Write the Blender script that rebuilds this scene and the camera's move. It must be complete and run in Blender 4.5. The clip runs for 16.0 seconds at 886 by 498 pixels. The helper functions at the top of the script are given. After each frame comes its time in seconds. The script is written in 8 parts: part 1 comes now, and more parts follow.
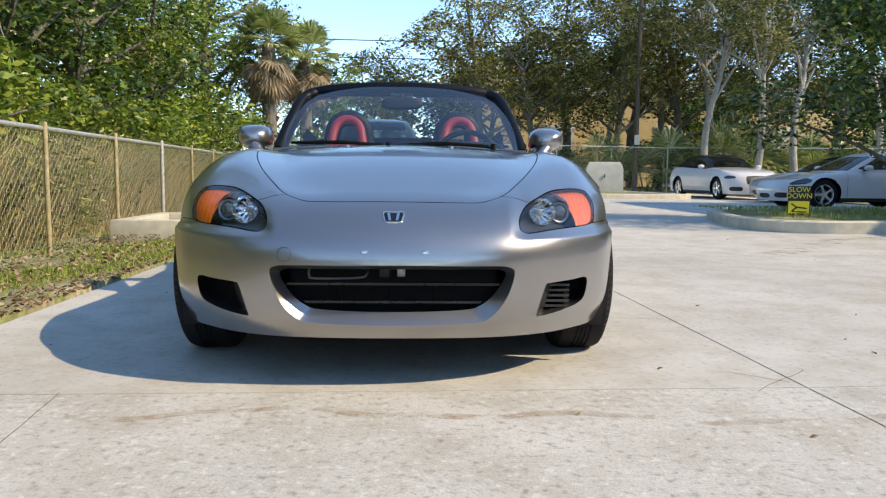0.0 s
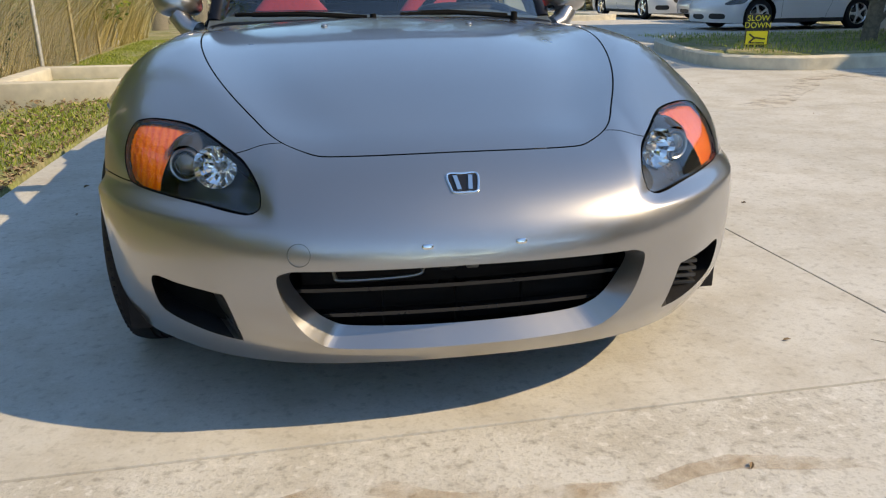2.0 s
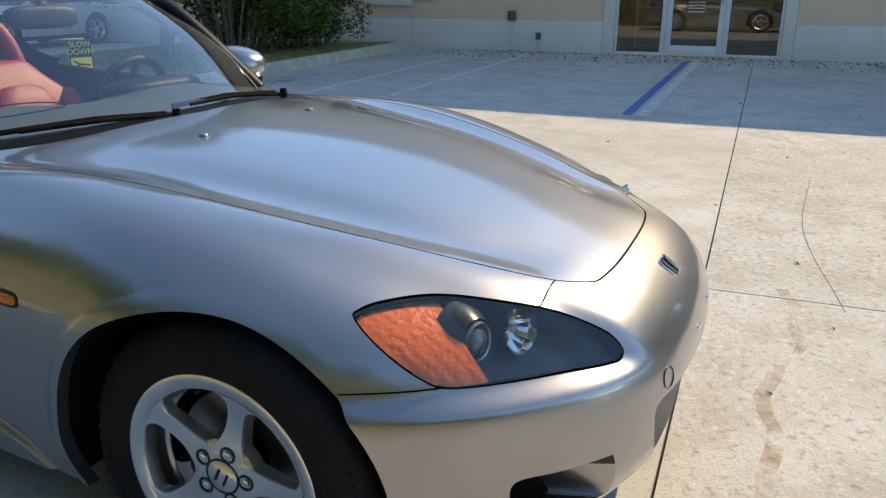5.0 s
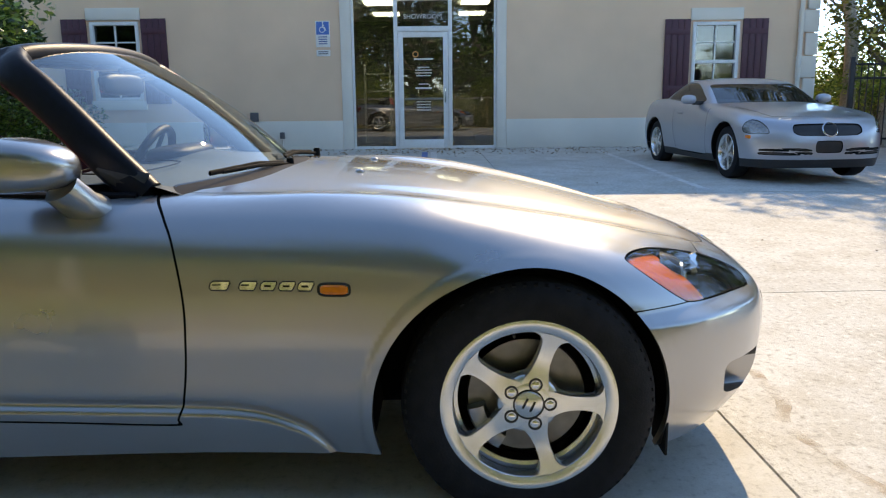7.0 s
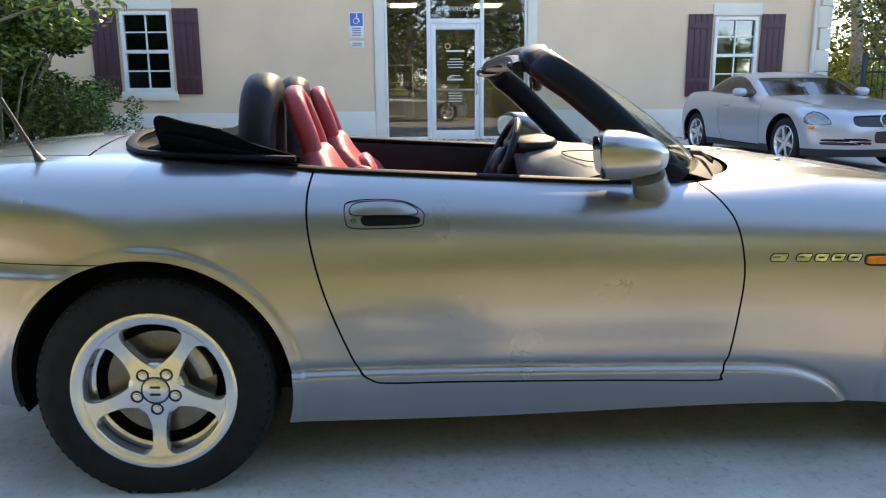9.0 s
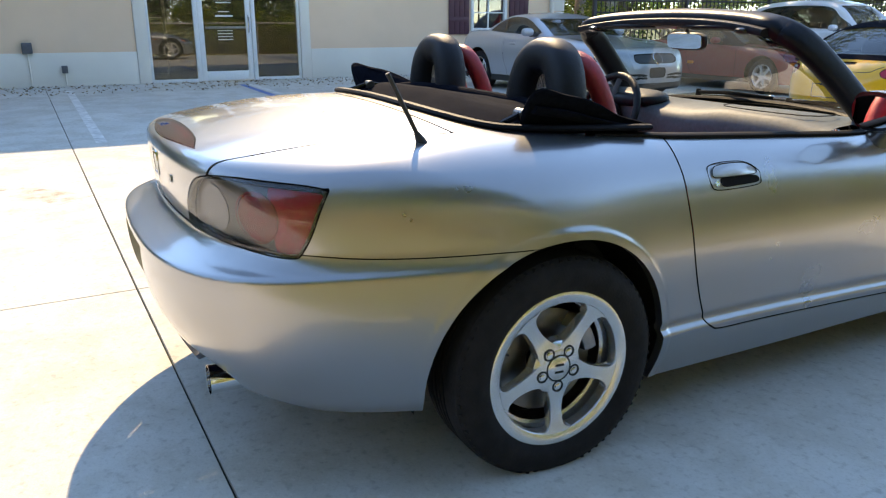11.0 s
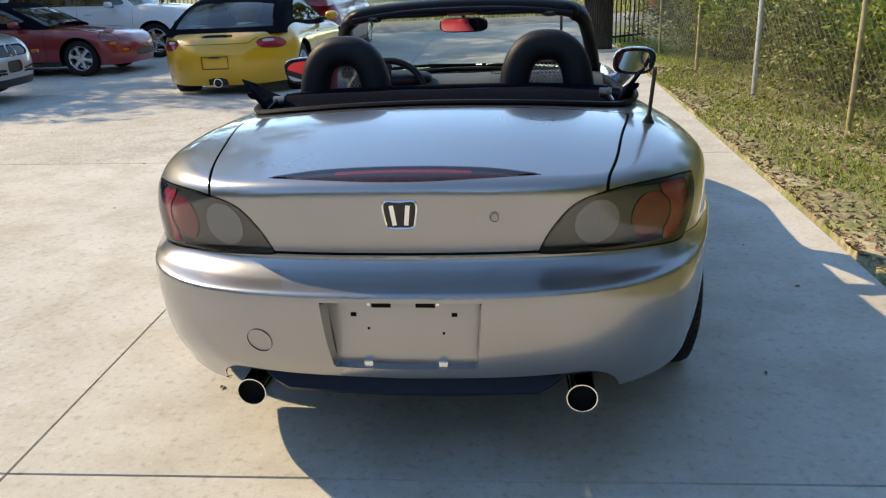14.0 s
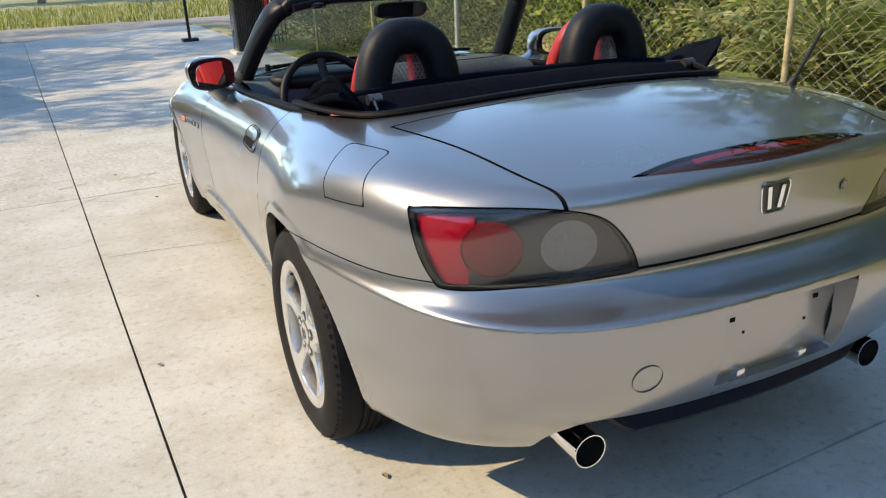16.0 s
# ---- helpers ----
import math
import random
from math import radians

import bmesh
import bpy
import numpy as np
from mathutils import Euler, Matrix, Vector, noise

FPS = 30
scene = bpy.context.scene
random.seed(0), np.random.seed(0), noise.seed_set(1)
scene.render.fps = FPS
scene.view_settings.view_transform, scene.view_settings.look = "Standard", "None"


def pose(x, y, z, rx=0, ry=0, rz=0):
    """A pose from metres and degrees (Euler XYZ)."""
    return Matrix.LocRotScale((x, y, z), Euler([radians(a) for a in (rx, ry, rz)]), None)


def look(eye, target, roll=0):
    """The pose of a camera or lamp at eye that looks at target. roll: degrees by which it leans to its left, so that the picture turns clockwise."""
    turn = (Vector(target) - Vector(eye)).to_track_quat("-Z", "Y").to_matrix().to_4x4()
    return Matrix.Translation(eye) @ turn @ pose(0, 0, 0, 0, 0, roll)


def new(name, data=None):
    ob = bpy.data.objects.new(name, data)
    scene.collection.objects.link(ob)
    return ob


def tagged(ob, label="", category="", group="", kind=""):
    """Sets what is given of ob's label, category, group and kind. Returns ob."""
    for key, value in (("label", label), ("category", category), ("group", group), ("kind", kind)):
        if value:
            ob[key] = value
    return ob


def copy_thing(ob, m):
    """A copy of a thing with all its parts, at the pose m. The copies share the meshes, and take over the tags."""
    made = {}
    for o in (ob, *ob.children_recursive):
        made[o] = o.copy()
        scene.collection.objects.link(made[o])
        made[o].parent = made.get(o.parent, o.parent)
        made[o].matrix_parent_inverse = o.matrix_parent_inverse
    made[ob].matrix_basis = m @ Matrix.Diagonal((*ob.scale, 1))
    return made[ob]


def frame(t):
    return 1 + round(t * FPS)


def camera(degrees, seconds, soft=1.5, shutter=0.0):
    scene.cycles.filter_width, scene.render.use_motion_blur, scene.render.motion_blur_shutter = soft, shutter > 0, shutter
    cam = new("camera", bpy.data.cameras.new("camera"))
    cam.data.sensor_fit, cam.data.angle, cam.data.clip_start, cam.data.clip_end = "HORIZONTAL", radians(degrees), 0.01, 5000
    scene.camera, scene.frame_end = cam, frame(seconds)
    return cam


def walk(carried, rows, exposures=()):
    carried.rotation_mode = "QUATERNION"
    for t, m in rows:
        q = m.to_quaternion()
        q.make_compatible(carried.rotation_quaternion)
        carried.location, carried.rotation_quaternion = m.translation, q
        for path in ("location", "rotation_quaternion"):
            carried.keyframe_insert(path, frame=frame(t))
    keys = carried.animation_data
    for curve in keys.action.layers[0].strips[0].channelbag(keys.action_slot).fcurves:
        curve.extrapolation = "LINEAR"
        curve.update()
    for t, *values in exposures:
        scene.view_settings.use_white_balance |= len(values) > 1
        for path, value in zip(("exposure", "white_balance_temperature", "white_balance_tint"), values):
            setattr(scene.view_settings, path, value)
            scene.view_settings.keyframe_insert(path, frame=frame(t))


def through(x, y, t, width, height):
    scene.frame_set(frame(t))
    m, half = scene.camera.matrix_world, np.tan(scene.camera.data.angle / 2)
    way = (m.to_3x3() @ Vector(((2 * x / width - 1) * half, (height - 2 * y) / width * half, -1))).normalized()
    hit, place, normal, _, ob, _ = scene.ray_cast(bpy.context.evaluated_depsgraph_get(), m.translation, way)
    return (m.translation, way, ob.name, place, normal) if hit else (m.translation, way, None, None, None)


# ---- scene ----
cam = camera(60.1, 16.0, soft=1.2)
PATH = [
    (0, (0.057, -3.12, 0.702), (0.14, -1.131, 0.505), 0.6),
    (0.5, (0.012, -2.967, 0.702), (0.079, -0.986, 0.436), 0.4),
    (1, (-0.038, -2.717, 0.784), (0.01, -0.755, 0.399), -0.2),
    (1.5, (-0.046, -2.409, 0.835), (0.073, -0.477, 0.331), -0.7),
    (2, (-0.293, -2.17, 0.939), (0.019, -0.304, 0.291), -0.5),
    (2.5, (-0.629, -2.037, 1.055), (-0.137, -0.249, 0.306), -0.4),
    (3, (-0.905, -1.922, 1.143), (-0.19, -0.229, 0.354), 0.0),
    (3.5, (-1.204, -1.728, 1.181), (-0.238, -0.161, 0.399), 0.1),
    (4, (-1.365, -1.425, 1.194), (-0.124, -0.054, 0.432), -0.1),
    (4.2, (-1.416, -1.306, 1.2), (-0.059, -0.044, 0.449), -0.0),
    (6.3, (-2.361, -0.254, 1.054), (-0.41, -0.129, 0.632), -0.9),
    (6.5, (-2.414, -0.159, 1.039), (-0.457, -0.069, 0.634), -0.8),
    (7, (-2.548, 0.194, 1.032), (-0.586, 0.205, 0.648), -0.6),
    (7.5, (-2.663, 0.547, 1.017), (-0.701, 0.516, 0.633), -0.5),
    (8, (-2.71, 0.911, 1.011), (-0.75, 0.851, 0.619), -0.5),
    (8.5, (-2.75, 1.306, 1.029), (-0.792, 1.224, 0.632), -0.5),
    (9, (-2.779, 1.753, 1.064), (-0.825, 1.633, 0.655), -0.4),
    (9.5, (-2.727, 2.205, 1.07), (-0.78, 2.029, 0.646), -0.3),
    (10, (-2.658, 2.612, 1.069), (-0.733, 2.302, 0.622), 0.1),
    (10.2, (-2.614, 2.828, 1.094), (-0.715, 2.412, 0.623), 0.2),
    (12.3, (-1.622, 4.274, 1.24), (-0.455, 2.798, 0.561), -0.8),
    (12.5, (-1.492, 4.415, 1.269), (-0.424, 2.868, 0.588), -0.9),
    (13, (-1.161, 4.708, 1.291), (-0.338, 3.016, 0.615), -1.3),
    (13.5, (-0.763, 4.892, 1.306), (-0.24, 3.083, 0.631), -1.9),
    (14, (-0.312, 4.982, 1.314), (-0.084, 3.113, 0.64), -2.5),
    (14.5, (0.159, 4.993, 1.327), (0.105, 3.112, 0.65), -2.7),
    (15, (0.592, 4.842, 1.316), (0.277, 2.99, 0.629), -2.7),
    (15.5, (0.978, 4.651, 1.29), (0.426, 2.86, 0.592), -2.5),
    (16, (1.304, 4.356, 1.274), (0.511, 2.661, 0.569), -2.4),
]
walk(cam, [(t, look(eye, target, roll)) for t, eye, target, roll in PATH],
     [(t, stops, warm, tint) for t, stops, warm, tint in ((0, 1.10, 10300, 10), (2, 1.01, 12000, 11), (4.2, 1.02, 12300, 11), (6.3, 1.26, 10900, 11), (7, 1.46, 11200, 12), (8, 1.87, 12200, 15), (9, 2.28, 12600, 15), (10.2, 2.27, 12600, 14), (12.3, 1.26, 11600, 11), (14, 1.18, 11900, 10), (16, 1.23, 11400, 9))])

# ---------------------------------------------------------------- sky and sun
SUN = Vector((1.15, -.45, 1.0)).normalized()
world = bpy.data.worlds.new("sky")
scene.world = world
world.use_nodes = True
sky = world.node_tree.nodes.new("ShaderNodeTexSky")
sky.sky_type = "NISHITA"
sky.sun_disc = False
sky.air_density, sky.dust_density, sky.ozone_density, sky.altitude = .60, .0, 3.5, 1500
sky.sun_elevation = math.asin(SUN.z)
sky.sun_rotation = math.atan2(SUN.x, SUN.y)
deep = world.node_tree.nodes.new("ShaderNodeHueSaturation")
deep.inputs["Saturation"].default_value = 1.12
world.node_tree.links.new(sky.outputs[0], deep.inputs["Color"])
world.node_tree.links.new(deep.outputs[0], world.node_tree.nodes["Background"].inputs[0])
world.node_tree.nodes["Background"].inputs[1].default_value = .29
lamp_data = bpy.data.lights.new("sun", "SUN")
lamp_data.energy, lamp_data.angle, lamp_data.color = 2.05, radians(.53), (1, .955, .89)
sun = new("sun", lamp_data)
sun.matrix_basis = look((0, 0, 30), (Vector((0, 0, 30)) - SUN))


# ---------------------------------------------------------------- materials
def nodes(name):
    m = bpy.data.materials.new(name)
    m.use_nodes = True
    t = m.node_tree
    return m, t, t.nodes["Principled BSDF"]


def link(t, a, b):
    t.links.new(a, b)


def tex(t, kind, scale=5.0, detail=4.0, coords="Object", **more):
    n = t.nodes.new("ShaderNodeTex" + kind)
    if "Scale" in n.inputs:
        n.inputs["Scale"].default_value = scale
    if "Detail" in n.inputs:
        n.inputs["Detail"].default_value = detail
    for key, value in more.items():
        n.inputs[key].default_value = value
    c = t.nodes.new("ShaderNodeTexCoord")
    link(t, c.outputs[coords], n.inputs["Vector"])
    return n


def ramp(t, fac, *stops):
    r = t.nodes.new("ShaderNodeValToRGB")
    e = r.color_ramp.elements
    while len(e) < len(stops):
        e.new(.5)
    for k, (at, col) in zip(e, stops):
        k.position, k.color = at, (*col, 1) if len(col) == 3 else col
    link(t, fac, r.inputs["Fac"])
    return r


def mixed(t, fac, a, b, how="MIX"):
    m = t.nodes.new("ShaderNodeMix")
    m.data_type, m.blend_type = "RGBA", how
    for value, slot in ((fac, m.inputs[0]), (a, m.inputs[6]), (b, m.inputs[7])):
        if hasattr(value, "is_linked"):
            link(t, value, slot)
        elif isinstance(value, (int, float)):
            slot.default_value = value
        else:
            slot.default_value = (*value, 1)
    return m.outputs[2]


def bump(t, bsdf, height, strength=.3, distance=.01):
    b = t.nodes.new("ShaderNodeBump")
    b.inputs["Strength"].default_value, b.inputs["Distance"].default_value = strength, distance
    link(t, height, b.inputs["Height"])
    link(t, b.outputs["Normal"], bsdf.inputs["Normal"])


def plain(name, col, rough=.5, metal=0.0, grain=0.0, vary=.12, scale=30.0, coat=0.0, spec=.5, relief=.004):
    """A surface of one colour with faint mottling and fine relief."""
    m, t, b = nodes(name)
    n = tex(t, "Noise", scale, 6)
    lo, hi = [tuple(min(1, c * k) for c in col) for k in (1 - vary, 1 + vary)]
    link(t, ramp(t, n.outputs["Fac"], (.3, lo), (.7, hi)).outputs["Color"], b.inputs["Base Color"])
    b.inputs["Roughness"].default_value, b.inputs["Metallic"].default_value = rough, metal
    b.inputs["Coat Weight"].default_value, b.inputs["Coat Roughness"].default_value = coat, .03
    b.inputs["Specular IOR Level"].default_value = spec
    if grain:
        bump(t, b, tex(t, "Noise", scale * 6, 3).outputs["Fac"], grain, relief)
    return m


def car_paint(name, col, metal=0.0, rough=.35, coat=1.5):
    m, t, b = nodes(name)
    flake = tex(t, "Voronoi", 900.0)
    lo, hi = [tuple(min(1, c * k) for c in col) for k in (.9, 1.08)]
    link(t, ramp(t, flake.outputs["Distance"], (.1, hi), (.8, lo)).outputs["Color"], b.inputs["Base Color"])
    dust = tex(t, "Noise", 3.0, 5)
    r = ramp(t, dust.outputs["Fac"], (.3, (rough - .03,) * 3), (.75, (rough + .05,) * 3))
    link(t, r.outputs["Color"], b.inputs["Roughness"])
    b.inputs["Metallic"].default_value = metal
    b.inputs["Coat Weight"].default_value, b.inputs["Coat Roughness"].default_value = 1.0, .07
    b.inputs["Coat IOR"].default_value = coat
    if metal:
        bump(t, b, flake.outputs["Distance"], .05, .0006)
    return m


def faceted(name, dark, bright):
    """A moulded reflector behind a tinted lens: streaky cells, some with glints put into the colour."""
    m, t, b = nodes(name)
    cell = tex(t, "Voronoi", 70.0)
    streak = tex(t, "Wave", 17.0, 2)
    streak.inputs["Distortion"].default_value = 3.5
    streak.inputs["Detail Scale"].default_value = 2.5
    one = ramp(t, streak.outputs["Fac"], (.05, dark), (.6, bright))
    link(t, mixed(t, .15, one.outputs["Color"], ramp(t, cell.outputs["Distance"], (.1, bright), (.6, dark)).outputs["Color"]), b.inputs["Base Color"])
    b.inputs["Roughness"].default_value, b.inputs["Coat Weight"].default_value = .2, .5
    bump(t, b, cell.outputs["Distance"], .3, .004)
    return m


def clear(name, tint=(1, 1, 1), rough=.0, ior=1.45):
    """Thin glass: what lies behind shows through it, with a glossy sheen by the angle."""
    m = bpy.data.materials.new(name)
    m.use_nodes = True
    t = m.node_tree
    t.nodes.clear()
    o, mix, see, gloss, lw, power, fr = [t.nodes.new("ShaderNode" + k) for k in ("OutputMaterial", "MixShader", "BsdfTransparent", "BsdfGlossy", "LayerWeight", "Math", "Math")]
    see.inputs["Color"].default_value = (*tint, 1)
    gloss.inputs["Roughness"].default_value = rough
    lw.inputs["Blend"].default_value = .5
    power.operation, fr.operation = "POWER", "MULTIPLY_ADD"
    base = ((ior - 1) / (ior + 1))**2
    power.inputs[1].default_value, fr.inputs[1].default_value, fr.inputs[2].default_value = 5.0, 1 - base, base
    link(t, lw.outputs["Facing"], power.inputs[0])
    link(t, power.outputs[0], fr.inputs[0])
    link(t, fr.outputs[0], mix.inputs[0])
    link(t, see.outputs[0], mix.inputs[1])
    link(t, gloss.outputs[0], mix.inputs[2])
    link(t, mix.outputs[0], o.inputs["Surface"])
    return m


silver = car_paint("silver_paint", (.395, .395, .403), .90, .30, 1.62)
dark_silver = car_paint("dark_silver_paint", (.10, .105, .115), .6, .3)
white_paint = car_paint("white_paint", (.78, .79, .80))
pearl_paint = car_paint("pearl_silver_paint", (.46, .49, .54), .55, .35)
yellow_paint = car_paint("yellow_paint", (.88, .43, .012))
red_paint = car_paint("red_paint", (.32, .012, .018))
bright_red_paint = car_paint("bright_red_paint", (.55, .02, .018))
teal_paint = car_paint("dark_teal_paint", (.02, .045, .055), .3, .35)
black_plastic = plain("black_plastic", (.018, .018, .02), .5, grain=.15, vary=.25, scale=60)
gloss_black = plain("gloss_black", (.012, .012, .014), .15, vary=.2)
rubber = plain("tyre_rubber", (.014, .014, .016), .75, grain=.3, vary=.25, scale=25, spec=.2)
well_black = plain("wheel_well_black", (.005, .005, .005), .9, vary=.3, spec=.2)
seal_black = plain("seal_rubber", (.004, .004, .006), .6, vary=.25, spec=.12)
alloy = plain("machined_alloy", (.80, .80, .79), .27, .9, vary=.06, scale=40)
# darker copy of the alloy: barrel shade in its colour; plain dark metal elsewhere
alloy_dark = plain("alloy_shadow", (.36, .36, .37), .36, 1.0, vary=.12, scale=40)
steel = plain("brake_steel", (.22, .21, .20), .4, 1.0, vary=.2, scale=18)
chrome = plain("chrome", (.85, .86, .87), .06, 1.0, vary=.03)
mirror = plain("mirror_silver", (.9, .9, .9), .0, 1.0, vary=.01)
leather_red = plain("red_leather", (.42, .028, .035), .42, grain=.35, vary=.15, scale=45)
# black dash lightened to grey: sun glare is put into its colour
dash_black = plain("glare_grey_dash", (.075, .098, .112), .6, grain=.15, vary=.15, scale=60, spec=.25)
leather_black = plain("black_leather", (.005, .007, .012), .5, grain=.3, vary=.25, scale=50, spec=.3)
canvas = plain("black_canvas", (.005, .007, .013), .9, grain=.5, vary=.3, scale=80, spec=.03)
valance_black = plain("dark_valance", (.005, .010, .026), .3, vary=.2, spec=.2)
frame_black = plain("satin_frame_black", (.004, .006, .012), .42, grain=.1, vary=.25, scale=60, spec=.2)
lens_grey = plain("grey_lens", (.30, .30, .295), .2, vary=.15, scale=220, coat=.5, grain=.2)
carpet = plain("black_carpet", (.012, .012, .012), .95, grain=.5, vary=.3, scale=150)
amber = plain("amber_lens", (.95, .20, .008), .15, vary=.18, scale=45, coat=.6)
amber_cut = faceted("amber_reflector", (.78, .10, .003), (.97, .20, .006))
lamp_red = plain("red_lens", (.43, .003, .027), .12, vary=.25, scale=90, coat=.6, grain=.2)
dull_red = plain("round_red_lens", (.26, .014, .024), .15, vary=.3, scale=90, coat=.6, grain=.2)
lamp_white = plain("white_lens", (.55, .56, .55), .15, vary=.2, scale=160, coat=.6, grain=.25)
lamp_dark = plain("lamp_housing", (.040, .042, .045), .25, vary=.2, scale=60)
glass_clear = clear("clear_lens", (.95, .96, .96), ior=1.8)
glass_smoke = clear("smoked_lens", (.80, .78, .78), ior=1.8)
tail_grey = plain("tail_lamp_grey", (.085, .083, .080), .30, vary=.15, scale=300, coat=.4)
glass_dusk = clear("dark_red_lens", (.50, .30, .31), ior=1.7)
windscreen = clear("windscreen_glass", (.80, .88, .84), ior=2.45)
windscreen_far = clear("dark_car_glass", (.22, .25, .26), ior=2.1)
far_lens = plain("far_headlamp_glass", (.20, .21, .22), .12, vary=.4, scale=30, coat=1.0)


# ---------------------------------------------------------------- smooth curves and surface meshes
def curve(*pts):
    """A smooth function through (t, value) pairs: a natural cubic spline."""
    x, y = np.array(pts, float).T
    n = len(x)
    h = np.diff(x)
    a = np.zeros((n, n))
    r = np.zeros(n)
    a[0, 0] = a[-1, -1] = 1
    for i in range(1, n - 1):
        a[i, i - 1:i + 2] = h[i - 1], 2 * (h[i - 1] + h[i]), h[i]
        r[i] = 6 * ((y[i + 1] - y[i]) / h[i] - (y[i] - y[i - 1]) / h[i - 1])
    m = np.linalg.solve(a, r)

    def at(t):
        t = np.clip(t, x[0], x[-1])
        i = np.clip(np.searchsorted(x, t) - 1, 0, n - 2)
        u, v, w = t - x[i], x[i + 1] - t, h[i]
        return (m[i] * v**3 + m[i + 1] * u**3) / (6 * w) + (y[i] / w - m[i] * w / 6) * v + (y[i + 1] / w - m[i + 1] * w / 6) * u
    return at


def ease(a, b, t):
    t = np.clip((t - a) / (b - a), 0, 1)
    return t * t * (3 - 2 * t)


def smax(a, b, k):
    h = np.maximum(k - np.abs(a - b), 0) / k
    return np.maximum(a, b) + h * h * k / 4


def ring(pts, n=6):
    """A closed smooth outline through the points (Catmull-Rom)."""
    p = np.array(pts, float)
    out = []
    for i in range(len(p)):
        a, b, c, d = p[i - 1], p[i], p[(i + 1) % len(p)], p[(i + 2) % len(p)]
        for t in np.arange(n) / n:
            out.append(.5 * (2 * b + (c - a) * t + (2 * a - 5 * b + 4 * c - d) * t**2 + (3 * b - a - 3 * c + d) * t**3))
    return np.array(out)


def inside(poly, x, y):
    """Signed distance to a closed outline, negative within."""
    p = np.asarray(poly, float)
    q = np.roll(p, -1, 0)
    d = np.full(np.shape(x), 9.0)
    odd = np.zeros(np.shape(x), bool)
    for (x0, y0), (x1, y1) in zip(p, q):
        ex, ey = x1 - x0, y1 - y0
        t = np.clip(((x - x0) * ex + (y - y0) * ey) / (ex * ex + ey * ey + 1e-12), 0, 1)
        d = np.minimum(d, np.hypot(x - x0 - t * ex, y - y0 - t * ey))
        if y0 != y1:
            odd ^= ((y0 > y) != (y1 > y)) & (x < ex * (y - y0) / (y1 - y0) + x0)
    return np.where(odd, -d, d)


# ---------------------------------------------------------------- the roadster's body as one smooth form
# a: distance from the car's middle; y: from the front axle rearwards; z: up.
top_mid = curve((-.85, .46), (-.76, .535), (-.67, .585), (-.55, .622), (-.35, .674), (-.15, .726), (.1, .778), (.35, .814), (.6, .834), (.85, .846),
                (1.3, .870), (1.9, .905), (2.35, .922), (2.62, .928), (2.85, .918), (3.06, .890), (3.2, .864), (3.4, .82))
side_max = curve((-.9, .83), (-.4, .872), (-.15, .876), (.05, .872), (.3, .855), (.55, .832), (.85, .815), (1.35, .813), (1.8, .822), (2.1, .845),
                 (2.4, .878), (2.65, .876), (2.9, .856), (3.4, .80))
side_fall = curve((0, .10), (.17, .055), (.24, .032), (.30, .018), (.38, .013), (.46, .007), (.54, .001), (.60, .0), (.66, .006), (.73, .022), (.80, .052), (.88, .105), (1.0, .22))
nose = curve((0, -.58), (.17, -.682), (.21, -.718), (.26, -.750), (.34, -.768), (.42, -.772), (.47, -.768), (.51, -.755), (.56, -.722), (.62, -.65), (.70, -.48), (.9, -.1))
nose_sweep = curve((0, 0), (.1, .002), (.2, .010), (.35, .037), (.45, .076), (.55, .138), (.65, .231), (.72, .312), (.78, .405), (.84, .53), (.95, .87))
nose_extra = curve((0, 0), (.2, 0), (.35, .003), (.45, .010), (.55, .020), (.65, .033), (.72, .037), (.78, .035), (.84, .03), (.95, .02), (1.2, .02))
tail = curve((0, 3.0), (.23, 3.16), (.255, 3.205), (.30, 3.245), (.36, 3.288), (.44, 3.322), (.52, 3.336), (.58, 3.338), (.61, 3.335), (.9, 3.30))
lid = curve((0, 3.23), (.66, 3.232), (.70, 3.240), (.78, 3.247), (.84, 3.25), (.862, 3.25), (1, 3.2))
tail_sweep = curve((0, 0), (.2, .006), (.35, .021), (.45, .042), (.55, .080), (.65, .150), (.72, .235), (.78, .36), (.84, .56), (.95, 1.0))
hem = curve((-.9, .19), (-.7, .170), (-.5, .165), (.4, .178), (2.05, .172), (2.75, .232), (3.0, .240), (3.2, .240), (3.4, .24))
sill_line = curve((.40, .12), (.47, .178), (.52, .234), (.57, .264), (.62, .283), (.72, .299), (.9, .304), (1.35, .314), (2.1, .328), (2.4, .333))
crest = curve((-.7, .42), (-.45, .46), (-.1, .565), (.3, .64), (.8, .70), (3, .72))


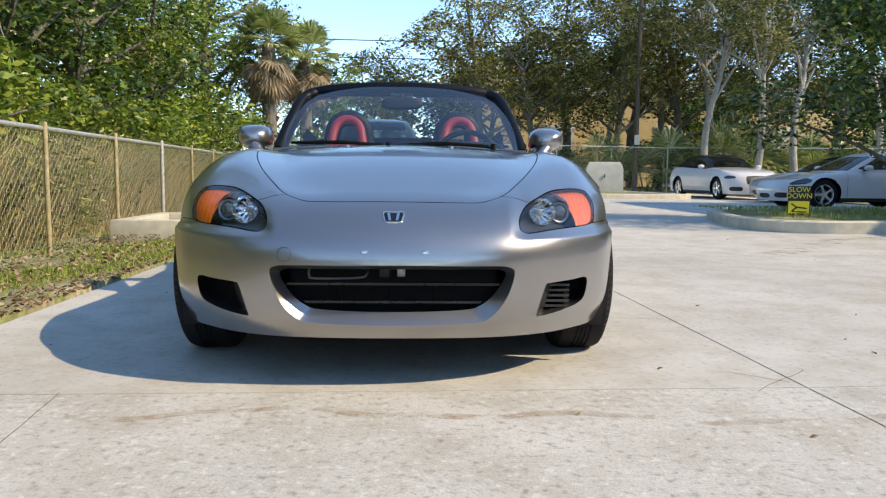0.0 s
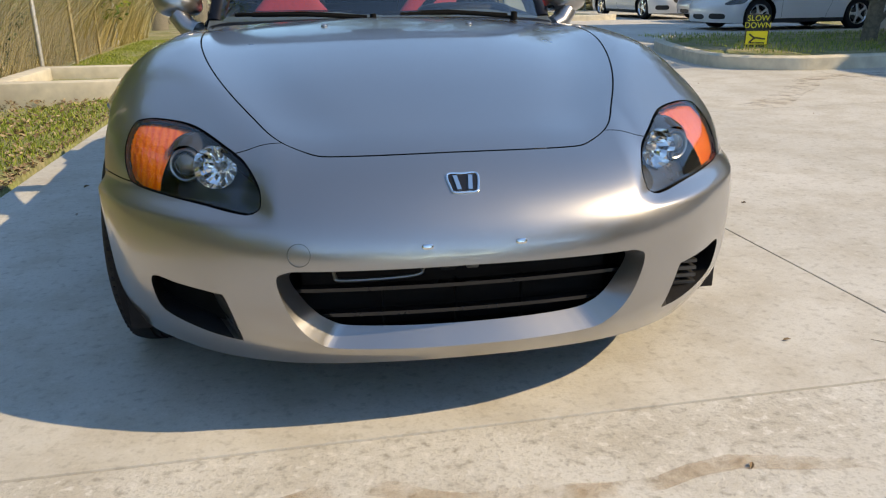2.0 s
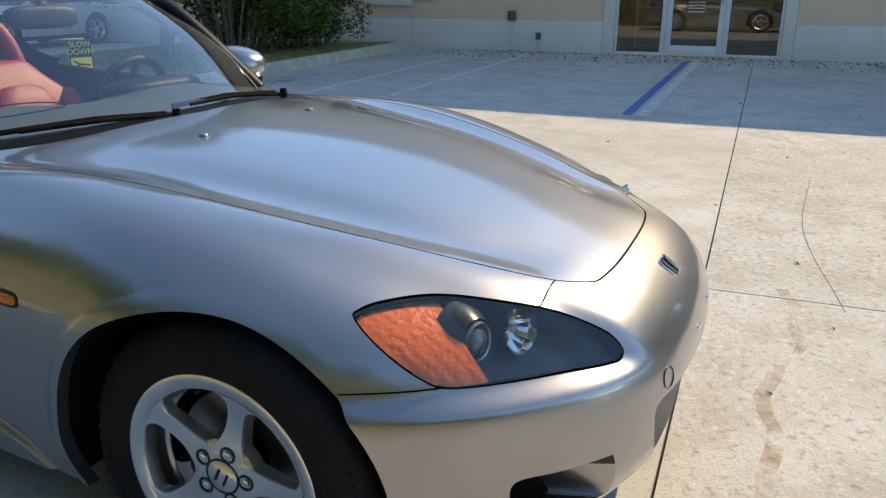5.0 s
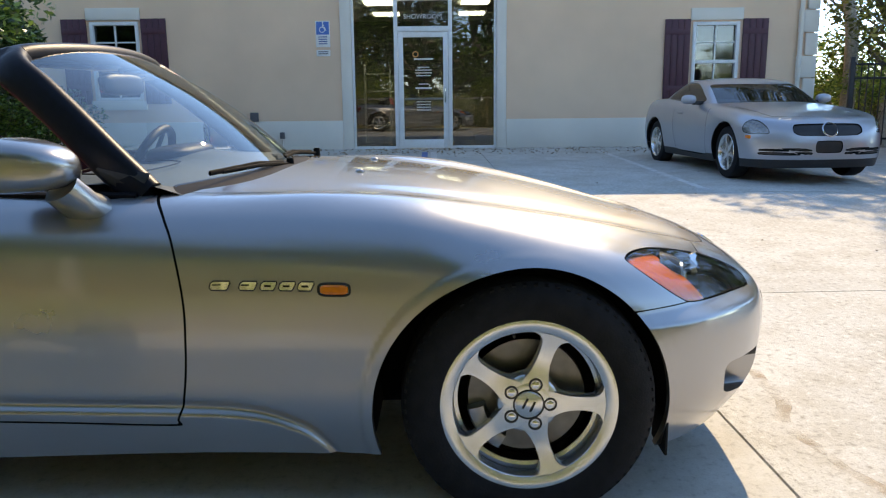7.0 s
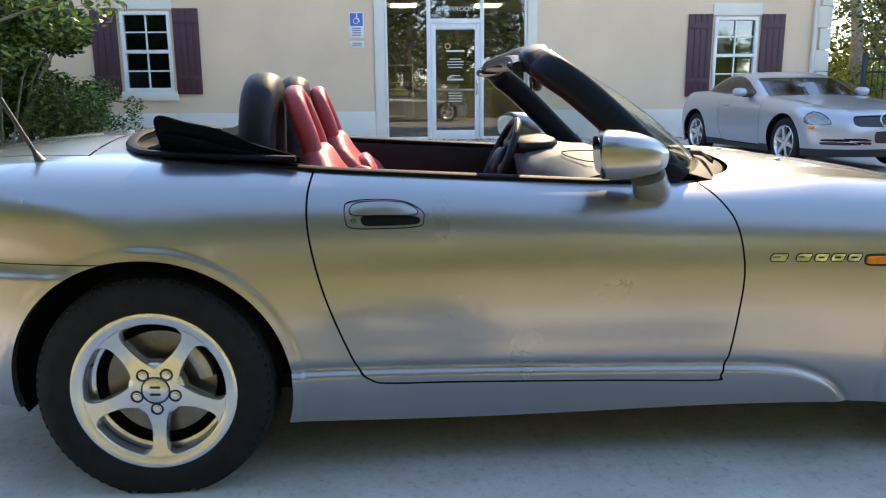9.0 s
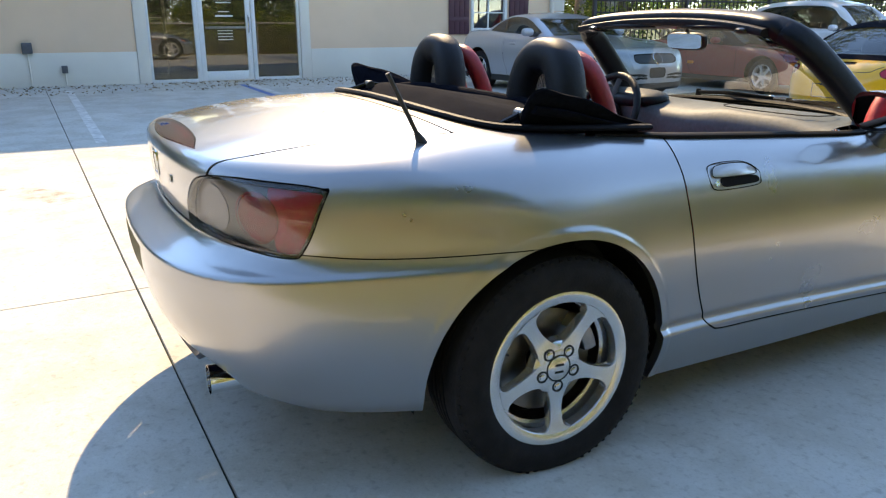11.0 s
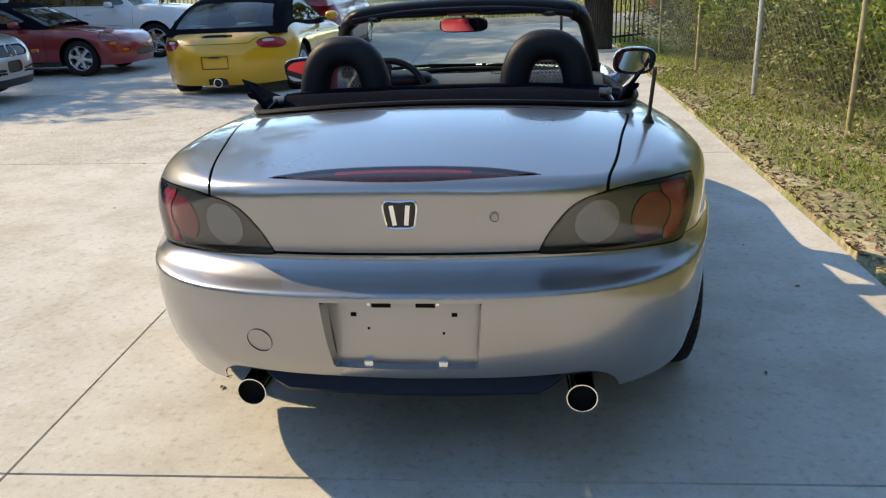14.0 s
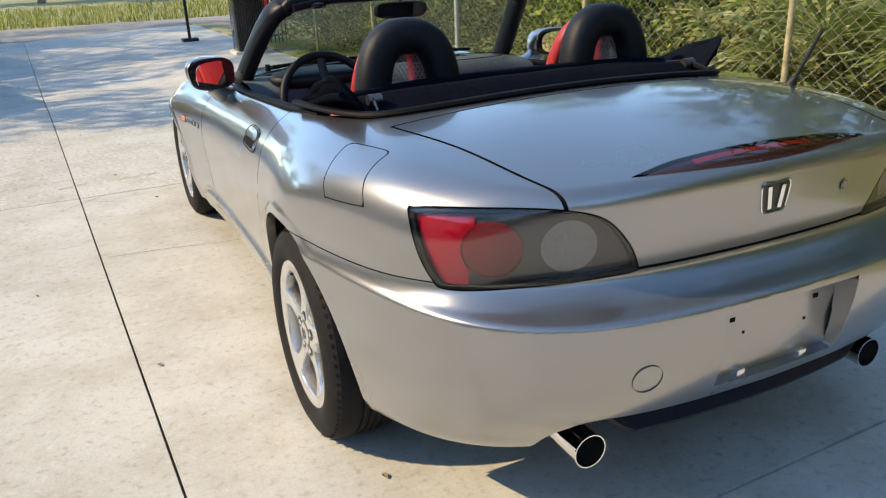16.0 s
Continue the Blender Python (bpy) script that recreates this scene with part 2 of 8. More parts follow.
def roadster(a, y, z):
    """Below nought within the body."""
    t = top_mid(y) - .05 * np.clip(a / .7, 0, 1.4)**2.2
    t = t + .016 * np.exp(-((a - crest(y)) / .075)**2) * ease(-.72, -.45, y) * (1 - ease(.5, .95, y))
    t = t - .005 * np.exp(-((a - crest(y) + .16) / .07)**2) * ease(-.6, -.35, y) * (1 - ease(.2, .6, y))
    t = t + .034 * np.exp(-((a - .75) / .13)**2) * ease(-.55, -.2, y) * (1 - ease(.15, .75, y))
    top = (z - t) * .93
    w = side_max(y) - side_fall(z)
    # groove over the sill, running out downwards behind the front wheel, and rolled wheel arch edges
    d = z - sill_line(y)
    w = w + (.008 * ease(-.002, -.022, d) - .008 * np.exp(-((d - .002) / .013)**2)) * ease(.42, .52, y) * (1 - ease(2.10, 2.3, y))
    w = w + .005 * ease(.036, .019, np.hypot(y - .015, z - .287) - .362) * ease(-.42, -.34, y) * ease(.10, .18, z) * (1 - ease(.45, .47, y))
    w = w + .005 * ease(.036, .019, np.hypot(y - 2.405, z - .283) - .367) * ease(1.9, 2.0, y) * ease(.10, .18, z) * (1 - ease(2.85, 2.9, y))
    shelf = ease(.490, .526, z)
    w = w - .022 * shelf * (1 - ease(-.42, -.16, y))
    side = a - w
    f = nose(z) + nose_sweep(a) + .046 * shelf * ease(.37, .45, a)
    front = (f - y) * .85
    rise = np.clip((z - .598) / .060, 0, 1)
    ledge = (1 - (1 - rise)**1.7) * ease(-.05, .30, rise)
    r = tail(z) * (1 - ledge) + lid(z) * ledge - tail_sweep(a)
    r = r + .03 * ledge * ease(.55, .78, a)
    back = (y - r) * .9
    body = smax(smax(side, front, .15), back, .16)
    k = .11 - .075 * ease(2.9, 3.1, y) * (1 - ease(.45, .7, a))
    return smax(body, top, k)


def body_grid(form, lo, hi, low=-.1, rows=250, cols=250, fan=120):
    """The form's half with x above nought as a mesh of triangles: rays from the car's middle line, fanned at both ends."""
    th = np.linspace(0, np.pi / 2, fan)[:-1]
    heads = [(lo, -np.cos(t), np.sin(t)) for t in th] + [(y, 0, 1) for y in np.linspace(lo, hi, cols)] + [(hi, np.cos(t), np.sin(t)) for t in th[::-1]]
    heads = np.array(heads)
    el = np.radians(np.linspace(5, 90, rows))
    oy, dy, da = [heads[:, i][:, None] + 0 * el for i in range(3)]
    ce, se = np.cos(el)[None] + 0 * oy, np.sin(el)[None] + 0 * oy
    near, far = np.full(oy.shape, .25), np.full(oy.shape, 2.2)
    for _ in range(34):
        mid = (near + far) / 2
        out = form(da * ce * mid, oy + dy * ce * mid, low + se * mid) > 0
        far, near = np.where(out, mid, far), np.where(out, near, mid)
    t = (near + far) / 2
    v = np.stack([da * ce * t, oy + dy * ce * t, low + se * t], -1).reshape(-1, 3)
    n = slopes(form, v)
    c, r = oy.shape
    i = np.arange(c * r).reshape(c, r)
    p, q, s, u = i[:-1, :-1].ravel(), i[1:, :-1].ravel(), i[1:, 1:].ravel(), i[:-1, 1:].ravel()
    return v, n, np.concatenate([np.stack([p, q, s], 1), np.stack([p, s, u], 1)])


def slopes(form, v, e=.003):
    g = np.stack([form(*(v + e * k).T) - form(*(v - e * k).T) for k in np.eye(3)], 1)
    g[:, 0] = np.where(v[:, 0] < .004, 0, g[:, 0])
    return g / (np.linalg.norm(g, axis=1, keepdims=True) + 1e-9)


def cut(patch, f):
    """Splits a mesh (v, n, faces) along f = 0, f given for every vertex. Returns the part below nought and the part above."""
    v, n, t = patch
    f = np.where(np.abs(f) < 1e-7, 1e-7, f)
    neg = f < 0
    k = neg[t].sum(1)
    low, high = [t[k == 3]], [t[k == 0]]
    mixed = t[(k == 1) | (k == 2)]
    if len(mixed):
        one = neg[mixed].sum(1) == 1
        lone = np.argmax(neg[mixed] == one[:, None], 1)
        rows = np.arange(len(mixed))
        i, j, l = mixed[rows, lone], mixed[rows, (lone + 1) % 3], mixed[rows, (lone + 2) % 3]
        pairs = np.sort(np.concatenate([np.stack([i, j], 1), np.stack([i, l], 1)]), 1)
        edges, where = np.unique(pairs, axis=0, return_inverse=True)
        where = where.ravel()
        w = (f[edges[:, 0]] / (f[edges[:, 0]] - f[edges[:, 1]]))[:, None]
        p, q = len(v) + where[:len(i)], len(v) + where[len(i):]
        v = np.concatenate([v, v[edges[:, 0]] * (1 - w) + v[edges[:, 1]] * w])
        m = n[edges[:, 0]] * (1 - w) + n[edges[:, 1]] * w
        n = np.concatenate([n, m / (np.linalg.norm(m, axis=1, keepdims=True) + 1e-9)])
        tip, rest = np.stack([i, p, q], 1), np.concatenate([np.stack([p, j, l], 1), np.stack([p, l, q], 1)])
        twice = np.concatenate([one, one])
        low += [tip[one], rest[~twice]]
        high += [tip[~one], rest[twice]]
    return (v, n, np.concatenate(low)), (v, n, np.concatenate(high))


def tidy(patch):
    """Drops unused vertices."""
    v, n, t = patch
    used, t = np.unique(t, return_inverse=True)
    return v[used], n[used], t.reshape(-1, 3)


# ---------------------------------------------------------------- building kit
def mesh_of(name, v, f, mat, normals=None, smooth=True):
    me = bpy.data.meshes.new(name)
    me.from_pydata([tuple(map(float, p)) for p in v], [], [tuple(map(int, q)) for q in f])
    me.materials.append(mat)
    me.update()
    if smooth:
        me.polygons.foreach_set("use_smooth", [True] * len(me.polygons))
    if normals is not None:
        me.normals_split_custom_set_from_vertices([tuple(map(float, q)) for q in normals])
    return me


def piece(name, me, parent=None, label="", at=None):
    ob = new(name, me)
    if parent is not None:
        ob.parent = parent
    if at is not None:
        ob.matrix_basis = at
    if label:
        tagged(ob, label)
    return ob


def part(name, bm, mat, parent=None, label="", at=None, smooth=40):
    me = bpy.data.meshes.new(name)
    bmesh.ops.recalc_face_normals(bm, faces=bm.faces)
    if smooth:
        for f in bm.faces:
            f.smooth = True
        for e in bm.edges:
            if len(e.link_faces) == 2 and e.calc_face_angle(0) > radians(smooth):
                e.smooth = False
    bm.to_mesh(me)
    bm.free()
    me.materials.append(mat)
    return piece(name, me, parent, label, at)


def thing(name, label, category, at=None, group="", kind=""):
    ob = new(name)
    ob.empty_display_size = .2
    if at is not None:
        ob.matrix_basis = at
    return tagged(ob, label, category, group, kind)


def box(x0, x1, y0, y1, z0, z1, bevel=0.0, seg=2, bm=None):
    own = bmesh.new()
    bmesh.ops.create_cube(own, size=1)
    for v in own.verts:
        v.co = ((x0 + x1) / 2 + v.co.x * (x1 - x0), (y0 + y1) / 2 + v.co.y * (y1 - y0), (z0 + z1) / 2 + v.co.z * (z1 - z0))
    if bevel:
        bmesh.ops.bevel(own, geom=own.edges[:], offset=bevel, segments=seg, affect="EDGES", profile=.5)
    if bm is None:
        return own
    join(bm, own)
    return bm


def join(bm, other, m=None):
    if m is not None:
        other.transform(m)
    index = {}
    for v in other.verts:
        index[v] = bm.verts.new(v.co)
    for f in other.faces:
        try:
            bm.faces.new([index[v] for v in f.verts])
        except ValueError:
            pass
    other.free()
    return bm


def lathe(profile, seg=48, axis="x", bm=None):
    """Turns (along, radius) pairs round an axis."""
    bm = bm or bmesh.new()
    rows = []
    for h, r in profile:
        row = []
        for i in range(seg):
            a = 2 * math.pi * i / seg
            c, s = r * math.cos(a), r * math.sin(a)
            row.append(bm.verts.new({"x": (h, c, s), "y": (c, h, s), "z": (c, s, h)}[axis]))
        rows.append(row)
    for p, q in zip(rows, rows[1:]):
        for i in range(seg):
            bm.faces.new((p[i], p[(i + 1) % seg], q[(i + 1) % seg], q[i]))
    return bm


def disc(r, at=0.0, seg=32, axis="x"):
    bm = lathe([(at, r)], seg, axis)
    bm.faces.new(bm.verts[:])
    return bm


def rod(profile, seg=24, axis="z", bm=None):
    """A closed turned solid."""
    own = lathe(profile, seg, axis)
    own.verts.ensure_lookup_table()
    own.faces.new([own.verts[i] for i in range(seg)])
    own.faces.new([own.verts[-seg + i] for i in range(seg)])
    return own if bm is None else join(bm, own)


def sweep(path, section, wide=None, closed=False, caps=True, bm=None):
    """Carries a closed section of (p, q) pairs along a path. wide: the direction of p, or one for each point; section may be a function of the step."""
    bm = bm or bmesh.new()
    pts = [Vector(p) for p in path]
    n = len(pts)
    rows = []
    for i, p in enumerate(pts):
        a, b = (pts[i - 1], pts[(i + 1) % n]) if closed else (pts[max(i - 1, 0)], pts[min(i + 1, n - 1)])
        t = (b - a).normalized()
        w = Vector(wide[i] if isinstance(wide, list) else wide) if wide is not None else (Vector((0, 0, 1)) if abs(t.z) < .9 else Vector((1, 0, 0)))
        u = (w - t * w.dot(t)).normalized()
        v = t.cross(u)
        sec = section(i / max(n - 1, 1)) if callable(section) else section
        rows.append([bm.verts.new(p + u * s + v * q) for s, q in sec])
    k = len(rows[0])
    for i in range(n if closed else n - 1):
        p, q = rows[i], rows[(i + 1) % n]
        for j in range(k):
            bm.faces.new((p[j], p[(j + 1) % k], q[(j + 1) % k], q[j]))
    if caps and not closed:
        bm.faces.new(rows[0])
        bm.faces.new(rows[-1])
    return bm


def oval(p, q, n=10, power=2.0):
    out = []
    for i in range(n):
        a = 2 * math.pi * i / n
        c, s = math.cos(a), math.sin(a)
        out.append((p * math.copysign(abs(c)**(2 / power), c), q * math.copysign(abs(s)**(2 / power), s)))
    return out


def smooth_path(pts, n=6, closed=False):
    p = [Vector(q) for q in pts]
    if closed:
        return [Vector(q) for q in ring([tuple(q) for q in p], n)]
    p = [p[0] * 2 - p[1]] + p + [p[-1] * 2 - p[-2]]
    out = []
    for i in range(1, len(p) - 2):
        a, b, c, d = p[i - 1:i + 3]
        for k in range(n):
            t = k / n
            out.append(.5 * (2 * b + (c - a) * t + (2 * a - 5 * b + 4 * c - d) * t**2 + (3 * b - a - 3 * c + d) * t**3))
    return out + [p[-2]]


def blob(rx, ry, rz, power=2.5, seg=20, rings=12, bm=None, at=None):
    """A rounded block (superellipsoid)."""
    own = bmesh.new()
    bmesh.ops.create_uvsphere(own, u_segments=seg, v_segments=rings, radius=1)
    for v in own.verts:
        k = (abs(v.co.x)**power + abs(v.co.y)**power + abs(v.co.z)**power)**(-1 / power)
        v.co = (v.co.x * k * rx, v.co.y * k * ry, v.co.z * k * rz)
    if at is not None:
        own.transform(at)
    return own if bm is None else join(bm, own)


def plate(outline, depth, holes=False, bevel=0.0):
    """A flat piece in the xz plane, y from nought to depth."""
    bm = bmesh.new()
    front = [bm.verts.new((x, 0, z)) for x, z in outline]
    f = bm.faces.new(front)
    back = bmesh.ops.extrude_face_region(bm, geom=[f])["geom"]
    bmesh.ops.translate(bm, vec=(0, depth, 0), verts=[g for g in back if isinstance(g, bmesh.types.BMVert)])
    if bevel:
        bmesh.ops.bevel(bm, geom=[e for e in bm.edges], offset=bevel, segments=2, affect="EDGES", profile=.5)
    return bm


def both(patch):
    """Both halves of the car from the half with x above nought."""
    v, n, t = tidy(patch)
    k = np.array([-1, 1, 1.0])
    return np.concatenate([v, v * k]), np.concatenate([n, n * k]), np.concatenate([t, t[:, ::-1] + len(v)])


def one_side(patch, sign):
    v, n, t = tidy(patch)
    k = np.array([sign, 1, 1.0])
    return v * k, n * k, (t if sign > 0 else t[:, ::-1])


def panel(name, patch, mat, parent, label="", sink=0.0):
    v, n, t = patch
    return piece(name, mesh_of(name, v - n * sink, t, mat, n), parent, label)


def rim_of(patch, near, way, bm=None):
    """A strip from the open edges that near(v) picks, pushed along way(v, n)."""
    v, n, t = tidy(patch)
    e = np.concatenate([t[:, [0, 1]], t[:, [1, 2]], t[:, [2, 0]]])
    key = np.sort(e, 1)
    u, first, count = np.unique(key, axis=0, return_index=True, return_counts=True)
    open_edges = e[first[count == 1]]
    ok = near(v)
    open_edges = open_edges[ok[open_edges].all(1)]
    used, ids = np.unique(open_edges, return_inverse=True)
    ids = ids.reshape(-1, 2)
    a = v[used]
    b = a + way(a, n[used])
    k = len(a)
    f = np.stack([ids[:, 1], ids[:, 0], ids[:, 0] + k, ids[:, 1] + k], 1)
    return np.concatenate([a, b]), f


# ---------------------------------------------------------------- the silver roadster
def settle(form, a, y, z, axis, lo, hi):
    """The surface's place along one axis, from a point within (lo) to one without (hi)."""
    for _ in range(40):
        mid = (lo + hi) / 2
        p = [a, y, z]
        p["ayz".index(axis)] = mid
        lo, hi = (lo, mid) if form(*map(np.asarray, p)) > 0 else (mid, hi)
    p = [a, y, z]
    p["ayz".index(axis)] = lo
    return np.array(p)


def lay(bm, form, spot, sign=1, up=(0, 0, 1), lift=0.0):
    """Moves a piece made round the origin, facing -y with z up, onto the form at a spot."""
    n = slopes(form, np.array([spot]))[0] * (sign, 1, 1)
    p = Vector(spot * np.array([sign, 1, 1])) + Vector(n) * lift
    y = -Vector(n)
    x = y.cross(Vector(up)).normalized()
    m = Matrix((x, y, x.cross(y))).transposed().to_4x4()
    bm.transform(Matrix.Translation(p) @ m)
    return bm


def wheel(name, x, y, sign, turn, width, label):
    """A five-spoke wheel, its face outwards; sign: +1 on the side with x above nought."""
    w = thing(name, label, "wheel")
    w.matrix_basis = pose(x, y, .304 if y < 1 else .290) @ (Matrix.Identity(4) if sign > 0 else pose(0, 0, 0, 0, 0, 180))
    b = -.045                                     # the rim's inner plane lies behind the hub face
    out, inn = .028, -width + .028
    prof = [(inn + .012, .212), (inn, .235), (inn - .002, .262), (inn + .010, .290), (inn + .026, .306), (inn + .045, .311), (inn + .07, .3125)]
    for k in range(4):                            # grooves round the tread
        g = inn + .07 + (width - .14) * (k + .5) / 4
        prof += [(g - .005, .3125), (g - .004, .306), (g + .004, .306), (g + .005, .3125)]
    prof += [(out - .07, .3125), (out - .045, .311), (out - .026, .306), (out - .010, .290), (out + .002, .262), (out, .238), (out - .006, .222), (out - .014, .212)]
    bm = lathe(prof, 72)
    for k in range(72):                           # shoulder blocks
        a = 2 * math.pi * (k + .5) / 72
        s = box(-.014, .014, -.0045, .0045, -.004, .0008)
        join(bm, s, pose(out - .028, 0, 0) @ Matrix.Rotation(a, 4, "X") @ pose(0, 0, .3045, 0, 20, 0))
    for v in bm.verts:                            # the tyre flattens where it stands
        v.co.z = max(v.co.z, -.302 if y < 1 else -.288)
    part("tyre", bm, rubber, w, smooth=30)
    rim = [(inn + .02, .206), (inn + .05, .190), (-.03, .1825), (-.012, .1830), (.006, .1835), (.011, .1842), (.0135, .1865), (.0165, .2040), (.018, .2105), (.016, .2165), (.006, .2185), (-.01, .2125)]
    part("rim", lathe(rim, 72), alloy, w, smooth=50)
    part("barrel", lathe([(inn + .02, .203), (inn + .055, .184), (-.062, .181), (-.032, .1815), (-.02, .1822)], 60), alloy_dark, w, "inner barrel of the rim, darkened for shade")
    wide_at = curve((.030, .024), (.050, .0365), (.062, .0385), (.074, .031), (.090, .0240), (.110, .0200), (.135, .0190), (.152, .0200), (.164, .0232), (.173, .0290), (.180, .0385), (.186, .0530))
    face_at = curve((.03, .004), (.06, .004), (.09, .0015), (.13, .003), (.165, .009), (.186, .0135))
    for k in range(5):
        bm = bmesh.new()
        rows = []
        for r in np.concatenate([np.linspace(.030, .150, 13), np.linspace(.156, .186, 9)]):
            half, face = float(wide_at(r)), float(face_at(r))
            deep = .036 - .07 * (r - .03)
            row = []
            for c, d in ((-1.0, deep), (-1.0, .008), (-.97, .003), (-.90, .0), (-.45, 0), (0, 0), (.45, 0), (.90, 0), (.97, .003), (1.0, .008), (1.0, deep)):
                a = c * half / r                  # ends follow the rim's curve
                row.append(bm.verts.new((face - d, r * math.sin(a), r * math.cos(a))))
            rows.append(row)
        for p, q in zip(rows, rows[1:]):
            for j in range(11):
                bm.faces.new((p[j], p[(j + 1) % 11], q[(j + 1) % 11], q[j]))
        bm.faces.new(rows[0])
        bm.faces.new(rows[-1])
        part("spoke", bm, alloy, w, at=Matrix.Rotation(radians(turn + 72 * k), 4, "X"), smooth=35)
        nut = rod([(-.012, .0100), (.002, .0100), (.005, .0085), (.006, .0055)], 6, "x")
        bore = lathe([(.0035, .0172), (.0046, .0165), (.0046, .0122), (-.010, .0118)], 24)
        m = Matrix.Rotation(radians(turn + 72 * k), 4, "X") @ pose(.0015, 0, .052)
        part("lug_nut", nut, chrome, w, at=m)
        part("nut_bore", bore, gloss_black, w, at=m)
    part("barrel_step", lathe([(-.058, .1815), (-.050, .172), (-.046, .172), (-.042, .1835)], 60), alloy, w, "bright step inside the barrel")
    part("cap_groove", lathe([(.0052, .0385), (.0066, .0365), (.0066, .0345)], 36), gloss_black, w)
    part("hub", lathe([(-.03, .078), (-.004, .074), (.003, .066), (.005, .045), (.005, .034)], 40), alloy, w)
    part("centre_cap", rod([(.0, .034), (.006, .0335), (.008, .031), (.009, .001)], 40, "x"), alloy, w)
    bm = box(.0085, .0105, -.013, -.007, -.014, .014, .001)
    box(.0085, .0105, .007, .013, -.014, .014, .001, bm=bm)
    part("cap_mark", bm, gloss_black, w, "small black emblem", at=Matrix.Rotation(radians(turn * 2.1 + 12), 4, "X"))
    part("brake_disc", lathe([(-.075, .05), (-.065, .06), (-.06, .145), (-.066, .147), (-.082, .147), (-.086, .07)], 60), steel, w)
    cal = sweep([(-.068, .128 * math.cos(a), .128 * math.sin(a)) for a in np.linspace(-.45, .45, 9)], oval(.045, .024, 10, 4), (1, 0, 0))
    part("brake_caliper", cal, alloy_dark, w, at=Matrix.Rotation(radians(35 if y > 1 else 215), 4, "X"))
    part("inner_well", disc(.19, -.13, 40), well_black, w)
    part("valve", rod([(0, .004), (.02, .0035)], 8, "x"), black_plastic, w, at=Matrix.Rotation(radians(turn + 30), 4, "X") @ pose(-.01, 0, .176))
    return w


def islands(patch):
    """The separate pieces of a patch."""
    v, n, t = patch
    own = np.arange(len(v))
    while True:
        low = own[t].min(1)
        nxt = own.copy()
        for k in range(3):
            np.minimum.at(nxt, t[:, k], low)
        nxt = nxt[nxt]
        if (nxt == own).all():
            break
        own = nxt
    for k in np.unique(own[t[:, 0]]):
        f = t[own[t[:, 0]] == k]
        if len(f) > 8:
            used, back = np.unique(f, return_inverse=True)
            yield v[used], n[used], back.reshape(f.shape)


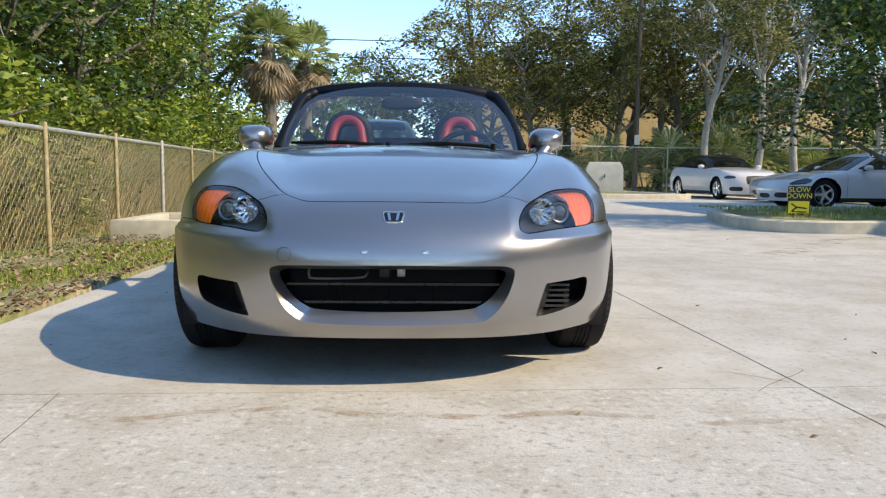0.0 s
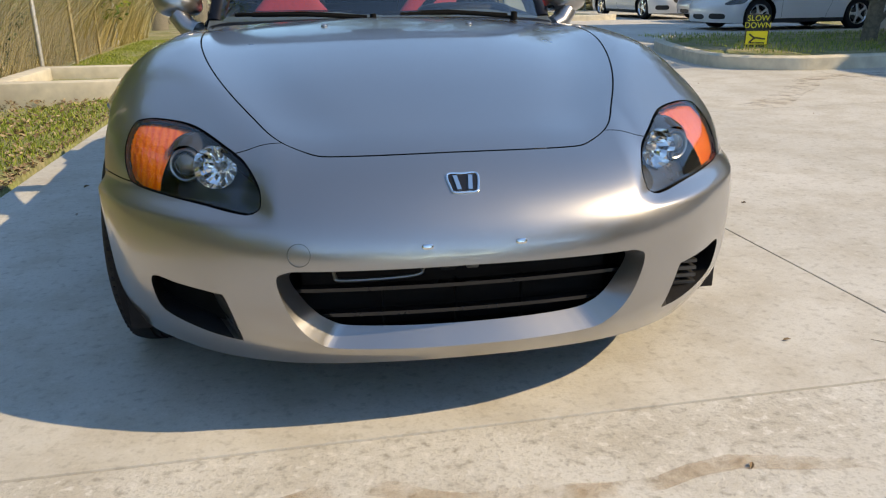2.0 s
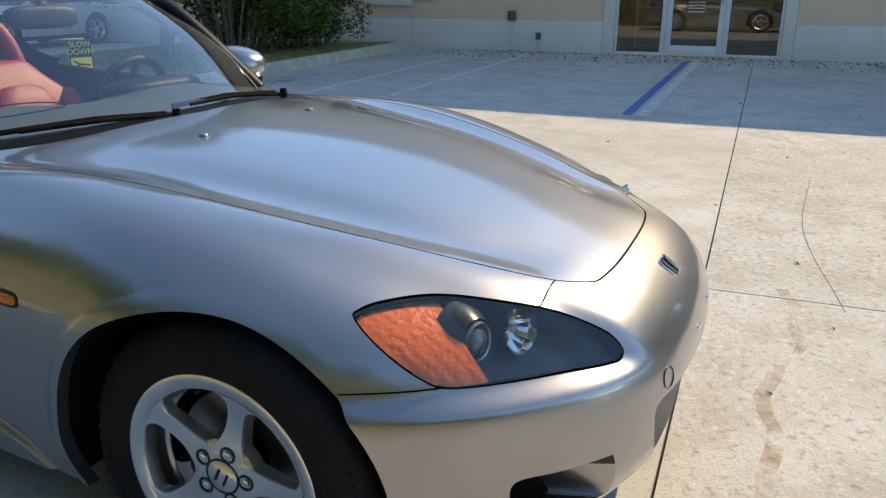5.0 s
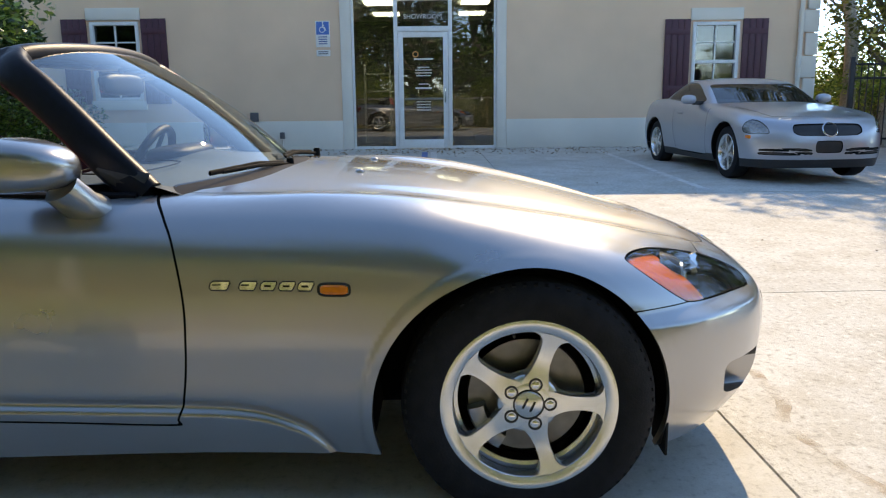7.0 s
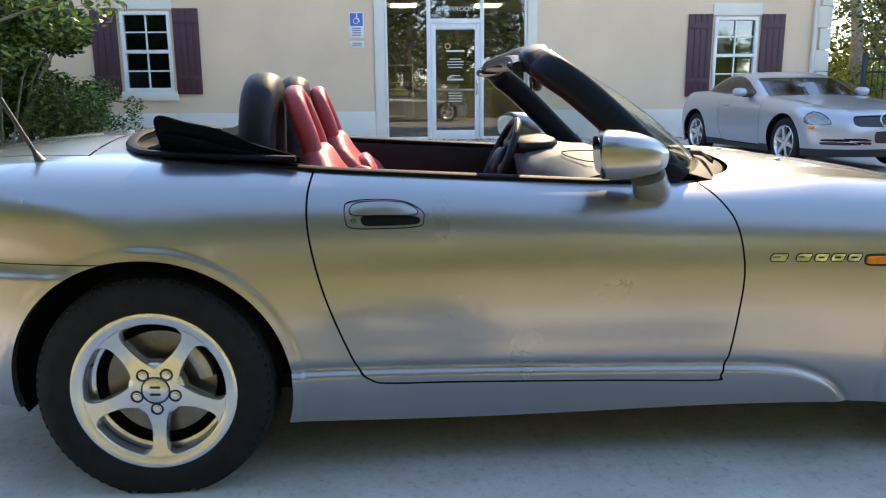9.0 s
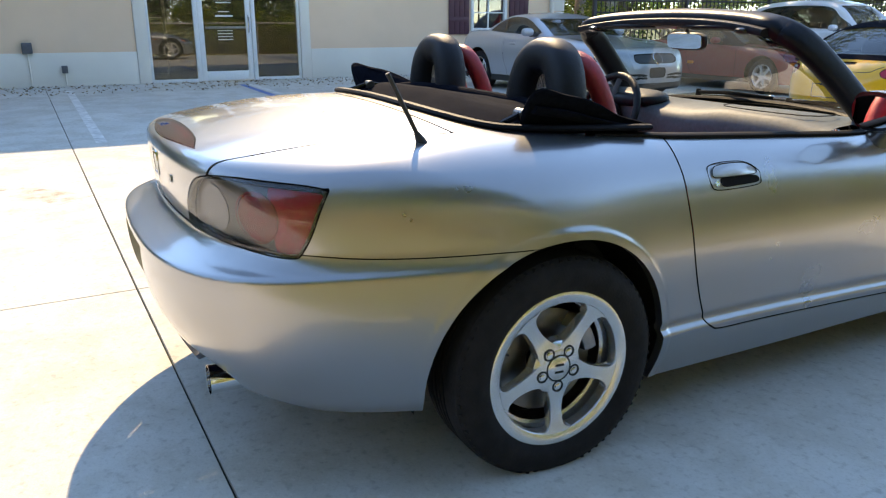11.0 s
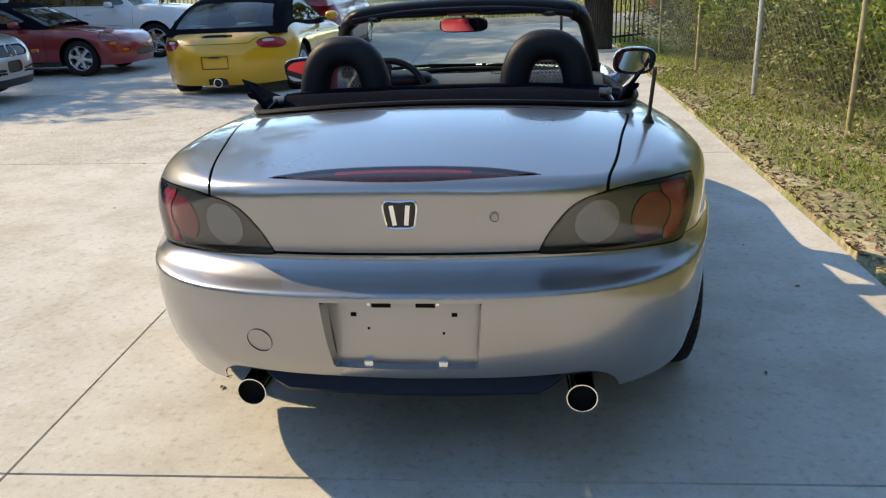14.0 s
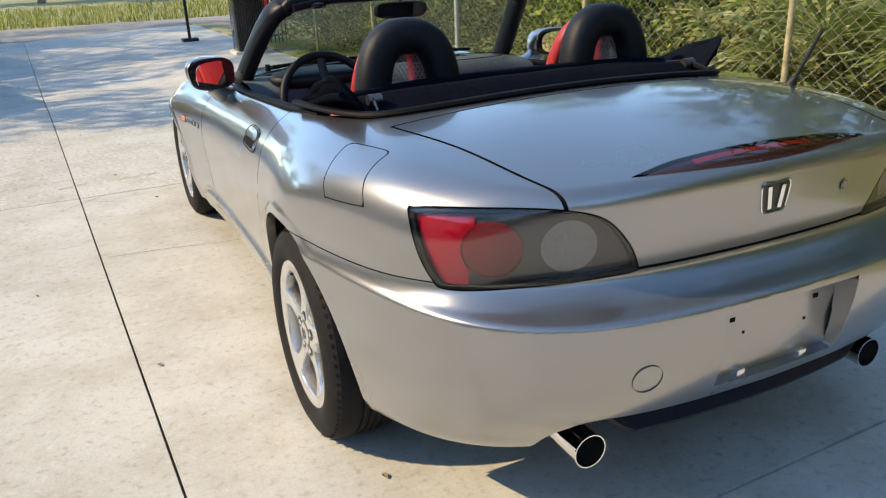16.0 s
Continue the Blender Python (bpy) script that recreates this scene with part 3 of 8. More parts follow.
def build_roadster():
    car = thing("roadster", "silver metallic two-seat convertible sports car, black top folded down, red seats", "car")
    v, n, t = body_grid(roadster, .12, 2.72)
    shell = (v, n, t)
    seams = []

    def split(patch, fun, w=.0022, deep=.006, joint=True):
        """Inside and outside of an outline, with an open joint between them and a dark strip behind it."""
        f = fun(*patch[0].T)
        low, rest = cut(patch, f + w)
        high = cut(patch, f - w)[1]
        if joint:
            strip = cut(cut(patch, f + w + .004)[1], fun(*cut(patch, f + w + .004)[1][0].T) - w - .004)[0]
            vv, nn, tt = tidy(strip)
            seams.append((vv - nn * deep, nn, tt))
        return low, high

    # openings: wheels, cockpit, underside
    arch_f = lambda a, y, z: np.hypot(y - .015, z - .287) - .362
    arch_r = lambda a, y, z: np.hypot(y - 2.405, z - .283) - .367
    cowl = curve((0, .655), (.26, .678), (.44, .715), (.56, .79), (.64, .875), (.8, 1.0))
    deck = curve((0, 2.565), (.3, 2.555), (.5, 2.50), (.6, 2.40), (.66, 2.27), (.8, 2.2))
    pit = lambda a, y, z: np.maximum.reduce([cowl(a) - y, y - deck(a), a - .695 + .03 * ease(1.9, 2.4, y) + .05 * ease(1.05, .85, y), .55 - z])
    shell = cut(shell, hem(shell[0][:, 1]) - shell[0][:, 2])[0]
    for hole in (arch_f, arch_r, pit):
        shell = cut(shell, hole(*shell[0].T))[1]
    edge_f = lambda p: (np.abs(arch_f(*p.T)) < .002) & (p[:, 0] > .4)
    edge_r = lambda p: (np.abs(arch_r(*p.T)) < .002) & (p[:, 0] > .4)
    inward = lambda d: (lambda p, q: np.stack([-d + 0 * p[:, 0], 0 * p[:, 0], 0 * p[:, 0]], 1))
    for name, edge, mid, r in (("front", edge_f, (.015, .287), .362), ("rear", edge_r, (2.405, .283), .367)):
        a, f = rim_of(shell, edge, inward(.028))
        for s in (1, -1):
            piece("arch_lip", mesh_of("arch_lip", a * (s, 1, 1), f if s > 0 else f[:, ::-1], silver), car)
            bm = bmesh.new()
            rows = []
            for u in np.linspace(-.22, math.pi + .22, 30):
                c, e = mid[0] + (r + .010) * math.cos(u), mid[1] + (r + .010) * math.sin(u)
                skin = settle(roadster, .3, c, max(e, .2), "a", .3, 1.1)[0] - .022
                rows.append([bm.verts.new((s * x, c, e)) for x in (skin, .65, .50)] + [bm.verts.new((s * .495, mid[0] + .02 * math.cos(u), mid[1] + .02 * math.sin(u)))])
            for p, q in zip(rows, rows[1:]):
                for j in range(3):
                    bm.faces.new((p[j], p[j + 1], q[j + 1], q[j]))
            part("wheel_well", bm, well_black, car, "black wheel well lining")
    # bonnet
    hood_line = curve((-.8, .30), (-.59, .30), (-.548, .325), (-.505, .368), (-.44, .402), (-.28, .468), (-.05, .546), (.25, .606), (.5, .622), (.86, .628), (1.2, .63))
    hood_front = curve((0, -.590), (.15, -.587), (.25, -.577), (.30, -.564), (.345, -.532), (.38, -.49), (.5, -.3))
    in_hood = lambda a, y, z: np.maximum.reduce([smax(a - hood_line(y), (hood_front(a) - y) * .9, .03), y - .95])
    hood, shell = split(shell, in_hood)
    # lamps
    lamp = ring([(.242, .636), (.232, .645), (.188, .649), (.085, .643), (-.029, .623), (-.131, .597), (-.225, .557), (-.256, .527), (-.250, .513), (-.225, .511), (-.116, .519), (.086, .528), (.144, .548), (.205, .595)])
    u_head = lambda a, y: .62 * a + .78 * (y - .25 * nose_extra(a))
    in_head = lambda a, y, z: np.where(y < .3, inside(lamp, u_head(a, y), z), 1.0)
    head, shell = split(shell, in_head, .0015, .012)
    rear_lamp = ring([(.738, .798), (.725, .806), (.666, .814), (.530, .820), (.422, .815), (.345, .791), (.295, .734), (.272, .678), (.278, .664), (.351, .660), (.419, .657), (.517, .652), (.610, .647), (.668, .646), (.685, .655), (.715, .71)])
    u_tail = lambda a, y: .84 * a - .54 * (y - 3.2)
    in_tail = lambda a, y, z: np.where(y > 2.5, inside(rear_lamp, u_tail(a, y), z), 1.0)
    tail_lamp, shell = split(shell, in_tail, .0015, .012)
    # door, boot lid, bumpers
    door_line = np.array(list(ring([(.93, .95), (.921, .83), (.87, .765), (.835, .70), (.814, .58), (.818, .46), (.832, .34), (.853, .272), (.875, .256), (1.2, .266), (1.6, .277), (1.78, .281), (1.83, .294),
                                    (1.87, .339), (1.937, .511), (1.978, .678), (1.985, .788), (1.97, .87), (1.965, .95)], 5)))
    in_door = lambda a, y, z: np.where(a > .45, inside(door_line, y, z), 1.0)
    door, shell = split(shell, in_door, .0028)
    boot_side = curve((2.4, .612), (2.62, .604), (2.9, .555), (3.1, .518), (3.19, .494), (3.4, .47))
    in_boot = lambda a, y, z: np.maximum.reduce([a - boot_side(y), 2.622 - .02 * (a / .5)**2 - y, .670 - z])
    boot, shell = split(shell, in_boot, .0038)
    in_front = lambda a, y, z: np.maximum(np.where(a > .58, z - .532, y + .503), y - .1)
    nose_part, shell = split(shell, in_front, .0015)
    back_top = curve((0, .678), (.24, .678), (.4, .672), (.6, .653), (.68, .655), (.78, .648), (1.2, .640))
    in_back = lambda a, y, z: np.maximum(z - back_top(u_tail(a, y)), 2.45 - y)
    tail_part, shell = split(shell, in_back, .0015)
    # openings in the bumpers
    mouth = ring([(-.25, .226), (0, .219), (.25, .226), (.315, .248), (.362, .31), (.386, .385), (.368, .408), (.30, .4135), (0, .4165), (-.30, .4135)])
    in_mouth = lambda a, y, z: np.where(y < -.4, inside(mouth, a, z), 1.0)
    nose_part = cut(nose_part, in_mouth(*nose_part[0].T))[1]
    fog = ring([(.660, .350), (.60, .352), (.515, .349), (.494, .339), (.468, .246), (.480, .237), (.56, .248), (.635, .267), (.658, .296)])
    in_fog = lambda a, y, z: np.where(y < -.3, inside(fog, a, z), 1.0)
    nose_part = cut(nose_part, in_fog(*nose_part[0].T))[1]
    number = ring([(-.172, .392), (0, .388), (.172, .392), (.182, .40), (.196, .57), (.186, .581), (0, .5835), (-.186, .581)], 4)
    in_number = lambda a, y, z: np.where(y > 3, inside(number, a, z), 1.0)
    tail_part = cut(tail_part, in_number(*tail_part[0].T))[1]
    notch = curve((0, .350), (.30, .356), (.42, .360), (.475, .354), (.515, .325), (.545, .265), (.56, .20), (.8, .1))
    in_valance = lambda a, y, z: np.maximum(z - notch(a), 2.95 - y)
    valance, tail_part = split(tail_part, in_valance, .001)
    for hole in (lambda a, y, z: np.where(y > 2.9, np.hypot(a - .443, z - .268) - .060, 1.0),):
        valance = cut(valance, hole(*valance[0].T))[1]
        tail_part = cut(tail_part, hole(*tail_part[0].T))[1]
    third = lambda a, y, z: np.maximum.reduce([a - .352, (3.158 + .16 * a**2 + .012 * ease(.2, .35, a) - y), y - 3.232 + .38 * np.clip(a, 0, 1)**2, .8 - z])
    brake, boot = split(boot, third, .001)
    fuel = ring([(2.575, .90), (2.59, .94), (2.73, .94), (2.755, .90), (2.84, .792), (2.832, .780), (2.70, .771), (2.680, .78)], 4)
    in_fuel = lambda a, y, z: smax(inside(fuel, y, z), .722 - .21 * (y - 2.585) - a, .02)

    panel("bonnet", both(hood), silver, car)
    ledge_line = [(x, hood_front(abs(x)) + .004, settle(roadster, abs(x), hood_front(abs(x)), .4, "z", .4, 1.0)[2] - .016) for x in np.linspace(-.29, .29, 21)]
    part("bonnet_ledge", sweep(ledge_line, oval(.020, .004, 8), (0, 1, .3)), well_black, car, "black ledge under the bonnet edge")
    panel("boot_lid", both(boot), silver, car)
    panel("front_bumper", both(nose_part), silver, car)
    panel("rear_bumper", both(tail_part), silver, car)
    for s in (1, -1):
        panel("door", one_side(door, s), silver, car)
    left, right = one_side(shell, 1), one_side(shell, -1)
    f = in_fuel(*left[0].T)
    cap, rest = cut(left, f + .0015)[0], cut(left, f - .0015)[1]
    strip = cut(cut(left, f + .006)[1], in_fuel(*cut(left, f + .006)[1][0].T) - .006)[0]
    panel("body_side", tidy(rest), silver, car)
    panel("fuel_flap", tidy(cap), silver, car)
    panel("flap_joint", tidy(strip), black_plastic, car, sink=.005)
    panel("body_side", right, silver, car)
    for seam_strip in seams:
        for bit in islands(both(seam_strip)):
            panel("panel_joint", bit, well_black, car)

    # grille: flared lip, dark mouth, bars, radiator
    a, f = rim_of(nose_part, lambda p: np.abs(in_mouth(*p.T)) < .002, lambda p, q: np.stack([-p[:, 0] * (.06 + .04 * ease(.40, .28, p[:, 2])), .05 - .016 * ease(.34, .24, p[:, 2]), (.338 - p[:, 2]) * .22 + .012 * ease(.32, .24, p[:, 2])], 1))
    for s in (1, -1):
        piece("grille_lip", mesh_of("grille_lip", a * (s, 1, 1), f if s > 0 else f[:, ::-1], silver), car)
    part("grille_cavity", box(-.40, .40, -.55, -.45, .20, .45), well_black, car)
    for z, d in ((.343, -.004), (.284, .002)):
        bm = sweep([(x, -.685 + d + .30 * x * x, z + .006 * (1 - (x / .36)**2)) for x in np.linspace(-.36, .36, 25)], [(-.0025, -.018), (.0025, -.018), (.004, .012), (-.004, .012)], (0, 0, 1))
        part("grille_bar", bm, gloss_black, car, "black horizontal grille bar")
    for x in (-.17, -.012, .135):
        part("grille_strut", box(x - .002, x + .002, -.66, -.64, .23, .345, .0005), well_black, car)
    rad = sweep([(x, -.585, .33) for x in (-.34, .34)], [(-.1, .02)] + [q for k in range(26) for q in ((-.096 + .0072 * k, -.012), (-.092 + .0072 * k, -.012), (-.092 + .0072 * k, 0), (-.0888 + .0072 * k, 0))] + [(.1, .02)], (0, 0, 1))
    part("radiator", rad, plain("radiator_fins", (.005, .005, .006), .7, spec=.2), car)
    part("bonnet_latch", box(-.045, -.012, -.66, -.61, .365, .42, .004), black_plastic, car)
    part("latch_plate", box(.012, .038, -.655, -.645, .366, .402, .002), alloy_dark, car, "bright latch plate behind the grille")
    part("cooling_pipe", sweep(smooth_path([(-.27, -.66, .395), (-.27, -.665, .372), (-.25, -.67, .362), (-.11, -.675, .365), (-.085, -.67, .378), (-.085, -.66, .395)]), oval(.004, .004, 8)), steel, car)
    for s in (1, -1):
        a, f = rim_of(nose_part, lambda p: np.abs(in_fog(*p.T)) < .002, lambda p, q: np.stack([.012 - (p[:, 0] - .57) * .12 + .04 * ease(.525, .475, p[:, 0]), .10 + .06 * ease(.525, .475, p[:, 0]), (.295 - p[:, 2]) * .12], 1))
        mean = a[f].mean(1)[:, 0]
        for tag, pick, stuff in (("fog_duct", mean > .515, black_plastic), ("fog_ramp", mean <= .515, silver)):
            piece(tag, mesh_of(tag, a * (s, 1, 1), f[pick] if s > 0 else f[pick][:, ::-1], stuff), car)
        bm = sweep([(s * .43, -.598, .30), (s * .70, -.392, .30)], [(-.01, -.066), (.01, -.066), (.01, .066), (-.01, .066)], (.6 * s, -.8, 0))
        part("fog_blank", bm, well_black, car)
        for k in range(5 if s > 0 else 0):
            part("fog_louvre", box(.505, .595, -.562, -.470, .253 + .018 * k, .261 + .018 * k), lamp_dark, car)
    # lamps in front
    for s in (1, -1):
        p = one_side(head, s)
        panel("headlamp_cover", p, glass_clear, car, "clear curved headlamp cover").visible_shadow = False
        inner, dark = cut(head, .055 + .55 * (head[0][:, 2] - .59) - u_head(head[0][:, 0], head[0][:, 1]))
        pa = one_side(inner, s)
        panel("indicator", pa, amber_cut, car, "amber indicator with moulded reflector", .012)
        panel("headlamp_housing", one_side(dark, s), lamp_dark, car, "", .062)
        a, f = rim_of(head, lambda q: q[:, 0] > 0, lambda q, m: -m * .05)
        piece("headlamp_rim", mesh_of("headlamp_rim", a * (s, 1, 1), f if s > 0 else f[:, ::-1], gloss_black), car)
        for name, (x, y, z), r, out in (("projector", (.580, -.422, .568), .033, -.4), ("reflector", (.508, -.477, .572), .043, -.62)):
            face = Vector((s * .30, -1, .12)).normalized()
            m = Matrix.Translation((s * x, y, z)) @ face.to_track_quat("X", "Z").to_matrix().to_4x4()
            if name == "projector":
                part("projector_ring", lathe([(-.03, r * 1.12), (.0, r * 1.13), (.006, r * 1.06), (.004, r * .95), (-.004, r * .9)], 32), alloy_dark, car, at=m)
                part("projector_lens", rod([(-.01, r * .86), (.002, r * .8), (.010, r * .55), (.014, .001)], 28, "x"), plain("lens_glass", (.05, .06, .06), .02, coat=1, spec=1), car, at=m)
                part("projector_shroud", lathe([(-.05, r * 2.1), (-.02, r * 1.75), (.0, r * 1.3)], 32), lamp_dark, car, at=m)
            else:
                bm = bmesh.new()
                rows = []
                for j in range(7):
                    q = r * (1.15 - .155 * j)
                    rows.append([bm.verts.new((-.006 * j - .004 * (i % 2) + (.010 if j == 0 else 0), q * math.cos(i * math.pi / 12), q * .95 * math.sin(i * math.pi / 12))) for i in range(24)])
                for g, h in zip(rows, rows[1:]):
                    for i in range(24):
                        bm.faces.new((g[i], g[(i + 1) % 24], h[(i + 1) % 24], h[i]))
                bm.faces.new(rows[-1])
                part("reflector", bm, chrome, car, at=m, smooth=0)
                part("bulb", rod([(-.03, .008), (-.01, .008), (-.005, .001)], 12, "x"), lens_grey, car, at=m)
    # lamps behind
    for s in (1, -1):
        panel("tail_lamp_cover", one_side(tail_lamp, s), glass_smoke, car, "smoked tail lamp cover").visible_shadow = False
        lens = tail_lamp
        edge, rest = cut(lens, -.0075 - in_tail(*lens[0].T))
        panel("lamp_border", one_side(edge, s), gloss_black, car, "black border of the tail lamp", .004)
        dist = lambda q, c: np.hypot(u_tail(q[0][:, 0], q[0][:, 1]) - c, q[0][:, 2] - .730)
        round_red, rest = cut(rest, dist(rest, .566) - .063)
        bright_ring, rest = cut(rest, dist(rest, .566) - .0655)
        round_white, rest = cut(rest, dist(rest, .408) - .058)
        red_bar, rest = cut(rest, .606 + .10 * (.74 - rest[0][:, 2]) - u_tail(rest[0][:, 0], rest[0][:, 1]))
        panel("lens_ring", tidy(one_side(bright_ring, s)), dull_red, car, "edge of the round red lens", .013)
        panel("brake_lens", one_side(red_bar, s), lamp_red, car, "red outer lens", .016)
        panel("tail_lens", one_side(round_red, s), dull_red, car, "round red lens", .018)
        panel("reverse_lens", one_side(round_white, s), lens_grey, car, "round white lens", .018)
        panel("tail_lamp_housing", one_side(rest, s), tail_grey, car, "", .020)
        a, f = rim_of(tail_lamp, lambda q: q[:, 0] > 0, lambda q, m: -m * .03)
        piece("tail_lamp_rim", mesh_of("tail_lamp_rim", a * (s, 1, 1), f if s > 0 else f[:, ::-1], gloss_black), car)
    panel("third_brake_lamp_cover", both(brake), glass_dusk, car, "long dark red high brake lamp", -.003).visible_shadow = False
    mid_line = brake[0][:, 1] - 3.172 - .22 * brake[0][:, 0]**2
    lit, dull = cut(brake, np.maximum(brake[0][:, 0] - .17, np.abs(mid_line) - .009))
    panel("third_brake_lamp", both(dull), plain("dim_red_lens", (.05, .022, .023), .25, vary=.4, scale=120), car, "", .006)
    panel("brake_strip", both(lit), lamp_red, car, "red strip in the high brake lamp", .005)
    # number plate recess with mounting holes, boot lock, tow covers
    a, f = rim_of(tail_part, lambda q: np.abs(in_number(*q.T)) < .002, lambda q, m: np.stack([-q[:, 0] * .03, -.020 - .2 * (q[:, 2] - .39), (.50 - q[:, 2]) * .06], 1))
    for s in (1, -1):
        piece("plate_recess_side", mesh_of("plate_recess_side", a * (s, 1, 1), f if s > 0 else f[:, ::-1], silver), car)
    part("plate_panel", box(-.190, .190, -.027, 0, -.113, .113, .003), silver, car, at=pose(0, 3.283, .487, 0))
    for x, z, w, h in ((-.055, .563, .024, .014), (.055, .563, .024, .014), (-.126, .530, .007, .005), (.126, .530, .007, .005), (-.098, .480, .003, .003), (.09, .492, .003, .003)):
        part("plate_slot", box(x - w, x + w, -.006, .0016, z - h - .487, z + h - .487), well_black, car, at=pose(0, 3.283, .487, 0))
    for x in (-.095, .095):
        part("plate_clip", box(x - .012, x + .012, -.004, .012, -.104, -.080, .003), alloy, car, at=pose(0, 3.283, .487, 0))
        part("plate_screw", rod([(-.002, .005), (.005, .004)], 10, "y"), chrome, car, at=pose(0, 3.283, .487, 0) @ pose(x * .9, 0, .072))
    spot = settle(roadster, .226, 3.0, .765, "y", 3.0, 3.5)
    part("boot_lock", lay(lathe([(-.003, .0135), (-.003, .0105), (-.001, .009), (-.001, .004)], 24, "y"), roadster, spot, -1), alloy_dark, car)
    part("lock_core", lay(rod([(-.003, .009), (0.002, .009)], 20, "y"), roadster, spot, -1), alloy_dark, car)
    spot = settle(roadster, .338, -.3, .446, "y", -.4, -1.0)
    part("tow_cover", lay(lathe([(-.0012, .0235), (-.0015, .0225), (.004, .022)], 36, "y"), roadster, spot, -1), dark_silver, car, "round tow hook cover outline")
    spot = settle(roadster, .368, 3.0, .466, "y", 3.0, 3.5)
    part("tow_cover", lay(lathe([(-.0012, .0345), (-.0015, .0335), (.004, .033)], 40, "y"), roadster, spot, 1), dark_silver, car, "round tow hook cover outline")
    for x in (-.088, .102):
        spot = settle(roadster, abs(x), -.3, .457, "y", -.4, -1.0)
        part("plate_plug", lay(blob(.012, .005, .006, 3), roadster, spot, 1 if x > 0 else -1), chrome, car)

    def emblem(spot, w, h, name):
        bm = bmesh.new()
        frame_pts = ring([(-w, h), (0, h * 1.04), (w, h), (w * .92, -h * .5), (w * .72, -h), (0, -h * 1.04), (-w * .72, -h), (-w * .92, -h * .5)], 4)
        sweep([(x, 0, z) for x, z in frame_pts], oval(.0035, .003, 8), (0, 1, 0), closed=True, bm=bm)
        for k in (-1, 1):
            sweep([(k * w * .36, -.001, -h * .78), (k * w * .52, -.001, h * .80)], [(-.003, -w * .14), (.003, -w * .14), (.003, w * .14), (-.003, w * .14)], (0, 1, 0), bm=bm)
        part(name, lay(bm, roadster, spot), chrome, car, "chrome emblem")
        part(name + "_field", lay(plate([(x * .95, z * .95) for x, z in frame_pts], .003), roadster, spot, lift=.0005), gloss_black, car)
    emblem(settle(roadster, 0, -.3, .560, "y", -.4, -1.0), .031, .024, "front_emblem")
    emblem(settle(roadster, 0, 3.0, .775, "y", 3.0, 3.5), .039, .032, "rear_emblem")
    # flank: side marker, model mark, handles, washer jets, aerial
    for s in (1, -1):
        spot = settle(roadster, .6, .455, .605, "a", .6, 1.0)
        part("side_marker_rim", lay(lathe_oval(.037, .0145), roadster, spot, s), black_plastic, car)
        part("side_marker", lay(blob(.033, .006, .0115, 4), roadster, spot, s, lift=.001), amber, car, "amber side marker lamp")
        x = .725
        for k, w in enumerate((.046, .041, .037, .037, .037)):
            h = .0108
            pts = [(-w / 2 + .004, -h), (w / 2 - .006, -h), (w / 2 - .002, -h * .5), (w / 2 + .003, h * .5), (w / 2 + .002, h), (-w / 2 + .010, h), (-w / 2 + .003, h * .5), (-w / 2, -h * .5)]
            spot = settle(roadster, .6, x, .612, "a", .6, 1.0)
            part("model_mark", lay(plate(pts, -.0025), roadster, spot, s), chrome, car, "chrome mark on the wing")
            bm = bmesh.new()
            sweep([(c, -.0015, e) for c, e in pts], oval(.0020, .0018, 6), (0, 1, 0), closed=True, bm=bm)
            part("mark_outline", lay(bm, roadster, spot, s), gloss_black, car)
            inner = box(-w * .22, w * .22, -.0032, -.0020, -.0026, .0026) if k > 1 else box(-w * .34, w * .10, -.0032, -.0020, .0006, .0034)
            part("mark_inset", lay(inner, roadster, spot, s), gloss_black, car)
            x -= w + .007 + (.014 if k == 0 else 0)
        handle_at = settle(roadster, .6, 1.783, .745, "a", .6, 1.0)
        seam = bmesh.new()
        outer = ring([(-.105, .02), (-.09, .036), (-.03, .041), (.05, .034), (.098, .006), (.101, -.018), (.088, -.036), (0, -.040), (-.085, -.037), (-.102, -.02)], 4)
        sweep([(-s * p, 0, q) for p, q in outer], oval(.0014, .0014, 6), (0, 1, 0), closed=True, bm=seam)
        part("handle_joint", lay(seam, roadster, handle_at, s), well_black, car)
        # pocket isn't cut in: a flat black plate paints its shade
        slot = plate([(-s * p, q) for p, q in ring([(-.06, -.006), (-.02, -.004), (.05, -.006), (.088, -.012), (.09, -.026), (.07, -.031), (0, -.032), (-.055, -.030)], 4)], -.0015)
        part("handle_recess", lay(slot, roadster, handle_at, s), well_black, car, "black plate for the shade under the handle")
        flap = plate([(-s * p, q) for p, q in ring([(-.092, .012), (-.075, .030), (-.02, .035), (.05, .029), (.086, .006), (.07, -.006), (0, -.005), (-.08, -.003)], 4)], -.004, bevel=.001)
        part("door_handle", lay(flap, roadster, handle_at, s), silver, car, "flush silver pull handle")
        rim_line = sweep([(-s * p, -.0042, q) for p, q in ring([(-.092, .012), (-.075, .030), (-.02, .035), (.05, .029), (.086, .006), (.07, -.006), (0, -.005), (-.08, -.003)], 4)], oval(.0011, .0011, 6), (0, 1, 0), closed=True)
        part("flap_joint", lay(rim_line, roadster, handle_at, s), well_black, car)
        part("key_lock", lay(rod([(-.004, .009), (0, .010)], 18, "y", ), roadster, settle(roadster, .6, 1.863, .728, "a", .6, 1.0), s), chrome, car)
        jet = settle(roadster, .24, .455, .5, "z", .5, 1.2)
        part("washer_jet", blob(.011, .014, .009, 2.2, 12, 8, at=Matrix.Translation((s * jet[0], jet[1], jet[2]))), silver, car)
    root = settle(roadster, .652, 2.705, .6, "z", .6, 1.2) * (-1, 1, 1)
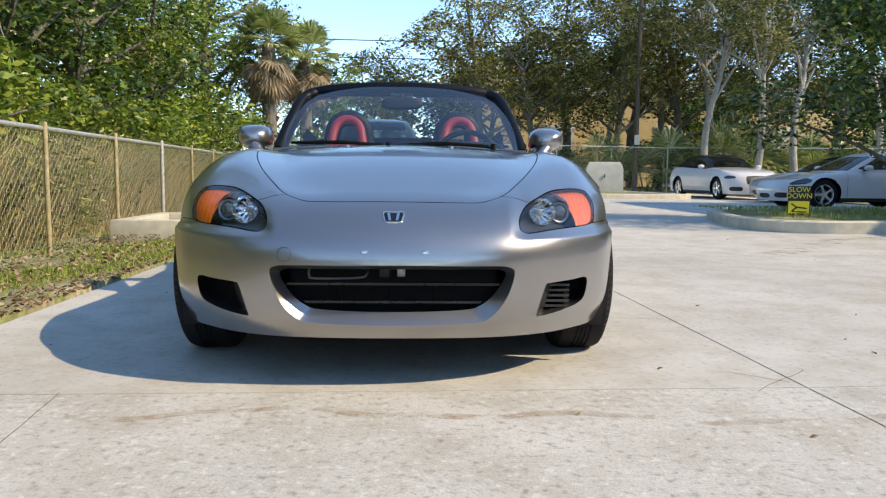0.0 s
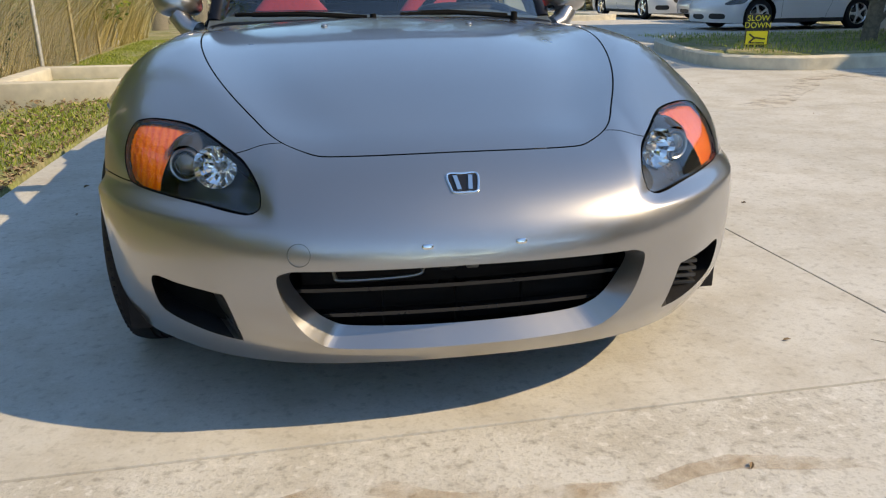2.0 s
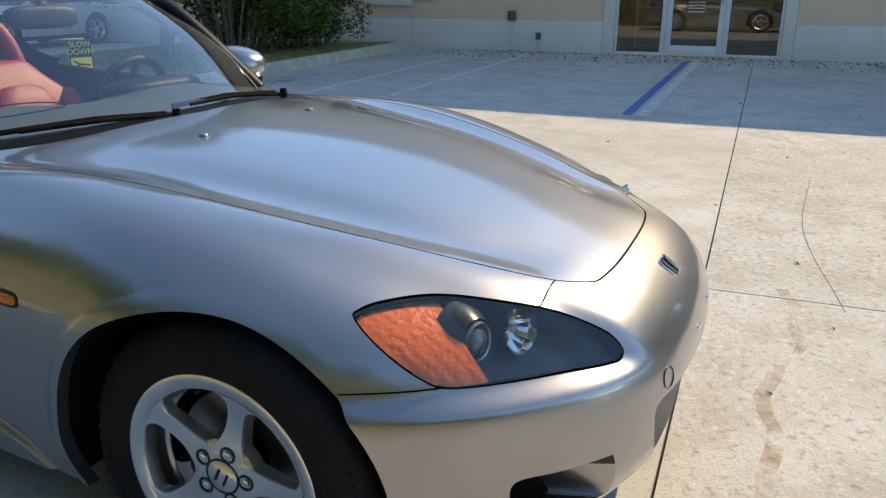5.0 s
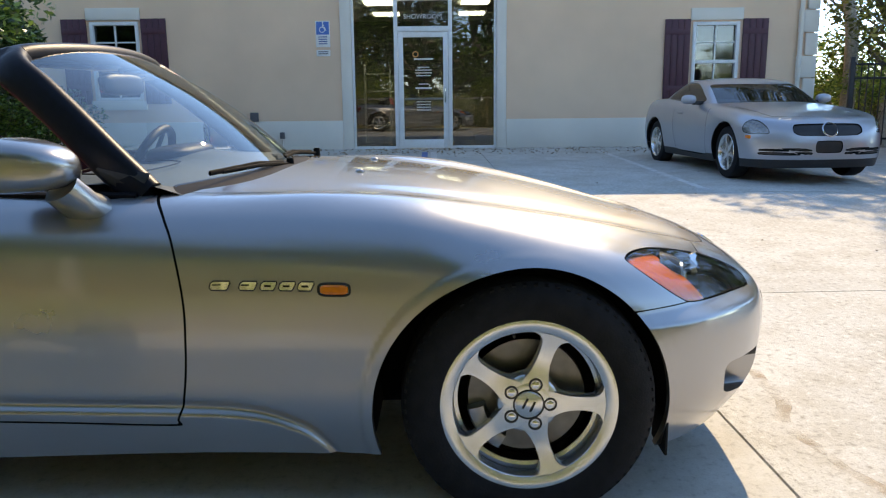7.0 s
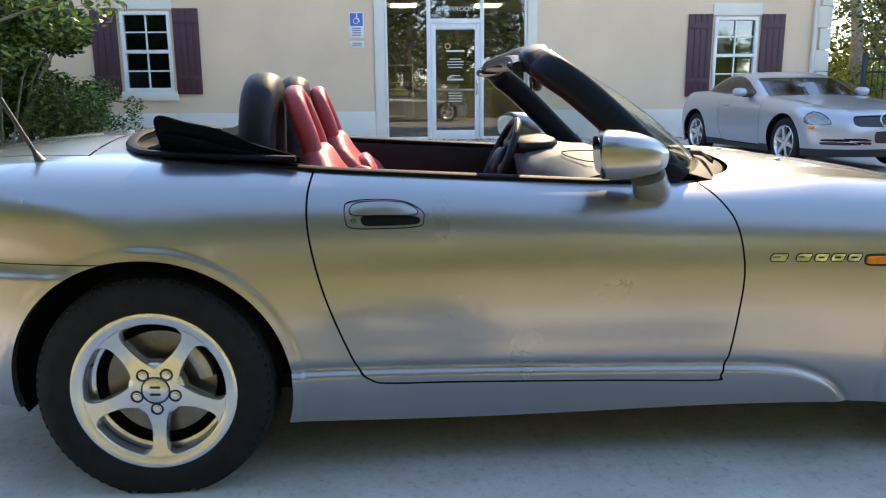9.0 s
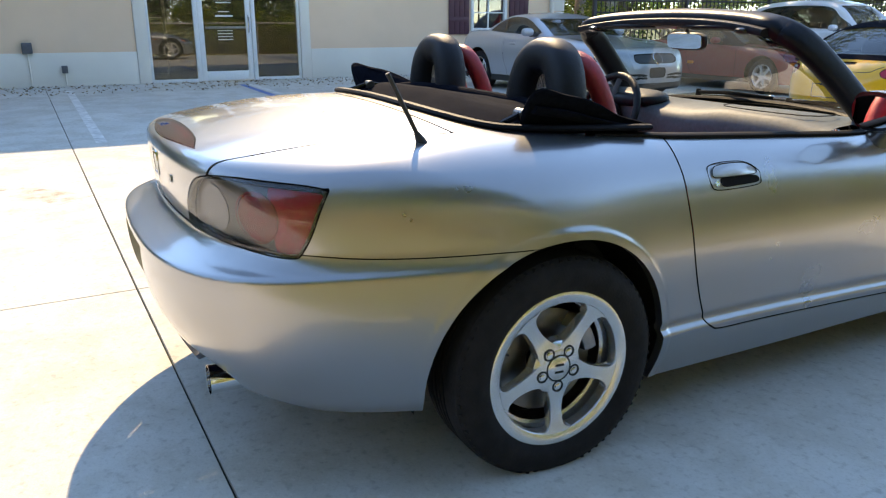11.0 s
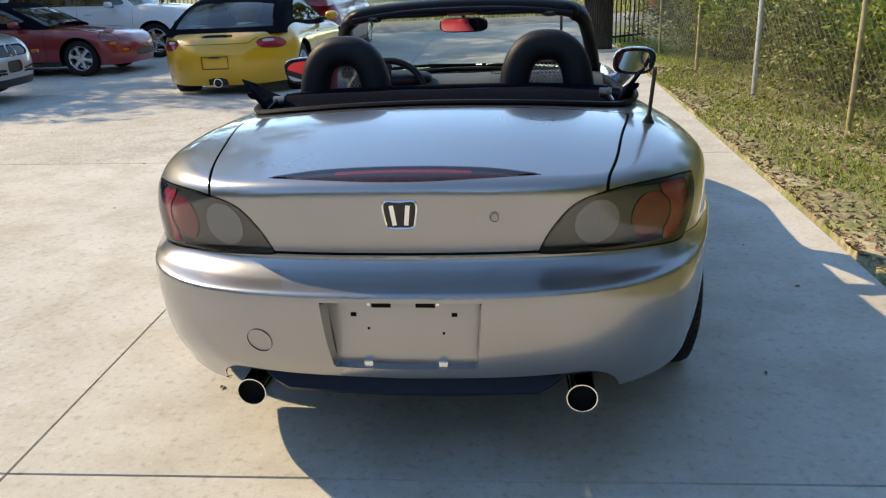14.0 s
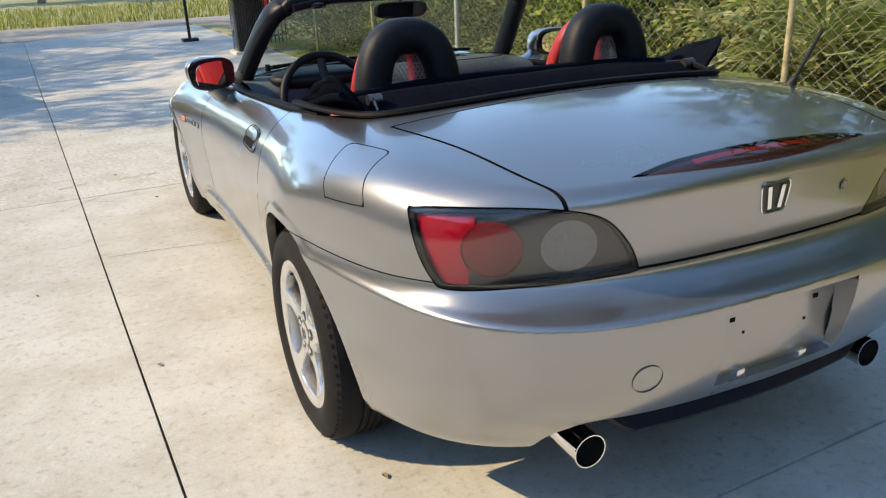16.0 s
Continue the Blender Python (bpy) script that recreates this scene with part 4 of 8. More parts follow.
    part("aerial_base", sweep([Vector(root) + Vector((0, .012 * k, .022 * k)) for k in np.linspace(-.2, 1, 5)], lambda u: oval(.014 - .007 * u, .020 - .012 * u, 12)), black_plastic, car)
    part("aerial", sweep([Vector(root) + Vector((0, .012, .022)), Vector(root) + Vector((0, .085, .165))], oval(.0058, .0058, 10)), black_plastic, car, "short black aerial rod")
    # exhausts and underside
    for s in (1, -1):
        bm = lathe([(2.95, .036), (3.18, .0375), (3.219, .0395), (3.224, .0405), (3.224, .0375), (3.18, .036), (3.10, .034)], 36, "y")
        part("exhaust_tip", bm, chrome, car, "polished round exhaust tip", at=pose(s * .443, 0, .268))
        # black plug gives the pipe's inside its shade by colour
        part("exhaust_bore", rod([(3.13, .0365), (3.184, .0362)], 24, "y"), well_black, car, at=pose(s * .443, 0, .268))
        part("silencer", blob(.12, .18, .05, 3.5, at=pose(s * .40, 2.90, .30)), steel, car)
    bm = bmesh.new()
    rows = []
    for x in np.linspace(-.465, .465, 29):
        e = abs(x)
        top, low = .372 - .04 * ease(.47, .52, e), .282 + .05 * ease(.34, .40, e) + .02 * ease(.44, .52, e)
        rows.append([bm.verts.new((x, 3.222 - .20 * x * x + k, z)) for k, z in ((-.006, top), (.022, low + .040), (.036, low + .012), (.028, low), (-.08, low + .02))])
    for p, q in zip(rows, rows[1:]):
        for j in range(4):
            bm.faces.new((p[j], p[j + 1], q[j + 1], q[j]))
    part("exhaust_panel", bm, valance_black, car, "dark panel between the exhausts")
    part("underbody", box(-.48, .48, -.45, 2.95, .185, .24, .01), well_black, car)
    # unseen sheet added below the tail to keep sun out of the car's shadow
    part("rear_tray", box(-.50, .50, 2.74, 3.09, .285, .305, .004), well_black, car)
    part("nose_underside", box(-.44, .44, -.54, -.34, .158, .20, .01), well_black, car)
    # unseen sheets added so no sun or lit ground comes through the mouth
    part("grille_floor", box(-.30, .30, -.672, -.50, .186, .205, .004), well_black, car)
    part("splash_tray", box(-.44, .44, -.615, -.50, .206, .214, .002), well_black, car)
    for s in (1, -1):
        part("grille_side", box(*sorted((s * .392, s * .402)), -.635, -.45, .215, .44, .002), well_black, car)
    for s in (1, -1):
        part("air_deflector", box(*sorted((s * .64, s * .765)), -.352, -.344, .150, .24, .003), rubber, car)
    return car, shell, pit


def lathe_oval(w, h):
    bm = bmesh.new()
    sweep([(x, 0, z) for x, z in oval(w, h, 28, 4)], oval(.003, .003, 6), (0, 1, 0), closed=True, bm=bm)
    return bm


roadster_car, roadster_shell, cockpit_edge = build_roadster()


# ---------------------------------------------------------------- cockpit and windscreen of the roadster
def build_cockpit(car, shell, pit):
    # rubber lip round the opening and the inner walls
    lip, f = rim_of(shell, lambda p: np.abs(pit(*p.T)) < .002, lambda p, n: np.stack([-.03 + 0 * p[:, 0], 0 * p[:, 0], -.015 + 0 * p[:, 0]], 1))
    for s in (1, -1):
        tri = np.concatenate([f[:, [0, 1, 2]], f[:, [0, 2, 3]]])
        for bit, _, faces in islands((lip * (s, 1, 1), lip * 0, tri if s > 0 else tri[:, ::-1])):
            piece("cockpit_sill", mesh_of("cockpit_sill", bit, faces, black_plastic), car)
    ys = np.linspace(.96, 2.20, 16)
    edge = [(settle(roadster, .66 + .02 * ease(.96, 1.2, y) - .02 * ease(1.9, 2.2, y), y, .5, "z", .5, 1.2)) for y in ys]
    for s in (1, -1):
        bm = sweep([(s * p[0], p[1], p[2] - .004) for p in edge], oval(.010, .022, 10, 3), (0, 0, 1))
        part("waist_seal", bm, seal_black, car, "black rubber seal along the door top")
        bm = bmesh.new()
        rows = [[bm.verts.new((s * (p[0] - k), p[1], p[2] - h)) for k, h in ((0.0, .012), (.035, .02), (.05, .10), (.045, .22), (.05, .55))] for p in edge]
        for p, q in zip(rows, rows[1:]):
            for j in range(4):
                bm.faces.new((p[j], p[j + 1], q[j + 1], q[j]))
        part("door_trim", bm, leather_black, car, "black door trim")
    part("cockpit_floor", box(-.66, .66, .75, 2.3, .22, .26), carpet, car)
    part("rear_bulkhead", box(-.64, .64, 2.26, 2.32, .24, .86, .02), carpet, car)
    deck_pts = [(s * x, y, settle(roadster, min(x, .6), y, .5, "z", .5, 1.2)[2] + .008) for s, x, y in
                [(-1, .69, 2.02), (-1, .675, 2.2), (-1, .645, 2.35), (-1, .585, 2.46), (-1, .46, 2.525), (-1, .25, 2.562), (1, 0, 2.568), (1, .25, 2.562), (1, .46, 2.525), (1, .585, 2.46), (1, .645, 2.35), (1, .675, 2.2), (1, .69, 2.02)]]
    part("hood_well_seal", sweep(smooth_path(deck_pts, 5), oval(.009, .016, 8), (0, 0, 1)), seal_black, car, "black rubber seal round the folded top")
    # folded soft top: cloth in low folds with frame arms at both ends
    bm = bmesh.new()
    rows = []
    for y in np.linspace(2.18, 2.545, 16):
        row = []
        for x in np.linspace(-.62, .62, 41):
            u = (y - 2.18) / .365
            z = .862 + .075 * math.sin(math.pi * min(1, u * 1.25 + .12))**.7 * (1 - .25 * abs(x / .62)**3) - .03 * ease(.7, 1, u)
            z += .007 * noise.noise((x * 5, y * 16, 0)) + .005 * math.sin(u * 19 + x * 2)
            lim = .62 - .10 * ease(.5, 1, u)
            row.append(bm.verts.new((x * lim / .62, y, z)))
        rows.append(row)
    for p, q in zip(rows, rows[1:]):
        for j in range(40):
            bm.faces.new((p[j], p[j + 1], q[j + 1], q[j]))
    # unseen sheet added to block sun passing between folded top and deck
    part("top_well", box(-.60, .60, 2.33, 2.66, .775, .79, .003), carpet, car)
    part("folded_top", bm, canvas, car, "black cloth top folded behind the seats", smooth=70)
    part("top_rail", sweep([(x, 2.19 + .02 * (x / .6)**2, .915 - .02 * (x / .6)**4) for x in np.linspace(-.58, .58, 21)], oval(.026, .022, 12, 3), (0, 0, 1)), canvas, car)
    for s in (1, -1):
        pts = [(0, .0), (.36, .0), (.395, .03), (.408, .095), (.402, .120), (.38, .126), (.30, .106), (.15, .052), (.04, .012)]
        m = Matrix(((-s * .20, s * 1, s * .70, s * .655), (1, 0, 0, 1.99), (0, 0, 1, .868), (0, 0, 0, 1)))
        bm = plate(pts, .014, bevel=.004)
        hem_line = smooth_path([(u, .007 + .004 * math.sin(u * 40), v) for u, v in ((.02, .008), (.10, .034), (.20, .072), (.30, .104), (.375, .122), (.402, .104), (.396, .05), (.37, .0))], 5)
        sweep(hem_line, lambda u: oval(.008 + .003 * math.sin(u * 17), .009 + .003 * math.sin(u * 23), 8), (0, 1, 0), bm=bm)
        sweep(smooth_path([(.06, .018, .004), (.18, .022, .03), (.30, .026, .060), (.39, .022, .075)], 5), oval(.014, .012, 8), (0, 1, 0), bm=bm)
        bm.transform(m)
        part("quarter_flap", bm, canvas, car, "black cloth flap of the folded top")
        part("frame_arm", sweep([(s * .58, 2.44, .90), (s * .565, 2.36, .925), (s * .55, 2.26, .91), (s * .53, 2.16, .895)], oval(.010, .006, 8)), gloss_black, car)
        part("frame_hinge", rod([(-.02, .016), (.02, .016)], 14, "x"), steel, car, at=pose(s * .56, 2.36, .922))
    # roll hoops with mesh inserts
    for s in (1, -1):
        x0 = s * .368
        path = smooth_path([(x0 - .123, 2.16, .80), (x0 - .114, 2.155, .94), (x0 - .090, 2.15, 1.018), (x0 - .049, 2.145, 1.056), (x0, 2.145, 1.064), (x0 + .049, 2.145, 1.056), (x0 + .090, 2.15, 1.018), (x0 + .114, 2.155, .94), (x0 + .123, 2.16, .80)], 5)
        part("roll_hoop", sweep(path, oval(.054, .054, 14, 2.6), (0, 1, 0)), leather_black, car, "padded black roll hoop")
        bm = bmesh.new()
        for i in range(13):
            for j in range(12):
                c = (x0 - .085 + .0142 * i + (.007 if j % 2 else 0), .90 + .0125 * j)
                if ((c[0] - x0) / .115)**2 + ((c[1] - .88) / .165)**2 < 1:
                    sweep([(c[0] + .0058 * math.cos(k * math.pi / 3 + .5), 2.150, c[1] + .0058 * math.sin(k * math.pi / 3 + .5)) for k in range(6)], oval(.0021, .0016, 4), (0, 1, 0), closed=True, bm=bm)
        part("hoop_mesh", bm, plain("mesh_grey", (.45, .45, .46), .4, .5), car, "grey wire mesh in the hoop")
    # seats
    for s in (1, -1):
        x0 = s * .37
        seat = thing("seat", "red leather bucket seat with an open arched headrest", "seat", group="seats of the roadster")
        seat.parent = car
        seat.matrix_basis = pose(x0, 0, 0)
        bm = bmesh.new()
        rows = []
        prof = [(.34, .20, .06), (.42, .235, .075), (.55, .25, .08), (.68, .252, .078), (.78, .225, .068), (.84, .175, .058), (.885, .135, .048), (.90, .11, .035)]
        for z, w, d in prof:
            y = 1.80 + (z - .34) * .36
            rows.append([bm.verts.new((w * c, y + d * e - .045 * abs(c)**3 * (1 if z < .84 else .2), z)) for c, e in oval(1, 1, 24, 2.7)])
        for p, q in zip(rows, rows[1:]):
            for j in range(24):
                bm.faces.new((p[j], p[(j + 1) % 24], q[(j + 1) % 24], q[j]))
        bm.faces.new(rows[0])
        bm.faces.new(rows[-1])
        part("backrest", bm, leather_red, seat, smooth=60)
        arch = smooth_path([(-.106, 1.985, .84), (-.098, 2.01, .93), (-.078, 2.038, 1.005), (-.040, 2.052, 1.042), (0, 2.055, 1.050), (.040, 2.052, 1.042), (.078, 2.038, 1.005), (.098, 2.01, .93), (.106, 1.985, .84)], 5)
        part("headrest", sweep(arch, oval(.030, .029, 14, 2.4), (0, 1, 0)), leather_red, seat, "open red headrest arch")
        for k in (-1, 1):
            part("side_bolster", blob(.05, .085, .19, 2.4, at=pose(k * .225, 1.835, .60, -20, 0, 0)), leather_red, seat)
            part("cushion_bolster", blob(.05, .22, .06, 2.4, at=pose(k * .215, 1.58, .43)), leather_red, seat)
        part("cushion", blob(.20, .25, .065, 3, at=pose(0, 1.58, .40, 6, 0, 0)), leather_red, seat)
        part("centre_panel", blob(.13, .045, .20, 4, at=pose(0, 1.825, .62, -20, 0, 0)), leather_red, seat)
        part("seat_base", box(-.2, .2, 1.36, 1.84, .26, .36, .02), carpet, seat)
    # tunnel, dash, wheel
    part("tunnel", box(-.11, .11, .95, 2.25, .25, .52, .04), leather_black, car)
    part("rear_console", box(-.105, .105, 2.02, 2.24, .40, .80, .025), leather_black, car)
    part("console_lid", box(-.075, .075, 1.985, 2.03, .48, .74, .015), plain("grey_plastic", (.10, .11, .12), .45, grain=.1), car, "grey storage lid between the seats")
    part("lid_latch", box(-.035, .035, 1.978, 1.99, .665, .70, .006), chrome, car)
    bm = bmesh.new()
    rows = []
    for x in np.linspace(-.655, .655, 33):
        hood = .036 * math.exp(-((x - .36) / .17)**4)
        swell = .022 * math.exp(-((x + .33) / .24)**4)
        rows.append([bm.verts.new((x, y, z)) for y, z in ((.80, .800), (.92, .838 + .2 * swell), (1.05, .845 + .5 * swell + .3 * hood), (1.17, .838 + swell + hood), (1.24, .822 + swell + hood), (1.265 + .3 * hood, .79 + hood), (1.25, .70), (1.20, .58), (1.10, .50))])
    for p, q in zip(rows, rows[1:]):
        for j in range(8):
            bm.faces.new((p[j], p[j + 1], q[j + 1], q[j]))
    part("dashboard", bm, dash_black, car, "black vinyl dashboard, sun glare put into its grey", at=pose(0, 0, -.012), smooth=60)
    part("instrument_hood", blob(.20, .10, .034, 3, 20, 12, at=pose(.37, 1.20, .842, -4, 0, 0)), leather_black, car, "black hood over the instruments")
    part("airbag_line", sweep([(x, y, .862) for x, y in ring([(-.52, 1.02), (-.16, 1.02), (-.16, 1.18), (-.52, 1.18)], 4)], oval(.002, .002, 5), closed=True), well_black, car, at=pose(0, 0, -.012))
    st = Vector((.37, 1.33, .765))
    tilt = Matrix.Translation(st) @ pose(0, 0, 0, -66, 0, 0)
    part("steering_wheel", sweep([(.185 * math.cos(a), .185 * math.sin(a), 0) for a in np.linspace(0, 2 * math.pi, 41)[:-1]], oval(.016, .016, 10), (0, 0, 1), closed=True), leather_black, car, "black leather steering wheel", at=tilt)
    part("wheel_hub", blob(.075, .065, .03, 3), leather_black, car, at=tilt)
    bm = bmesh.new()
    for a in (.15, math.pi - .15, -math.pi / 2):
        sweep([(.05 * math.cos(a), .05 * math.sin(a), 0), (.18 * math.cos(a), .18 * math.sin(a), 0)], oval(.007, .018, 8), (0, 0, 1), bm=bm)
    part("wheel_spoke", bm, black_plastic, car, at=tilt)
    part("steering_column", sweep([st + Vector((0, -.02, -.01)), st + Vector((0, -.25, -.08))], oval(.05, .05, 12)), leather_black, car)
    # windscreen
    base = [(x, .725 + .20 * (abs(x) / .64)**2.3, .838 - .022 * (x / .64)**2) for x in np.linspace(-.645, .645, 25)]
    head = [(x, 1.245 + .055 * (abs(x) / .55)**2.2, 1.187 - .060 * (abs(x) / .55)**2.5) for x in np.linspace(-.555, .555, 25)]
    bm = bmesh.new()
    rows = []
    for k in np.linspace(0, 1, 12):
        row = []
        for p, q in zip(base, head):
            c = Vector(p).lerp(Vector(q), k)
            c += Vector((0, -.022, .018)) * math.sin(math.pi * k)
            row.append(bm.verts.new(c))
        rows.append(row)
    for p, q in zip(rows, rows[1:]):
        for j in range(24):
            bm.faces.new((p[j], p[j + 1], q[j + 1], q[j]))
    g = part("windscreen", bm, windscreen, car, "curved clear windscreen")
    g.visible_shadow = False
    side_l = [Vector((-.650, .925, .810)), Vector((-.634, 1.01, .890)), Vector((-.608, 1.11, .985)), Vector((-.580, 1.205, 1.070)), Vector((-.553, 1.275, 1.122)), Vector((-.50, 1.30, 1.150)),
              Vector((-.40, 1.285, 1.166)), Vector((-.2, 1.262, 1.178)), Vector((0, 1.255, 1.182))]
    whole = smooth_path(side_l + [Vector((-p.x, p.y, p.z)) for p in side_l[-2::-1]], 5)
    aim = [Vector((0, 1, -.45)) if abs(p.x) > .5 else Vector((0, 1, -.18)) for p in whole]
    slim = [p + (Vector((0, .022, -.010)) if abs(p.x) > .5 else Vector((0, .036, -.004))) for p in whole]
    slim = [Vector((p.x * .982, p.y, p.z)) for p in slim]
    part("windscreen_frame", sweep(slim, oval(.047, .030, 14, 3.2), aim), frame_black, car, "black windscreen surround")
    part("frame_seal", sweep([p + Vector((0, .045, -.012)) for p in whole], oval(.012, .014, 8), aim), rubber, car)
    part("header_trim", sweep([(x, 1.330 + .03 * (abs(x) / .5)**2, 1.160 - .034 * (abs(x) / .5)**2.5) for x in np.linspace(-.50, .50, 21)], oval(.048, .016, 12, 3.5), (0, 1, 0)), frame_black, car, "black padded trim over the windscreen")
    for s in (1, -1):
        part("header_latch", blob(.035, .045, .014, 3, 14, 8, at=pose(s * .40, 1.365, 1.132)), gloss_black, car)
        part("sun_visor", blob(.20, .055, .010, 3, at=pose(s * .26, 1.335, 1.141, 4, 0, 0)), frame_black, car, "black sun visor")
    part("map_lamp", box(-.06, .06, 1.27, 1.36, 1.135, 1.150, .005), plain("grey_trim", (.2, .2, .21), .4), car)
    part("mirror_stalk", sweep([(0, 1.25, 1.14), (0, 1.245, 1.10)], oval(.008, .008, 8)), black_plastic, car)
    part("rear_view_mirror", blob(.115, .018, .034, 4, at=pose(0, 1.245, 1.088, -6, 0, -7.5)), black_plastic, car)
    part("rear_view_glass", plate([(x, z) for x, z in oval(.107, .028, 28, 5)], .002), mirror, car, at=pose(-.001, 1.2625, 1.088, -6, 0, -7.5))
    part("cowl", sweep([(x, .70 + .20 * (abs(x) / .64)**2.3, .822 - .02 * (x / .64)**2) for x in np.linspace(-.63, .63, 25)], oval(.055, .012, 10, 3), (0, 1, .1)), seal_black, car, "black plastic scuttle panel")
    for x0, x1, y1 in ((.46, -.02, .74), (-.06, -.55, .80)):
        arm = smooth_path([(x0, .70, .830), (x0 - .12, .724, .841), ((x0 + x1) / 2, .741, .847), (x1 + .06, y1 - .005, .846)], 4)
        part("wiper_arm", sweep(arm, oval(.006, .004, 8), (0, 0, 1)), well_black, car)
        part("wiper_blade", sweep([(x0 - .02, .720, .838), ((x0 + x1) / 2, .748, .853), (x1, y1 + .012, .848)], oval(.007, .004, 8), (0, 0, 1)), well_black, car)
        part("wiper_pivot", rod([(.82, .014), (.85, .011)], 14, "z"), well_black, car, at=pose(x0, .70, 0))
    # outside mirrors
    for s in (1, -1):
        bm = bmesh.new()
        rows = []
        for k, (y, w, h, cz) in enumerate(((1.040, .020, .014, .885), (1.052, .048, .032, .886), (1.080, .074, .048, .888), (1.12, .088, .058, .891), (1.165, .094, .064, .893), (1.205, .094, .064, .894), (1.214, .090, .060, .894))):
            rows.append([bm.verts.new((s * (.800 + c * w + .01 * e * w / .1), y + .28 * c * w * ease(1.0, 1.2, y), cz + e * h)) for c, e in oval(1, 1, 26, 2.9)])
        for p, q in zip(rows, rows[1:]):
            for j in range(26):
                bm.faces.new((p[j], p[(j + 1) % 26], q[(j + 1) % 26], q[j]))
        bm.faces.new(rows[0])
        part("mirror_shell", bm, silver, car, smooth=60)
        part("mirror_bezel", plate([(x, z) for x, z in oval(.0915, .062, 32, 2.9)], .010), gloss_black, car, at=pose(s * .800, 1.2085, .894, -5, 0, s * 14.0))
        part("mirror_glass", plate([(x, z) for x, z in oval(.078, .048, 32, 2.9)], .003), mirror, car, at=pose(s * .800, 1.228 if s > 0 else 1.224, .894, -3 if s > 0 else -5, 0, s * 27.0 if s > 0 else s * 7.0))
        part("mirror_foot", sweep([(s * .715, 1.05, .782), (s * .752, 1.06, .795), (s * .788, 1.085, .838)], lambda u: oval(.054 - .008 * u, .036, 14, 2.6), (0, 1, .1)), silver, car)
        part("mirror_triangle", sweep([(s * .655, .95, .815), (s * .650, 1.06, .870)], lambda u: oval(.045 * (1 - u) + .005, .008, 8), (0, 0, 1)), black_plastic, car)


build_cockpit(roadster_car, roadster_shell, cockpit_edge)
for wx, wy, side, spin, wide, where in ((.795, 0, 1, 8, .205, "front"), (-.795, 0, -1, -18, .205, "front"), (.828, 2.396, 1, 0, .225, "rear"), (-.828, 2.396, -1, 36, .225, "rear")):
    o = wheel("road_wheel", wx, wy, side, spin, wide, f"five-spoke machined alloy {where} wheel with low black tyre")
    o.parent = roadster_car


# ---------------------------------------------------------------- ground, concrete lot, grass, road
def concrete_mat(name="weathered_concrete", worn=0.0):
    m, t, b = nodes(name)
    big, mid, fine = tex(t, "Noise", .55, 6), tex(t, "Noise", 3.2, 8), tex(t, "Noise", 95, 6)
    for q in (big, mid, fine):
        q.inputs["Roughness"].default_value = .62
    c = ramp(t, big.outputs["Fac"], (.32, (.50, .495, .46)), (.5, (.59, .585, .55)), (.68, (.66, .655, .62))).outputs["Color"]
    c = mixed(t, ramp(t, mid.outputs["Fac"], (.44, (0, 0, 0)), (.64, (.5, .5, .5))).outputs["Color"], c, (.42, .38, .31))
    c = mixed(t, ramp(t, fine.outputs["Fac"], (.52, (0, 0, 0)), (.68, (.35 + .35 * worn,) * 3)).outputs["Color"], c, (.36, .35, .32))
    grit = tex(t, "Noise", 34, 8)
    c = mixed(t, ramp(t, grit.outputs["Fac"], (.55, (0, 0, 0)), (.72, (.45 + .30 * worn,) * 3)).outputs["Color"], c, (.27, .255, .225))
    c = mixed(t, ramp(t, grit.outputs["Fac"], (.28 + .06 * worn, (.4 + .4 * worn,) * 3), (.42, (0, 0, 0))).outputs["Color"], c, (.70, .69, .66))
    spots = tex(t, "Voronoi", 3.1)
    drip = tex(t, "Noise", 17, 4)
    near = t.nodes.new("ShaderNodeMath")
    near.operation = "MULTIPLY_ADD"
    link(t, drip.outputs["Fac"], near.inputs[0])
    near.inputs[1].default_value = .10
    link(t, spots.outputs["Distance"], near.inputs[2])
    c = mixed(t, ramp(t, near.outputs[0], (.075, (.55, .55, .55)), (.135, (0, 0, 0))).outputs["Color"], c, (.21, .20, .185))
    info = t.nodes.new("ShaderNodeObjectInfo")
    c = mixed(t, 1.0, c, ramp(t, info.outputs["Random"], (0, (.90, .90, .90)), (1, (1.0, 1.0, 1.0))).outputs["Color"], "MULTIPLY")
    link(t, c, b.inputs["Base Color"])
    b.inputs["Roughness"].default_value = .85
    b.inputs["Specular IOR Level"].default_value = .3
    bump(t, b, fine.outputs["Fac"], .35 + .45 * worn, .004)
    return m


def soil_mat(name, a, b2, c2):
    m, t, b = nodes(name)
    n, k = tex(t, "Noise", 1.3, 8), tex(t, "Noise", 22, 6)
    c = ramp(t, n.outputs["Fac"], (.36, a), (.5, b2), (.64, c2)).outputs["Color"]
    c = mixed(t, ramp(t, k.outputs["Fac"], (.42, (0, 0, 0)), (.62, (.6, .6, .6))).outputs["Color"], c, tuple(x * .45 for x in b2))
    link(t, c, b.inputs["Base Color"])
    b.inputs["Roughness"].default_value = .95
    bump(t, b, k.outputs["Fac"], .8, .03)
    return m


